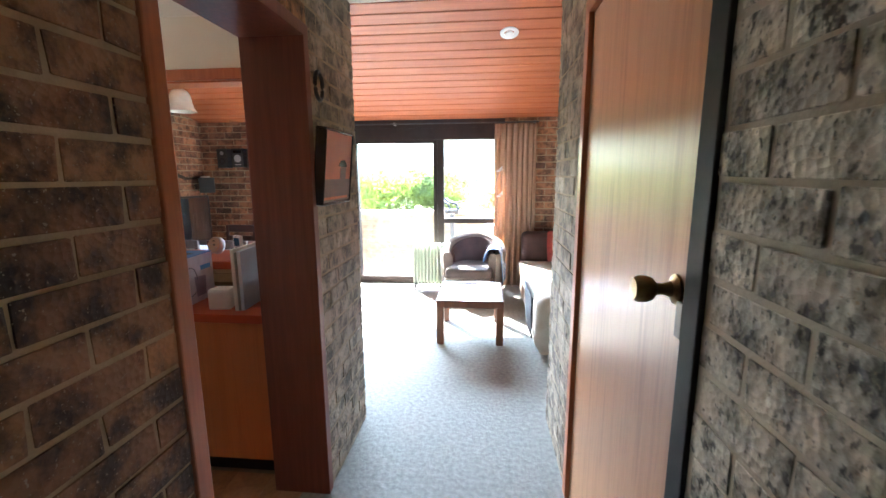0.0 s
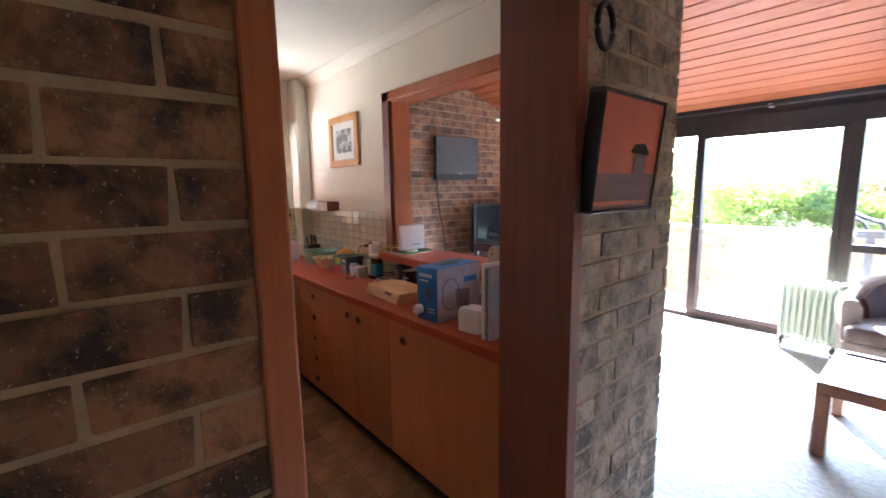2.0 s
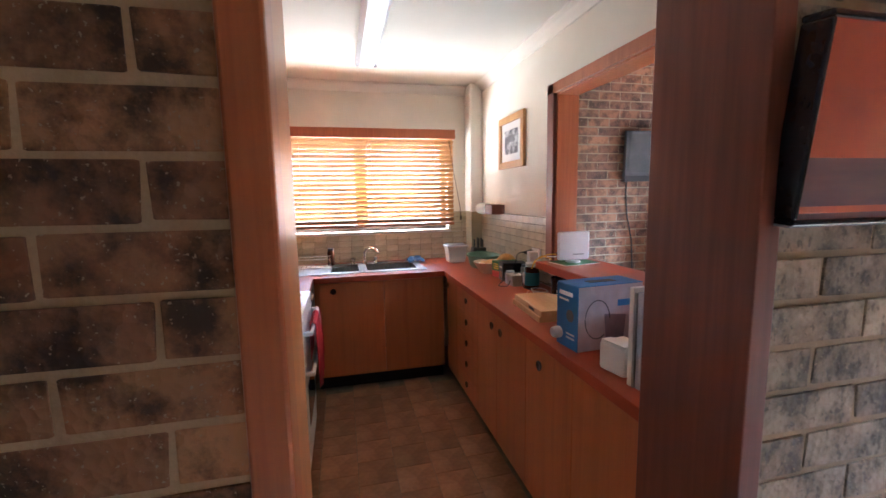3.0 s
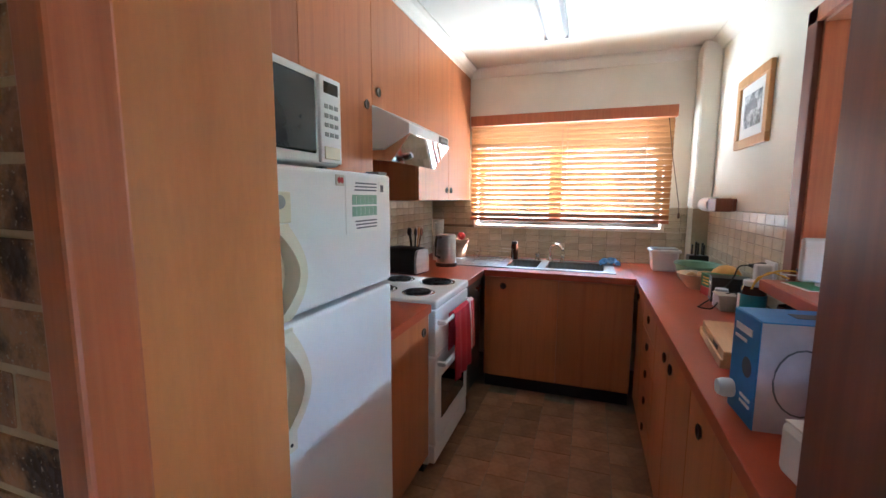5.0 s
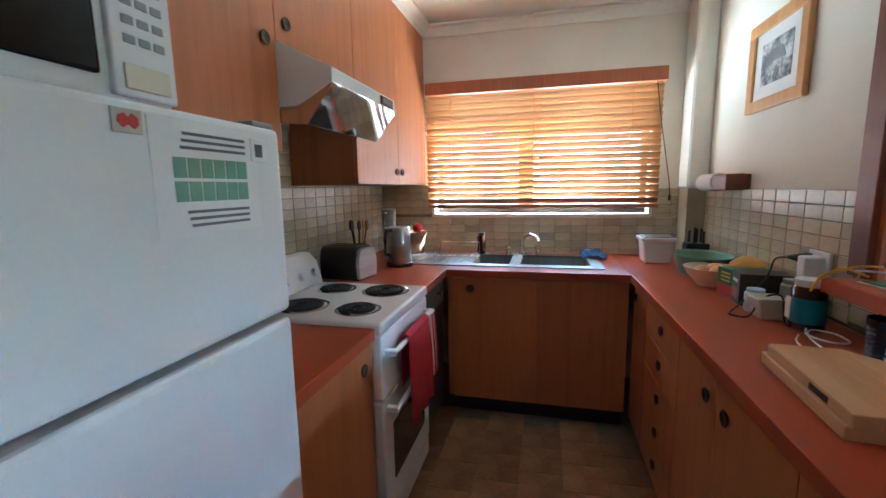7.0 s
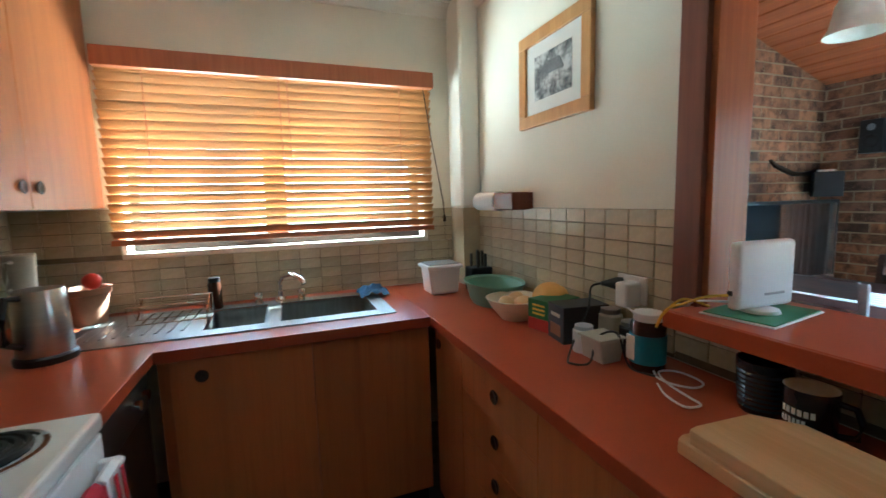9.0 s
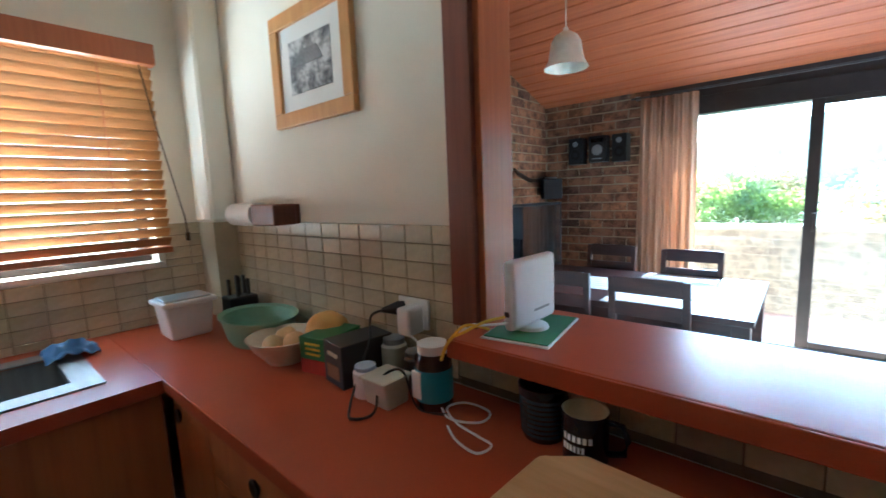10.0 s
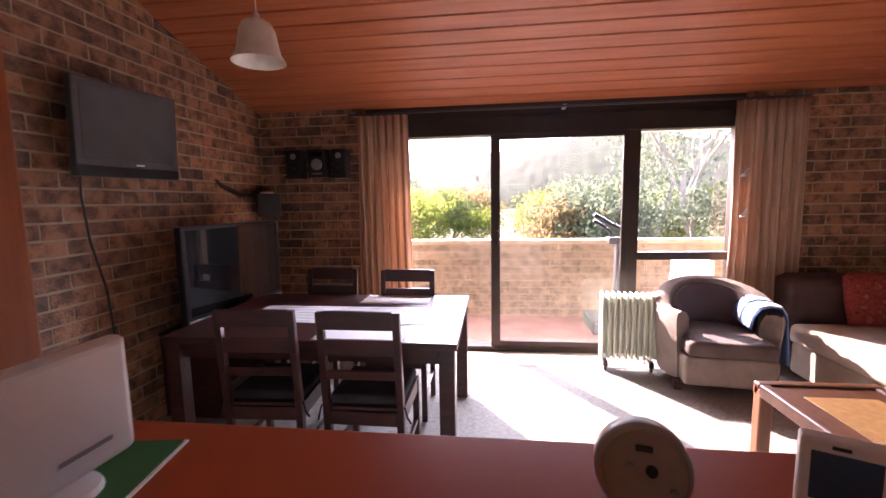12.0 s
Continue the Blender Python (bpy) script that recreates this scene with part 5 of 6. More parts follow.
part("handle", tube(bmesh.new(), [(0.042, 0.01, 0.085), (0.068, 0.01, 0.085), (0.078, 0.01, 0.06), (0.072, 0.01, 0.03), (0.043, 0.01, 0.02)], 0.0065, 8), M_NAVY, mg, smooth=True)
for i, w2 in ((0, 0.016), (1, 0.012)):
    bm = bmesh.new()
    for k in range(6):
        a0, a1 = radians(-125 + k * w2 * 800), radians(-125 + (k + 0.7) * w2 * 800)
        z0 = 0.055 - i * 0.02
        vs = [bm.verts.new((0.0462 * math.cos(a), 0.0462 * math.sin(a), z)) for a, z in ((a0, z0), (a1, z0), (a1, z0 + 0.013), (a0, z0 + 0.013))]
        bm.faces.new(vs)
    part("lettering", bm, M_WHITEPL, mg)
cb = thing("chopping_boards", -2.63, 3.69, 0.9, "two pale wooden chopping boards stacked on the worktop", "chopping board", rz=-4)
part("lower_board", prism(bmesh.new(), [(-0.19, -0.08), (-0.18, -0.1), (0.19, -0.1), (0.19, 0.11), (-0.18, 0.11), (-0.19, 0.09)], "z", 0, 0.028, 0.003), M_BOARDWOOD, cb)
ub = part("upper_board", prism(bmesh.new(), [(-0.165, -0.075), (-0.16, -0.095), (0.2, -0.095), (0.2, 0.115), (-0.1, 0.115), (-0.165, 0.06)], "z", 0.028, 0.058, 0.003), M_BOARDWOOD, cb)
boxpart("grip_slot", M_BLACKCARD, cb, (0.05, 0.12, -0.0965, -0.0945, 0.036, 0.05), 0.0, seg=1)

# boxes by the doorway end of the worktop
kb = thing("appliance_box", -2.145, 3.685, 0.9, "blue and grey card box of a water jug", "box", rz=4)
boxpart("carton", M_GREYBOX, kb, (-0.068, 0.068, -0.145, 0.145, 0, 0.25), 0.002)
boxpart("blue_end", M_BLUEBOX, kb, (-0.0685, 0.0685, -0.1475, -0.1445, 0.0005, 0.2495), 0.001)
boxpart("blue_top", M_BLUEBOX, kb, (-0.0685, 0.0685, -0.1445, 0.145, 0.2485, 0.2515), 0.001)
boxpart("grip_hole", M_BLACKCARD, kb, (-0.02, 0.02, -0.06, 0.06, 0.2515, 0.2525), 0.0, seg=1)
for i, (a, b, z) in enumerate(((-0.05, 0.035, 0.205), (-0.05, 0.01, 0.185), (0.0, 0.05, 0.055), (0.0, 0.05, 0.04))):
    boxpart("print_bar", M_WHITEPL, kb, (a, b, -0.1495, -0.147, z, z + (0.016 if i == 0 else 0.007)), 0.0, seg=1)
part("print_disc", spin(bmesh.new(), [(0, 0), (0.024, 0), (0.024, 0.001), (0, 0.0012)], 20, pose(0.02, -0.147, 0.13, 90)), M_INK, kb)
part("cap", spin(bmesh.new(), [(0, 0), (0.021, 0), (0.023, 0.004), (0.023, 0.022), (0.018, 0.034), (0, 0.036)], 22, pose(-0.046, -0.147, 0.05, 90)), M_WHITEPL, kb, "white plastic cap", True)
jug = bmesh.new()
tube(jug, [(0.0685, -0.06 + 0.055 * math.cos(2 * math.pi * k / 20) - 0.0, 0.12 + 0.075 * math.sin(2 * math.pi * k / 20)) for k in range(18)], 0.0022, 5)
part("print_jug", jug, M_INK, kb)
jug2 = bmesh.new()
prism(jug2, [(-0.02, 0.03), (0.06, 0.03), (0.07, 0.13), (-0.03, 0.14)], "x", 0.0684, 0.0692)
part("print_jug_body", jug2, plain("jug_print", (0.27, 0.23, 0.31), 0.45, drift=0.35, fine=20.0), kb)
boxpart("print_bar", M_BLUEBOX, kb, (0.0682, 0.0692, 0.03, 0.12, 0.165, 0.19), 0.0, seg=1)
tp = thing("tissue_packet", -1.885, 3.60, 0.9, "crumpled white paper packet", "packet", rz=10)
part("packet", bx(bmesh.new(), -0.055, 0.055, -0.05, 0.06, 0, 0.10, 0.012, 2), M_PAPER, tp)
boxpart("flap", M_PAPER, tp, (-0.05, 0.05, -0.045, 0.0, 0.1, 0.104), 0.001)
fo = thing("file_folders", -1.775, 3.68, 0.9, "white and grey folders standing upright by the post", "folder", rz=3)
boxpart("folder", M_PAPER, fo, (-0.025, -0.008, -0.13, 0.13, 0, 0.31), 0.002)
boxpart("folder", M_SILVER, fo, (-0.006, 0.002, -0.13, 0.13, 0, 0.295), 0.001)
boxpart("folder", M_PALECLOTH, fo, (0.004, 0.022, -0.125, 0.13, 0, 0.30), 0.002)

# things on the bar
pap = thing("folded_brochures", -2.965, 4.06, 1.08, "green and white brochures under the modem", "brochure", rz=8)
boxpart("sheet", M_PAPER, pap, (-0.085, 0.085, -0.125, 0.125, 0, 0.003), 0.0)
boxpart("sheet", M_GREENCARD, pap, (-0.08, 0.08, -0.115, 0.12, 0.003, 0.006), 0.0)
rt = thing("internet_modem", -2.965, 4.055, 1.086, "white upright internet modem", "modem", rz=-3)
part("case", bx(bmesh.new(), -0.015, 0.015, -0.10, 0.10, 0.012, 0.183, 0.012, 3), M_WHITEPL, rt)
part("stand", spin(bmesh.new(), [(0, 0), (0.045, 0), (0.042, 0.008), (0.02, 0.014), (0, 0.014)], 22), M_WHITEPL, rt, smooth=True)
boxpart("socket", M_BLACK, rt, (-0.006, 0.006, -0.107, -0.104, 0.05, 0.062), 0.0, seg=1)
boxpart("mark", M_SILVER, rt, (0.0168, 0.0176, -0.01, 0.06, 0.045, 0.051), 0.0, seg=1)
part("yellow_cable", tube(bmesh.new(), eased([(-0.005, -0.105, 0.05), (-0.03, -0.15, 0.045), (-0.07, -0.18, 0.02), (-0.10, -0.2, 0.0), (-0.115, -0.215, -0.05), (-0.11, -0.20, -0.015), (-0.08, -0.165, 0.03), (-0.05, -0.11, 0.012)]), 0.0035, 6), M_YELLOW, rt, smooth=True)
part("white_cable", tube(bmesh.new(), eased([(0.0, -0.105, 0.035), (-0.05, -0.14, 0.03), (-0.11, -0.10, 0.01), (-0.14, -0.09, -0.02)]), 0.003, 6), M_WHITEPL, rt, smooth=True)
ac2 = thing("alarm_clock", -2.245, 4.10, 1.08, "round beige alarm clock seen from its back", "clock", rz=14)
ac2.matrix_basis = pose(-2.25, 4.105, 1.0785, 0, 0, -14) @ pose(0, 0, 0, -16, 0, 0) @ Matrix.Diagonal((0.86, 0.86, 0.86, 1))
CM = pose(0, 0, 0.063, 90, 0, 0)
part("case", spin(bmesh.new(), [(0, 0.026), (0.054, 0.026), (0.059, 0.022), (0.062, 0.014), (0.063, -0.014), (0.058, -0.024), (0.0, -0.026)], 40, CM), M_SILVER, ac2, smooth=True)
part("back_plate", spin(bmesh.new(), [(0, 0.029), (0.052, 0.029), (0.055, 0.026)], 40, CM), plain("aged_beige_plastic", (0.34, 0.28, 0.215), 0.45), ac2, smooth=True)
for x, z, r in ((0.010, 0.066, 0.008), (0.036, 0.045, 0.005), (-0.016, 0.067, 0.006)):
    part("setting_knob", spin(bmesh.new(), [(0, 0), (r, 0), (r * 0.9, 0.005), (0, 0.006)], 14, pose(x, -0.029, z, 90)), M_BLACK if r > 0.007 else M_SILVER, ac2, smooth=True)
boxpart("switch", M_BLACK, ac2, (-0.010, 0.011, -0.032, -0.028, 0.089, 0.097), 0.001)
for x in (-0.03, 0.03):
    boxpart("foot", M_SILVER, ac2, (x - 0.007, x + 0.007, -0.02, 0.022, -0.002, 0.014), 0.003)
dk = thing("music_player_radio", -2.035, 4.085, 1.08, "white radio shaped like a music player on a stand", "radio", rz=-26)
dk.matrix_basis = pose(-2.070, 4.068, 1.08, 0, 0, -26) @ Matrix.Diagonal((0.82, 0.82, 0.82, 1))
boxpart("stand", M_WHITEPL, dk, (-0.052, 0.052, -0.026, 0.034, 0, 0.015), 0.004)
body = part("case", bx(bmesh.new(), -0.044, 0.044, -0.010, 0.015, 0.013, 0.15, 0.005, 3), M_WHITEPL, dk)
boxpart("screen", M_BLUESCREEN, body, (-0.033, 0.033, -0.0115, -0.0095, 0.07, 0.134), 0.001)
part("wheel", spin(bmesh.new(), [(0.011, 0.0), (0.011, 0.0018), (0.027, 0.0018), (0.027, 0.0)], 28, pose(0, -0.010, 0.041, 90)), M_BLACK, body, "black control wheel")
boxpart("sensor", M_BLACK, body, (-0.014, 0.004, -0.0115, -0.0095, 0.139, 0.144), 0.001)

# fridge papers
fs_ = thing("notice_sheet", -2.13, 2.531, 1.395, "printed notice sheet with photo rows on the fridge", "notice")
boxpart("sheet", M_PAPER, fs_, (-0.115, 0.095, 0.0, 0.0015, -0.085, 0.08), 0.0)
for r in range(2):
    for k in range(6):
        boxpart("photo", M_GREENPL, fs_, (-0.085 + k * 0.025, -0.063 + k * 0.025, 0.001, 0.0025, -0.035 + r * 0.034, -0.006 + r * 0.034), 0.0, seg=1)
for z in (0.062, 0.052, 0.042, -0.05, -0.06, -0.07):
    boxpart("text_line", M_INK, fs_, (-0.085, 0.06 - abs(z) * 0.3, 0.001, 0.0022, z - 0.0022, z + 0.0022), 0.0, seg=1)
mgn = thing("fridge_magnet", -2.008, 2.531, 1.462, "clear magnet with a red map shape on the fridge", "magnet")
boxpart("backing", M_CLEAR, mgn, (-0.02, 0.02, 0, 0.003, -0.015, 0.015), 0.001)
part("red_shape", prism(bmesh.new(), [(-0.014, -0.004), (-0.008, -0.009), (0.0, -0.004), (0.007, -0.009), (0.014, -0.002), (0.012, 0.006), (0.005, 0.009), (0.0, 0.004), (-0.006, 0.009), (-0.013, 0.005)], "y", 0.003, 0.0045), M_REDCARD, mgn)
mg2 = thing("fridge_magnet", -2.25, 2.531, 1.445, "small black and white photo magnet on the fridge", "magnet")
boxpart("backing", M_PAPER, mg2, (-0.02, 0.02, 0, 0.003, -0.02, 0.02), 0.001)
boxpart("picture", M_INK, mg2, (-0.008, 0.010, 0.003, 0.0042, -0.012, 0.010), 0.0, seg=1)

# toaster, kettle, crock, pot, dish rack, soap, cloth
to = thing("toaster", -3.625, 2.0, 0.9, "black two-slice toaster with steel ends", "toaster", rz=80)
part("body", prism(bmesh.new(), [(-0.085, 0.012), (0.085, 0.012), (0.09, 0.10), (0.075, 0.165), (0.05, 0.178), (-0.05, 0.178), (-0.075, 0.165), (-0.09, 0.10)], "x", -0.115, 0.115, 0.01), M_BLACK, to, smooth=True)
for sx in (-1, 1):
    part("end_panel", prism(bmesh.new(), [(-0.078, 0.012), (0.078, 0.012), (0.083, 0.10), (0.068, 0.158), (0.045, 0.17), (-0.045, 0.17), (-0.068, 0.158), (-0.083, 0.10)], "x", sx * 0.115, sx * 0.135, 0.004), M_STEEL, to)
for y in (-0.03, 0.03):
    boxpart("slot", M_KICK, to, (-0.085, 0.085, y - 0.012, y + 0.012, 0.1775, 0.1795), 0.0, seg=1)
part("dial", spin(bmesh.new(), [(0, 0), (0.014, 0), (0.012, 0.012), (0, 0.013)], 16, pose(-0.135, 0.03, 0.06, 0, -90)), M_CHROME, to, smooth=True)
boxpart("lever", M_BLACK, to, (-0.158, -0.135, -0.02, 0.012, 0.10, 0.115), 0.003)
boxpart("foot", M_BLACK, to, (-0.12, 0.12, -0.07, 0.07, 0, 0.013), 0.002)
kt = thing("steel_canister_kettle", -4.0, 2.165, 0.9, "tall stainless steel kettle with a black base", "kettle")
kt.matrix_basis = pose(-4.0, 2.165, 0.9) @ Matrix.Diagonal((1.12, 1.12, 1.14, 1))
part("base", spin(bmesh.new(), [(0, 0), (0.074, 0), (0.075, 0.018), (0.068, 0.024), (0, 0.024)], 30), M_BLACK, kt, smooth=True)
part("body", spin(bmesh.new(), [(0.066, 0.024), (0.067, 0.03), (0.062, 0.20), (0.058, 0.21), (0.0, 0.214)], 36), M_STEEL, kt, smooth=True)
part("handle", tube(bmesh.new(), [(0.055, -0.02, 0.195), (0.09, -0.035, 0.20), (0.105, -0.04, 0.15), (0.1, -0.04, 0.08), (0.063, -0.025, 0.06)], 0.010, 8), M_BLACK, kt, smooth=True)
cr = thing("utensil_crock", -3.88, 1.95, 0.9, "brown crock holding dark cooking spoons", "utensil holder")
part("pot", spin(bmesh.new(), [(0, 0), (0.05, 0), (0.055, 0.01), (0.056, 0.14), (0.05, 0.145), (0.048, 0.14), (0.046, 0.015), (0, 0.012)], 26), M_BRONZE, cr, smooth=True)
for i, (dx, dy) in enumerate(((0.03, 0.02), (-0.03, 0.01), (0.01, -0.02), (-0.01, 0.03), (0.04, 0.0))):
    bm = tube(bmesh.new(), [(dx * 0.3, dy * 0.3, 0.02), (dx * 1.6, dy * 1.6, 0.24)], 0.005, 6)
    bmesh.ops.create_uvsphere(bm, u_segments=10, v_segments=8, radius=0.024, matrix=Matrix.Translation((dx * 1.75, dy * 1.75, 0.262)) @ Matrix.Diagonal((1, 0.35, 1.35, 1)))
    part("spoon", bm, (M_BLACK, M_PINE, M_BLACK, M_TEAK, M_BLACK)[i], cr, smooth=True)
jp = thing("glass_jug", -4.27, 2.0, 0.9, "tall pale jug blender standing in the corner", "jug")
part("body", spin(bmesh.new(), [(0, 0), (0.045, 0), (0.045, 0.12), (0.04, 0.14), (0.05, 0.33), (0.046, 0.335), (0, 0.335)], 24), M_CLEAR, jp, smooth=True)
part("handle", tube(bmesh.new(), [(0.045, 0.0, 0.31), (0.08, 0.0, 0.31), (0.085, 0.0, 0.22), (0.045, 0.0, 0.19)], 0.008, 8), M_CLEAR, jp, smooth=True)
tpot = thing("terracotta_pot", -4.47, 2.12, 0.9, "brown pot holding a red ball-topped brush", "pot")
part("pot", spin(bmesh.new(), [(0, 0), (0.06, 0), (0.075, 0.13), (0.085, 0.135), (0.085, 0.16), (0.075, 0.16), (0.065, 0.13), (0, 0.12)], 28), M_TERRA, tpot, smooth=True)
bm = bmesh.new()
bmesh.ops.create_uvsphere(bm, u_segments=16, v_segments=12, radius=0.036, matrix=Matrix.Translation((0.0, 0.02, 0.185)))
part("red_ball", bm, M_REDPL, tpot, "red plastic ball", True)
dr_ = thing("dish_rack", -4.33, 2.46, 0.908, "small chrome wire dish rack on the drainer", "dish rack")
for x in (-0.09, 0.09):
    part("frame_wire", tube(bmesh.new(), [(x, -0.14, 0.0), (x, -0.14, 0.09), (x, 0.14, 0.09), (x, 0.14, 0.0)], 0.003, 6), M_CHROME, dr_)
for k in range(8):
    y = -0.13 + k * 0.037
    part("wire", tube(bmesh.new(), [(-0.09, y, 0.09 if k in (0, 7) else 0.02), (0, y, 0.02), (0.09, y, 0.09 if k in (0, 7) else 0.02)], 0.002, 5), M_CHROME, dr_)
for x in (-0.09, 0.0, 0.09):
    part("base_wire", tube(bmesh.new(), [(x, -0.14, 0.015), (x, 0.14, 0.015)], 0.0025, 5), M_CHROME, dr_)
sb = jar(-4.50, 2.60, 0.030, 0.15, M_AMBER, M_BLACK, "dark soap bottle with a black cap beside the tap", "soap_bottle")
sb.location.z = 0.905
clo = thing("dish_cloth", -4.44, 3.345, 0.905, "crumpled blue dish cloth at the sink", "cloth")
bm = bmesh.new()
bmesh.ops.create_grid(bm, x_segments=22, y_segments=22, size=0.075)
for v in bm.verts:
    r = v.co.length / 0.1
    v.co.z = max(0.003, 0.055 * math.exp(-r * r * 1.6) + 0.022 * noise.noise(v.co * 38))
clp = part("cloth", bm, M_BLUECLOTH, clo, smooth=True)
clp.modifiers.new("thick", "SOLIDIFY").thickness = 0.003

# towels on the cooker
def towel(x0, x1, drop, mat, label, stripes=False):
    t = thing("tea_towel", (x0 + x1) / 2, 2.53, 0.815, label, "towel", "towels on the cooker")
    bm = bmesh.new()
    cols, w = 14, x1 - x0
    path = [(-0.016, -0.20), (-0.016, -0.1), (-0.014, 0.0), (0.0, 0.011), (0.014, 0.0), (0.020, -0.12), (0.024, -drop * 0.6), (0.026, -drop)]
    grid = [[bm.verts.new(((i / cols - 0.5) * w, y + (0.007 * math.sin(i * 1.1 + x0 * 9) if z < -0.05 and y > 0 else 0), z)) for i in range(cols + 1)] for y, z in path]
    for a, b in zip(grid, grid[1:]):
        for i in range(cols):
            bm.faces.new((a[i], a[i + 1], b[i + 1], b[i]))
    p = part("cloth", bm, mat, t, smooth=True)
    p.modifiers.new("thick", "SOLIDIFY").thickness = 0.004
    if stripes:
        for k in (-0.3, 0.12):
            bm = bmesh.new()
            g = [[bm.verts.new(((k + j * 0.18) * w, y + 0.010, z)) for j in (0, 1)] for y, z in path[4:]]
            for a, b in zip(g, g[1:]):
                bm.faces.new((a[0], a[1], b[1], b[0]))
            q = part("stripe", bm, M_REDCLOTH, p)
            q.modifiers.new("thick", "SOLIDIFY").thickness = 0.003


towel(-3.285, -3.02, 0.36, M_REDCLOTH, "red tea towel hanging on the cooker handle")
towel(-3.385, -3.30, 0.28, M_PAPER, "white and red striped tea towel on the cooker handle", True)

# fluorescent batten
fl = thing("ceiling_light", -3.32, 2.93, CEIL, "white fluorescent ceiling light with a ribbed diffuser, off", "ceiling light")
boxpart("base", M_WHITEPL, fl, (-0.62, 0.62, -0.06, 0.06, -0.025, -0.001), 0.003)
part("diffuser", prism(bmesh.new(), [(-0.075, -0.02), (-0.07, -0.05), (-0.05, -0.068), (0.05, -0.068), (0.07, -0.05), (0.075, -0.02)], "x", -0.61, 0.61), M_WHITEPL, fl)
for x in (-0.615, 0.615):
    boxpart("end_cap", M_WHITEPL, fl, (x - 0.008, x + 0.008, -0.077, 0.077, -0.071, -0.018), 0.003)
for k in range(7):
    boxpart("diffuser_rib", M_CLEAR, fl, (-0.60, 0.60, -0.047 + k * 0.015, -0.043 + k * 0.015, -0.0705, -0.067), 0.0, seg=1)

# ---- small things in the hall and living room ----
art = framed("sunset_picture", HX + 0.012, 3.655, 1.605, 0.385, 0.345, "dark-framed sunset picture leaning from the brick wall", 0.012, 0.05, (M_NAVY, M_SUNSET), 90, 6)
M_DUSK = material("dusk_print", [(0.13, 0.06, 0.07), (0.20, 0.09, 0.09)], 0.35, scale=5, stretch=(1, 1, 6), fine=12, bump=0.0)
boxpart("print_land", M_DUSK, art, (-0.18, 0.18, -0.0445, -0.0425, -0.16, -0.055), 0.0)
boxpart("print_glow", M_SUNSET, art, (-0.178, 0.15, -0.0450, -0.0430, -0.150, -0.138), 0.0)
part("print_roof", prism(bmesh.new(), [(0.005, 0.012), (0.03, 0.034), (0.085, 0.038), (0.125, 0.010), (0.118, 0.004), (0.012, 0.006)], "y", -0.0455, -0.0425), M_NAVY, art)
part("print_hut", prism(bmesh.new(), [(0.03, -0.055), (0.03, 0.006), (0.11, 0.006), (0.11, -0.055)], "y", -0.0452, -0.0425), M_DUSK, art)
boxpart("lower_edge", M_SILVER, art, (-0.192, 0.192, -0.047, -0.002, -0.1745, -0.1705), 0.0, seg=1)
hs_ = thing("horseshoe_ornament", HX + 0.008, 3.55, 1.955, "small black oval ornament on the brick wall", "ornament")
part("ring", tube(bmesh.new(), [(0.012, 0.042 * math.sin(a), 0.06 * math.cos(a)) for a in [2 * math.pi * k / 24 for k in range(25)]], 0.009, 8), M_BLACK, hs_, smooth=True)
part("hanger", tube(bmesh.new(), [(-0.006, 0, 0.055), (0.012, 0, 0.06)], 0.004, 6), M_BLACK, hs_)

vy = 5.88
vt = thing("ceiling_vent", -0.345, vy, slope(vy) - 0.001, "round white vent in the boarded ceiling", "vent")
vt.matrix_basis = pose(-0.345, vy, slope(vy) - 0.002, 180 - math.degrees(math.atan(0.31)), 0, 0)
part("ring", spin(bmesh.new(), [(0.045, 0.004), (0.05, 0.012), (0.085, 0.008), (0.088, 0.0)], 32), M_WHITEPL, vt, smooth=True)
part("disc", spin(bmesh.new(), [(0, 0.022), (0.038, 0.02), (0.042, 0.012), (0.03, 0.0)], 28), M_WHITEPL, vt, smooth=True)

# table linen
ru = thing("table_runner", -3.30, 6.10, 0.75, "white striped woven runner along the table", "table runner")
boxpart("cloth", M_PAPER, ru, (-0.66, 0.67, -0.19, 0.19, 0, 0.003), 0.001)
for k in range(6):
    boxpart("stripe", M_PALECLOTH, ru, (-0.66, 0.67, -0.165 + k * 0.062, -0.155 + k * 0.062, 0.0028, 0.0042), 0.0, seg=1)
for x, y, lab in ((-3.12, 5.75, "white place mat at the near side of the table"), (-3.11, 6.52, "white place mat at the window side of the table")):
    pm = thing("place_mat", x, y, 0.75, lab, "place mat", "place mats")
    boxpart("mat", M_PAPER, pm, (-0.24, 0.24, -0.13, 0.13, 0, 0.003), 0.001)

# wall speakers
for x, w_, lab in ((-4.285, 0.15, "black wall-mounted loudspeaker on dark brick"), (-3.845, 0.14, "black wall-mounted loudspeaker on dark brick")):
    sp = thing("loudspeaker", x, LY1 - 0.008, 1.68, lab, "speaker", "speakers on the brick wall")
    boxpart("cabinet", M_BLACK, sp, (-w_ / 2, w_ / 2, -0.13, 0, 0, 0.265), 0.006)
    part("tweeter", spin(bmesh.new(), [(0, 0.0), (0.012, 0.004), (0.022, 0.0), (0.026, 0.004), (0.028, 0)], 20, pose(0, -0.13, 0.205, 90)), M_SILVER, sp, smooth=True)
    part("woofer", spin(bmesh.new(), [(0, -0.004), (0.03, 0.001), (0.05, 0.006), (0.054, 0)], 24, pose(0, -0.13, 0.095, 90)), M_KICK, sp, smooth=True)
cd = thing("wall_stereo", -4.065, LY1 - 0.008, 1.69, "black wall-mounted compact stereo between the speakers", "stereo")
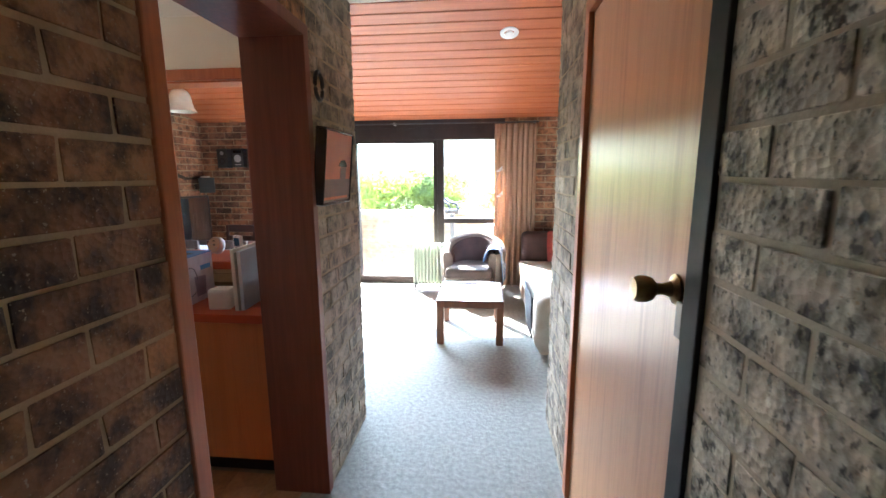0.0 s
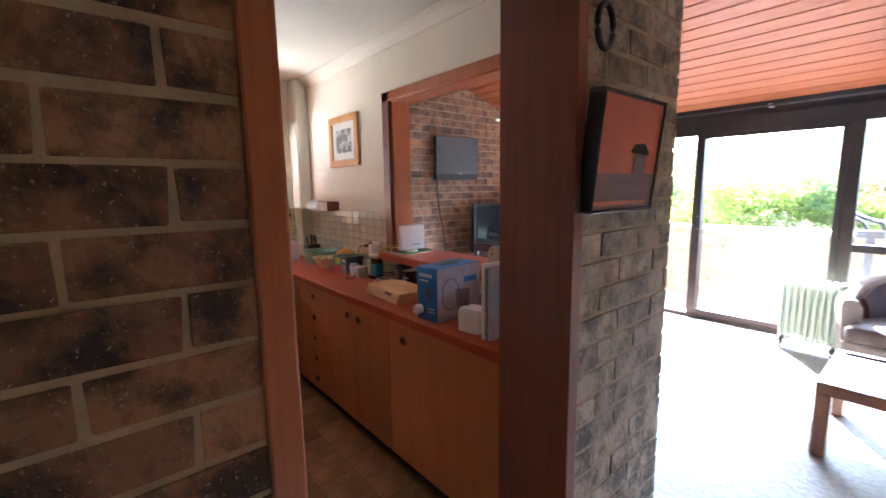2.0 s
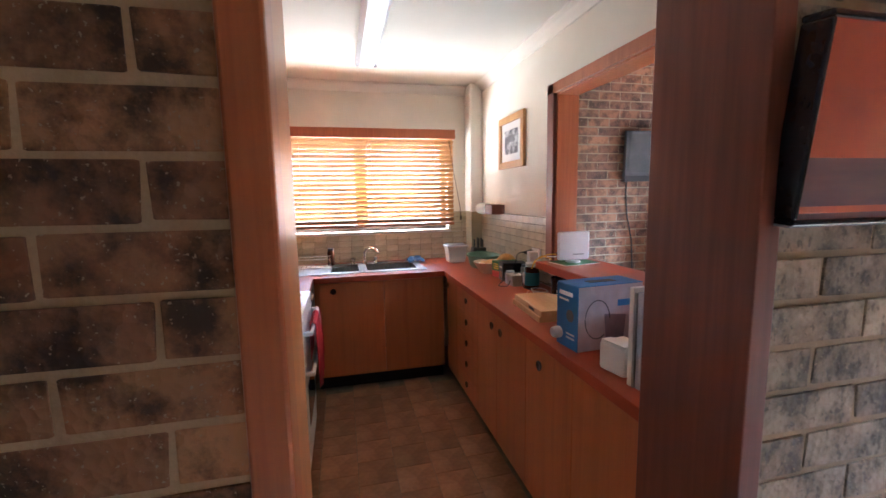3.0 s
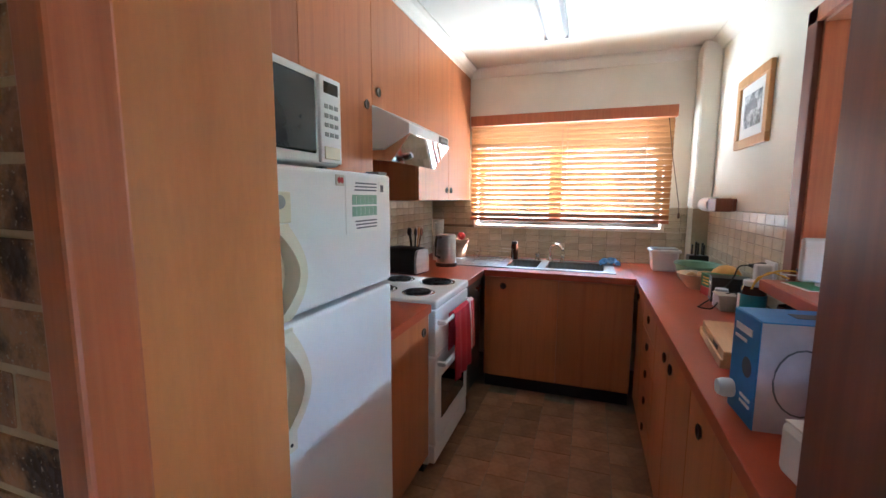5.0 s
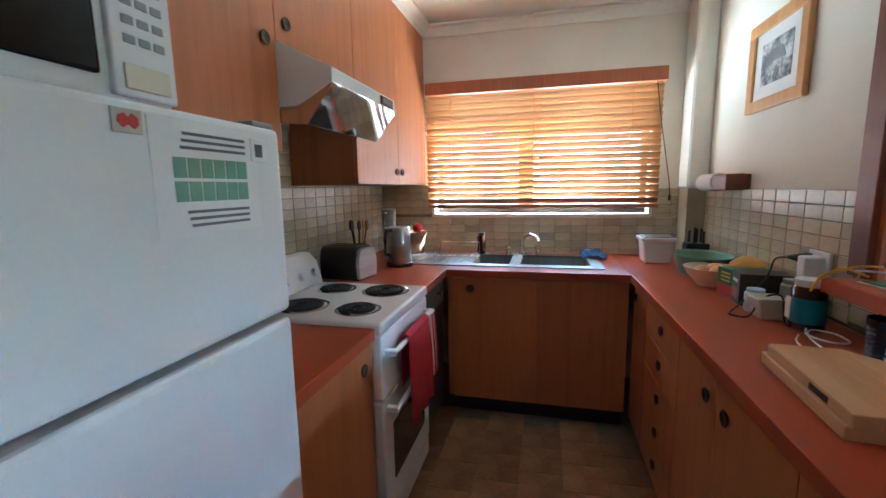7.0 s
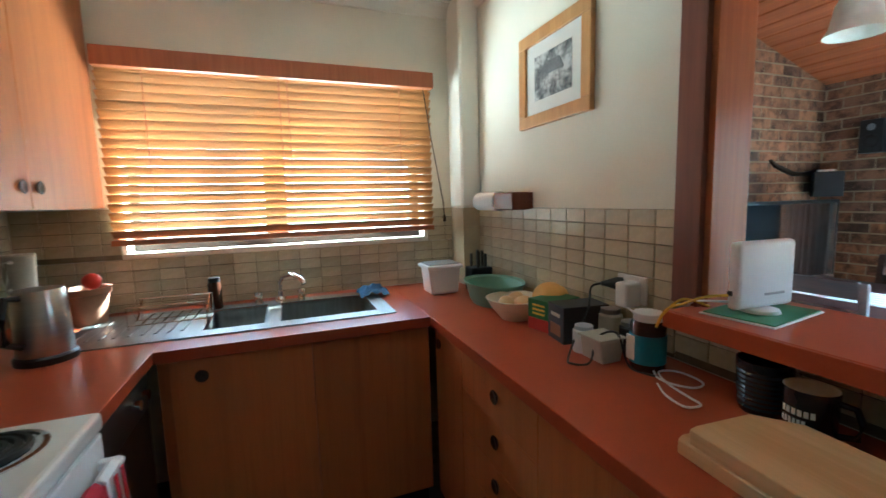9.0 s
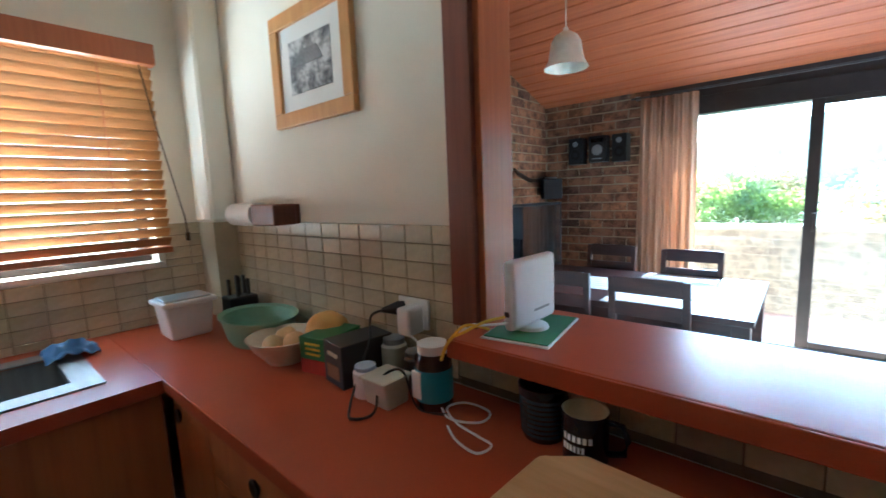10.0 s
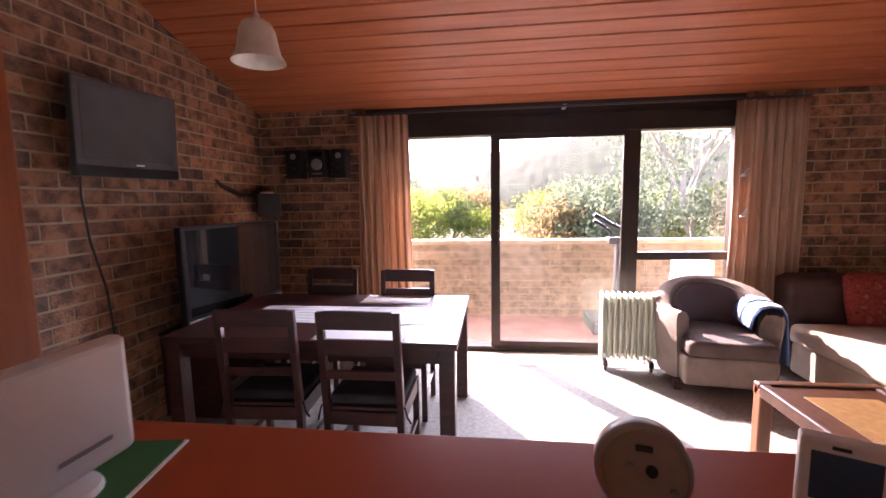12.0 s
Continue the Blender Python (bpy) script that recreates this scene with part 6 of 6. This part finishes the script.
boxpart("cabinet", M_BLACK, cd, (-0.09, 0.09, -0.11, 0, 0, 0.26), 0.006)
part("disc_window", spin(bmesh.new(), [(0, 0.001), (0.045, 0.001), (0.05, 0.004), (0.054, 0)], 28, pose(0, -0.11, 0.12, 90)), M_SILVER, cd, smooth=True)
boxpart("display", M_SCREEN, cd, (-0.06, 0.06, -0.1125, -0.1095, 0.195, 0.235), 0.001)
boxpart("button_bar", M_SILVER, cd, (-0.05, 0.05, -0.114, -0.1095, 0.03, 0.04), 0.001)
cs_ = thing("corner_speaker", -4.54, 7.40, 1.33, "black speaker on a bracket in the corner", "speaker", rz=35)
boxpart("cabinet", M_BLACK, cs_, (-0.1, 0.1, -0.08, 0.09, 0, 0.215), 0.008)
boxpart("bracket", M_BLACK, cs_, (-0.02, 0.02, 0.08, 0.155, 0.08, 0.13), 0.002)
boxpart("card", M_PAPER, cs_, (-0.07, 0.05, -0.02, 0.02, 0.215, 0.235), 0.002)
bo_ = thing("boomerang", LX0 + 0.012, 7.2, 1.60, "dark wooden boomerang fixed to the brick wall", "boomerang")
part("blade", prism(bmesh.new(), [(-0.36, 0.06), (-0.30, 0.03), (-0.05, -0.045), (0.1, -0.05), (0.3, -0.02), (0.34, -0.025), (0.32, -0.045), (0.1, -0.085), (-0.06, -0.085), (-0.3, -0.01), (-0.37, 0.045)], "x", 0.0, 0.02, 0.004), M_BRONZE, bo_)

# blanket over the armchair, cushions and throw on the sofa
bl = thing("throw_blanket", -0.40, 6.98, 0.60, "blue and white striped blanket over the armchair arm", "blanket", rz=-8)
def drape(mat, y0, y1, lift):
    bm = bmesh.new()
    path = [(-0.14, -0.12), (-0.125, -0.03), (-0.085, 0.035), (-0.02, 0.055), (0.05, 0.045), (0.085, -0.01), (0.10, -0.12), (0.11, -0.26), (0.115, -0.38)]
    n = 12
    g = [[bm.verts.new((x + lift * (1 if x > 0 else -1) * 0.5 + wave(i * 0.4 + z * 3, 0.012, 4), y0 + (y1 - y0) * i / n, z + lift + 0.10 * max(0.0, (y0 + (y1 - y0) * i / n)))) for i in range(n + 1)] for x, z in path]
    for a, b in zip(g, g[1:]):
        for i in range(n):
            bm.faces.new((a[i], a[i + 1], b[i + 1], b[i]))
    q = part("cloth", bm, mat, bl, smooth=True)
    q.modifiers.new("thick", "SOLIDIFY").thickness = 0.008


drape(M_BLUECLOTH, -0.17, 0.17, 0.0)
drape(M_PALECLOTH, -0.155, -0.05, 0.008)
drape(M_PALECLOTH, 0.03, 0.09, 0.008)
M_REDPAT = material("red_patterned_cloth", [(0.10, 0.012, 0.012), (0.30, 0.05, 0.035), (0.16, 0.02, 0.02), (0.36, 0.13, 0.08)], 0.9, scale=16, fine=120, bump=0.3)
for x, y, r in ((0.46, 7.13, 0), (0.95, 7.15, 6)):
    cu = thing("scatter_cushion", x, y, 0.44, "dark red patterned cushion on the sofa", "cushion", "sofa cushions", rz=r)
    bm = bmesh.new()
    bmesh.ops.create_grid(bm, x_segments=14, y_segments=14, size=0.2)
    top = bm.verts[:]
    for v in top:
        u, w_ = v.co.x / 0.2, v.co.y / 0.2
        puff = 0.07 * max(0, (1 - u ** 4) * (1 - w_ ** 4)) ** 0.6
        v.co = Vector((v.co.x * (1 - 0.05 * w_ * w_), -puff + v.co.y * 0.25, 0.2 + v.co.y))
    geo = bmesh.ops.duplicate(bm, geom=bm.faces[:])["geom"]
    for v in [g for g in geo if isinstance(g, bmesh.types.BMVert)]:
        base = (v.co.z - 0.2) * 0.25
        v.co.y = base + (base - v.co.y)
    bmesh.ops.remove_doubles(bm, verts=bm.verts, dist=0.002)
    part("cover", bm, M_REDPAT, cu, smooth=True)
tw = thing("sofa_throw", -0.115, 5.52, 0.06, "black throw hanging over the sofa front", "throw")
bm = bmesh.new()
g = [[bm.verts.new((-0.012 + wave(i + z * 9, 0.012, 2), -0.24 + 0.48 * i / 10 * (0.75 + z), z * 0.42)) for i in range(11)] for z in (0.12, 0.4, 0.7, 1.0)]
for a, b in zip(g, g[1:]):
    for i in range(10):
        bm.faces.new((a[i], a[i + 1], b[i + 1], b[i]))
part("cloth", bm, M_CUSHION, tw, smooth=True).modifiers.new("thick", "SOLIDIFY").thickness = 0.006

# birds pinned to the curtain
for x, z in ((-0.36, 1.62), (-0.35, 1.29)):
    bd = thing("bird_ornament", x, 7.40, z, "small white bird ornament pinned to the curtain", "ornament", "curtain birds", rz=20)
    part("body", spin(bmesh.new(), [(0, -0.05), (0.012, -0.03), (0.016, 0.0), (0.010, 0.03), (0.004, 0.05), (0, 0.06)], 12, pose(0, 0, 0, 0, 70)), M_WHITEPL, bd, smooth=True)
    part("wing", prism(bmesh.new(), [(-0.02, 0.0), (0.02, 0.0), (0.045, 0.05), (0.03, 0.055)], "y", -0.004, 0.004), M_WHITEPL, bd)

# reed mat on the coffee table
rm = thing("reed_mat", -0.68, 5.66, 0.418, "woven reed mat on the coffee table", "place mat")
for k in range(30):
    boxpart("reed", M_PINE, rm, (-0.17, 0.17, -0.21 + k * 0.014, -0.199 + k * 0.014, 0, 0.005), 0.001, seg=1)

# tiled strip inside the glass doors
structure("floor_threshold", B(-3.5, -0.35, 7.22, 7.5, 0.0, 0.006), M_THRESH, "pale pinkish threshold strip inside the doors", "floor")

# ---- balcony things ----
tm = thing("exercise_machine", -1.10, 8.40, -0.03, "grey exercise machine with console on the balcony", "exercise machine")
boxpart("deck", M_TVGREY, tm, (-0.25, 0.25, -0.2, 0.35, 0, 0.14), 0.02)
part("mast", prism(bmesh.new(), [(-0.03, 0.12), (0.05, 0.12), (0.0, 1.0), (-0.09, 1.0)], "x", -0.0, 0.07, 0.008), M_TVGREY, tm)
co = part("console", prism(bmesh.new(), [(-0.08, 0.98), (0.04, 1.0), (0.06, 1.05), (-0.12, 1.06)], "x", -0.08, 0.14, 0.01), M_TVGREY, tm)
part("handlebar", tube(bmesh.new(), [(0.14, -0.05, 1.04), (0.10, -0.08, 1.14), (-0.02, -0.1, 1.18), (-0.16, -0.12, 1.26), (-0.25, -0.13, 1.31)], 0.02, 8), M_BLACK, tm, smooth=True)
part("handlebar", tube(bmesh.new(), [(0.0, 0.05, 1.04), (-0.04, 0.04, 1.13), (-0.12, 0.02, 1.18), (-0.22, 0.02, 1.24)], 0.018, 8), M_BLACK, tm, smooth=True)
sl = thing("plastic_stool", -0.37, 8.22, -0.03, "white plastic stool on the balcony", "stool")
boxpart("seat", M_WHITEPL, sl, (-0.15, 0.15, -0.15, 0.15, 0.79, 0.83), 0.012)
for sx in (-1, 1):
    for sy in (-1, 1):
        part("leg", tube(bmesh.new(), [(sx * 0.12, sy * 0.12, 0.8), (sx * 0.2, sy * 0.2, 0.0)], 0.022, 8), M_WHITEPL, sl)
for sy in (-1, 1):
    boxpart("side_panel", M_WHITEPL, sl, (-0.15, 0.15, sy * 0.14 - 0.006, sy * 0.14 + 0.006, 0.55, 0.80), 0.003)


# ---- outside ----
M_GROUND = material("dry_grass", [(0.07, 0.075, 0.03), (0.15, 0.14, 0.06)], 1.0, scale=0.3, fine=5, bump=0.3)
M_BALC = material("balcony_paver", [(0.21, 0.105, 0.07), (0.29, 0.155, 0.108)], 0.7, scale=5, fine=60, bump=0.2)
M_HILL = material("wooded_hill", [(0.012, 0.022, 0.012), (0.05, 0.072, 0.034)], 1.0, scale=0.1, fine=0.45, bump=0.0)
structure("ground", B(-3000, 3000, -3000, 3000, -3.6, -3.5), M_GROUND, "dry grassy ground below the balcony", "ground")
structure("balcony_floor", B(-5.2, 2.6, 7.76, 9.1, -0.25, -0.03), M_BALC, "red-brown paved balcony floor", "balcony")
M_MORTAR_PARAPET = material("parapet_mortar", [(0.24, 0.18, 0.115), (0.32, 0.245, 0.165)], 0.95, scale=12, fine=160, bump=0.6)
core("wall_parapet", (-5.2, 2.6, 8.92, 9.12, -0.25, 0.90), "pale brown brick balcony parapet", M_MORTAR_PARAPET)
structure("parapet_cap", B(-5.2, 2.6, 8.90, 9.14, 0.90, 0.945), M_MORTAR, "pale rendered parapet capping", "wall")
structure("slab_edge", B(-5.2, 2.6, 1.4, 9.1, -3.5, -0.25), M_MORTAR, "solid base under the house", "wall")

bm = bmesh.new()
N = 320
prev = None
for i in range(N + 1):
    a = radians(-60 + 150 * i / N)   # bearing from north, west is negative
    deg = math.degrees(a)
    h = 62 * math.exp(-((deg - 14) / 26) ** 2) + 26 * math.exp(-((deg + 32) / 25) ** 2) + 4 * noise.noise(Vector((i * 0.075, 1, 2)))
    h = max(h, 12)
    row = []
    for k in range(29):
        f = 0.55 + 0.025 * k
        rise = min(1.0, (f - 0.55) / 0.45) ** 0.8 if f <= 1.0 else 1.0 - (f - 1.0) * 3.0
        canopy = 1.5 * noise.noise(Vector((i * 0.8, f * 34, 5))) + 0.8 * noise.noise(Vector((i * 1.9, f * 80, 8)))
        row.append(bm.verts.new((420 * f * math.sin(a), 420 * f * math.cos(a), -3.5 + h * max(rise, 0.0) + (canopy if k else -1))))
    if prev:
        for k in range(28):
            bm.faces.new((prev[k], row[k], row[k + 1], prev[k + 1]))
    prev = row
structure("backdrop_hill", bm, M_HILL, "long wooded hill beyond the valley", "hill", True)


def leaf_material(name, c0, c1):
    m = material(name, [c0, c1], 0.7, scale=1.5, fine=9, bump=0.0)
    t, n = m.node_tree, m.node_tree.nodes
    tl, mx = n.new("ShaderNodeBsdfTranslucent"), n.new("ShaderNodeMixShader")
    src = n["Principled BSDF"].inputs["Base Color"].links[0].from_socket
    t.links.new(src, tl.inputs["Color"])
    mx.inputs[0].default_value = 0.55
    t.links.new(n["Principled BSDF"].outputs[0], mx.inputs[1])
    t.links.new(tl.outputs[0], mx.inputs[2])
    t.links.new(mx.outputs[0], n["Material Output"].inputs["Surface"])
    return m


LEAVES = [leaf_material("leaf_yellow_green", (0.20, 0.26, 0.05), (0.36, 0.40, 0.09)), leaf_material("leaf_olive", (0.13, 0.18, 0.06), (0.22, 0.27, 0.10)),
          leaf_material("leaf_russet", (0.24, 0.18, 0.08), (0.34, 0.26, 0.13)), leaf_material("leaf_grey_green", (0.13, 0.17, 0.11), (0.22, 0.27, 0.17))]
M_BARK = material("pale_bark", [(0.30, 0.26, 0.22), (0.48, 0.44, 0.38)], 0.9, scale=3, fine=20, bump=0.3)
rng = random.Random(7)


def tree(x, y, base, height, spread, leaf, label, n_clump=60, bare=0.0):
    """Tapered trunk with forking limbs and a ragged crown of leaf clumps."""
    t = thing("tree", x, y, base, label, "tree", "trees beyond the balcony")
    bm = bmesh.new()
    tips = []

    def limb(p, d, length, r, depth):
        pts = [p]
        for k in range(4):
            d = (d + Vector((rng.uniform(-.25, .25), rng.uniform(-.25, .25), rng.uniform(-.05, .2)))).normalized()
            pts.append(pts[-1] + d * length / 4)
        rings = []
        for i, q in enumerate(pts):
            rr = r * (1 - 0.55 * i / 4)
            o = d.to_track_quat("Z", "Y")
            rings.append([bm.verts.new(q + o @ Vector((rr * math.cos(k * 1.2566), rr * math.sin(k * 1.2566), 0))) for k in range(5)])
        for a, b in zip(rings, rings[1:]):
            for k in range(5):
                bm.faces.new((a[k], a[(k + 1) % 5], b[(k + 1) % 5], b[k]))
        tips.append(pts[-1])
        tips.append(pts[2])
        if depth:
            for _ in range(3):
                limb(pts[rng.choice((2, 3, 4))], (d + Vector((rng.uniform(-1, 1), rng.uniform(-1, 1), rng.uniform(-.1, .6)))).normalized(), length * 0.6, r * 0.45, depth - 1)

    limb(Vector((0, 0, 0)), Vector((0.05, 0, 1)), height * 0.55, height * 0.022, 3)
    part("trunk", bm, M_BARK, t)
    vs, fs = [], []
    for _ in range(int(n_clump)):
        c = Vector(rng.choice(tips)) + Vector((rng.gauss(0, spread * 0.16), rng.gauss(0, spread * 0.16), rng.gauss(0, height * 0.05)))
        cr = spread * rng.uniform(0.07, 0.17)
        for _ in range(int(34 * (1 - bare))):
            o = Vector((rng.gauss(0, 1), rng.gauss(0, 1), rng.gauss(0, 0.7))).normalized() * cr * rng.uniform(0.4, 1.1)
            q = Euler((rng.uniform(0, 6.3), rng.uniform(0, 6.3), rng.uniform(0, 6.3))).to_matrix()
            s = rng.uniform(0.05, 0.11) * (0.5 + spread * 0.13)
            k = len(vs)
            for u, v in ((-1, 0), (0, -0.55), (1, 0), (0, 0.55)):
                vs.append(c + o + q @ Vector((u * s, v * s, 0)))
            fs.append((k, k + 1, k + 2, k + 3))
    me = bpy.data.meshes.new("crown")
    me.from_pydata([tuple(v) for v in vs], [], fs)
    me.materials.append(leaf)
    cr_ob = new("crown", me)
    cr_ob.parent = t
    return t


for i in range(42):
    b = radians(rng.uniform(-48, 40))
    dist = rng.uniform(16, 34)
    hgt = 3.5 + 0.8 + dist * rng.uniform(0.01, 0.062)
    k = rng.choice((0, 0, 1, 1, 2, 3))
    names = ("bushy yellow-green tree below the balcony", "olive green tree below the balcony", "russet autumn tree below the balcony", "grey-green gum tree below the balcony")
    tree(-2.0 + dist * math.sin(b), 8 + dist * math.cos(b), -3.5, hgt, hgt * 0.9, LEAVES[k], names[k], 170)
for bx_, dist, hgt, bare in ((21, 21, 10.5, 0.35), (25, 26, 12.5, 0.3), (30, 18, 11.0, 0.45), (37, 22, 12.5, 0.3)):
    b = radians(bx_)
    tree(-2.0 + dist * math.sin(b), 8 + dist * math.cos(b), -3.5, hgt, hgt * 0.55, LEAVES[3], "tall pale-trunked gum tree beside the balcony", 90, bare)


# ---- bricks, tiles, pieces ----
BW, BH, JT, PROUD = 0.237, 0.078, 0.012, 0.0035


def brick_mesh(seed, mat):
    bm = bx(bmesh.new(), -0.5, 0.5, -0.5, 0.5, -0.5, 0.5)
    r = random.Random(seed)
    for v in bm.verts:
        v.co.x += r.uniform(-0.016, 0.016)
        v.co.z += r.uniform(-0.045, 0.045)
    me = bpy.data.meshes.new("brick")
    bmesh.ops.bevel(bm, geom=bm.edges[:], offset=0.02, segments=1, affect="EDGES")
    bmesh.ops.recalc_face_normals(bm, faces=bm.faces)
    bm.to_mesh(me)
    bm.free()
    me.materials.append(mat)
    return me


BRICKS = [brick_mesh(k, M_BRICK) for k in range(5)]
TAN_BRICKS = [brick_mesh(k, M_BRICK_TAN) for k in range(5)]
STUB_BRICKS = [brick_mesh(k, M_BRICK_STUB) for k in range(5)]
GREY_BRICKS = [brick_mesh(k, M_BRICK_GREY) for k in range(5)]
PALE_BRICKS = [brick_mesh(k, M_BRICK_PALE) for k in range(5)]
brng = random.Random(11)


def lay(wall, axis, face, sign, a0, a1, z0, z1, near=None, top=None, offset=0.0, kind="brown"):
    """Bricks in half bond on one wall face. axis: the way the wall runs; face: its plane; near: the stretch laid as single pieces."""
    placed, rest = 0, []
    parent = WALLS[wall]
    depth = 0.03
    pitch = BW + JT
    row, z = 0, z0 - 0.064
    while z < z1 - 0.02:
        h = min(BH, z1 - z)
        a = a0 - (offset + (pitch / 2 if row % 2 else 0.0)) % pitch
        while a < a1:
            s, e = max(a, a0), min(a + BW, a1)
            a += BW + JT
            if e - s < 0.03:
                continue
            c = (s + e) / 2
            if top and z + h > top(c if axis == "y" else face):
                continue
            pr = PROUD + brng.uniform(-0.002, 0.002)
            n = face + sign * (pr - depth / 2)
            loc = (n, c, z + h / 2) if axis == "y" else (c, n, z + h / 2)
            size = (e - s, depth, h)
            if placed < 300 and (near is None or near[0] <= c <= near[1]):
                ob = new("brick", {"brown": BRICKS, "tan": TAN_BRICKS, "stub": STUB_BRICKS, "grey": GREY_BRICKS, "pale": PALE_BRICKS}[kind][brng.randrange(5)])
                ob.matrix_basis = Matrix.LocRotScale(loc, Euler((0, 0, radians(90) if axis == "y" else 0)), size)
                ob.parent = parent
                placed += 1
            else:
                rest.append((loc, size))
        z += BH + JT
        row += 1
    if rest:
        vs, fs = [], []
        for (x, y, z), (l, d, h) in rest:
            hx, hy = (d / 2, l / 2) if axis == "y" else (l / 2, d / 2)
            k = len(vs)
            j = [brng.uniform(-0.002, 0.002) for _ in range(8)]
            for i, (sx, sy, sz) in enumerate(((-1, -1, -1), (1, -1, -1), (1, 1, -1), (-1, 1, -1), (-1, -1, 1), (1, -1, 1), (1, 1, 1), (-1, 1, 1))):
                vs.append((x + sx * hx, y + sy * hy, z + sz * h / 2 + j[i]))
            fs += [(k, k + 3, k + 2, k + 1), (k + 4, k + 5, k + 6, k + 7), (k, k + 1, k + 5, k + 4), (k + 1, k + 2, k + 6, k + 5), (k + 2, k + 3, k + 7, k + 6), (k + 3, k, k + 4, k + 7)]
        me = bpy.data.meshes.new("bricks_rest")
        me.from_pydata(vs, [], fs)
        me.materials.append({"brown": M_BRICK_ALL, "tan": M_BRICK_TAN_ALL, "stub": M_BRICK_STUB_ALL, "grey": M_BRICK_GREY_ALL, "pale": M_BRICK_PALE_ALL}[kind])
        ob = new("bricks_rest", me)
        ob.parent = parent
        tagged(ob, "further bricks of the same wall", kind="stuff")


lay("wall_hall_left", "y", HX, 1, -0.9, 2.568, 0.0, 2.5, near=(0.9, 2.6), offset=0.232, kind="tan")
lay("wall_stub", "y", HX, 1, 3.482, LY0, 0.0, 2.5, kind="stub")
lay("wall_stub", "x", LY0, 1, HX - WT + 0.02, HX + 0.004, 0.0, 2.9, offset=0.05, kind="stub")
lay("wall_over_doorway", "y", HX, 1, 2.568, 3.48, 2.25, 2.5, kind="tan")
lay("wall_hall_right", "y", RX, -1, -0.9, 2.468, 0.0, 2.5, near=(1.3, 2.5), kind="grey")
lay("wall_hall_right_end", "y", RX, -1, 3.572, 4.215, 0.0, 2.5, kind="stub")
lay("wall_hall_right_end", "x", 4.215, 1, RX - 0.004, RX + 0.25, 0.0, 2.5, kind="stub")
lay("wall_living_left", "y", LX0, 1, LY0, LY1, 0.0, 3.6, near=(5.0, 7.56), top=None)
lay("wall_living_back_left", "x", LY1, -1, LX0, -3.62, 0.0, 2.5, offset=0.1)
lay("wall_living_back_right", "x", LY1, -1, -0.29, LX1, 0.0, 2.5, near=(-0.3, 1.2), offset=0.06)
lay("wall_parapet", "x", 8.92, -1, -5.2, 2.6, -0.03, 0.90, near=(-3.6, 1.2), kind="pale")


def tile_mesh(w, d, h, mat, bevel):
    bm = bx(bmesh.new(), -w / 2, w / 2, -d / 2, d / 2, -h / 2, h / 2, bevel, 1)
    me = bpy.data.meshes.new("tile")
    bm.to_mesh(me)
    bm.free()
    me.materials.append(mat)
    return me


# wall tiles, on a grout bed
TW, TH, TJ = 0.105, 0.051, 0.003
WT_MESH = tile_mesh(TW, 0.006, TH, M_TILE, 0.0018)


def tiling(name, axis, face, sign, a0, a1, z0, z1, label):
    bed = (face, face + sign * 0.004) if sign > 0 else (face + sign * 0.004, face)
    b = structure(name, B(*( (a0, a1, *bed, z0, z1) if axis == "x" else (*bed, a0, a1, z0, z1))), M_GROUT, label, "wall tiles")
    z, count = z1 - TH / 2 - 0.001, 0
    while z > z0:
        a = a0 + TW / 2
        while a < a1:
            lo, hi = max(a - TW / 2, a0), min(a + TW / 2, a1)
            zl = max(z - TH / 2, z0)
            if hi - lo > 0.01 and z + TH / 2 - zl > 0.008:
                ob = new("tile", WT_MESH)
                c = (lo + hi) / 2
                n = face + sign * 0.0055
                zc = (zl + z + TH / 2) / 2
                ob.matrix_basis = Matrix.LocRotScale((c, n, zc) if axis == "x" else (n, c, zc), Euler((0, 0, 0 if axis == "x" else radians(90))), ((hi - lo) / TW, 1, (z + TH / 2 - zl) / TH))
                ob.parent = b
                count += 1
            a += TW + TJ
        z -= TH + TJ
    return b


tiling("tiles_bar_wall", "x", KY1, -1, KX + 0.01, PX0 - 0.09, 0.902, 1.345, "sage-beige glazed wall tiles behind the worktop")
tiling("tiles_under_bar", "x", KY1, -1, PX0 - 0.086, HX - WT - 0.01, 0.902, 1.033, "sage-beige glazed wall tiles under the bar top")
tiling("tiles_window_wall", "y", KX, 1, KY0 + 0.01, KY1 - 0.01, 0.902, 1.15, "sage-beige glazed wall tiles under the window")
tiling("tiles_window_left", "y", KX, 1, KY0 + 0.01, WY0 - 0.025, 1.152, 1.39, "sage-beige glazed wall tiles beside the window")
tiling("tiles_window_right", "y", KX, 1, WY1 + 0.025, KY1 - 0.01, 1.152, 1.345, "sage-beige glazed wall tiles in the corner")
tiling("tiles_cooker_wall", "x", KY0, 1, KX + 0.01, -2.33, 0.902, 1.60, "sage-beige glazed wall tiles behind the cooker")

# kitchen floor: staggered vinyl squares
FT = 0.203
FT_MESH = tile_mesh(FT - 0.0025, FT - 0.0025, 0.004, M_FLOORTILE, 0.0008)
i = 0
y = 1.82
while y < 4.0:
    x = -4.6 + (0.5 * FT if i % 2 else 0.0)
    while x < -1.40:
        if y < 3.62 and -3.95 < x:
            ob = new("tile", FT_MESH)
            ob.location = (x, y, -0.002)
            ob.parent = kfloor
        x += FT
    y += FT
    i += 1
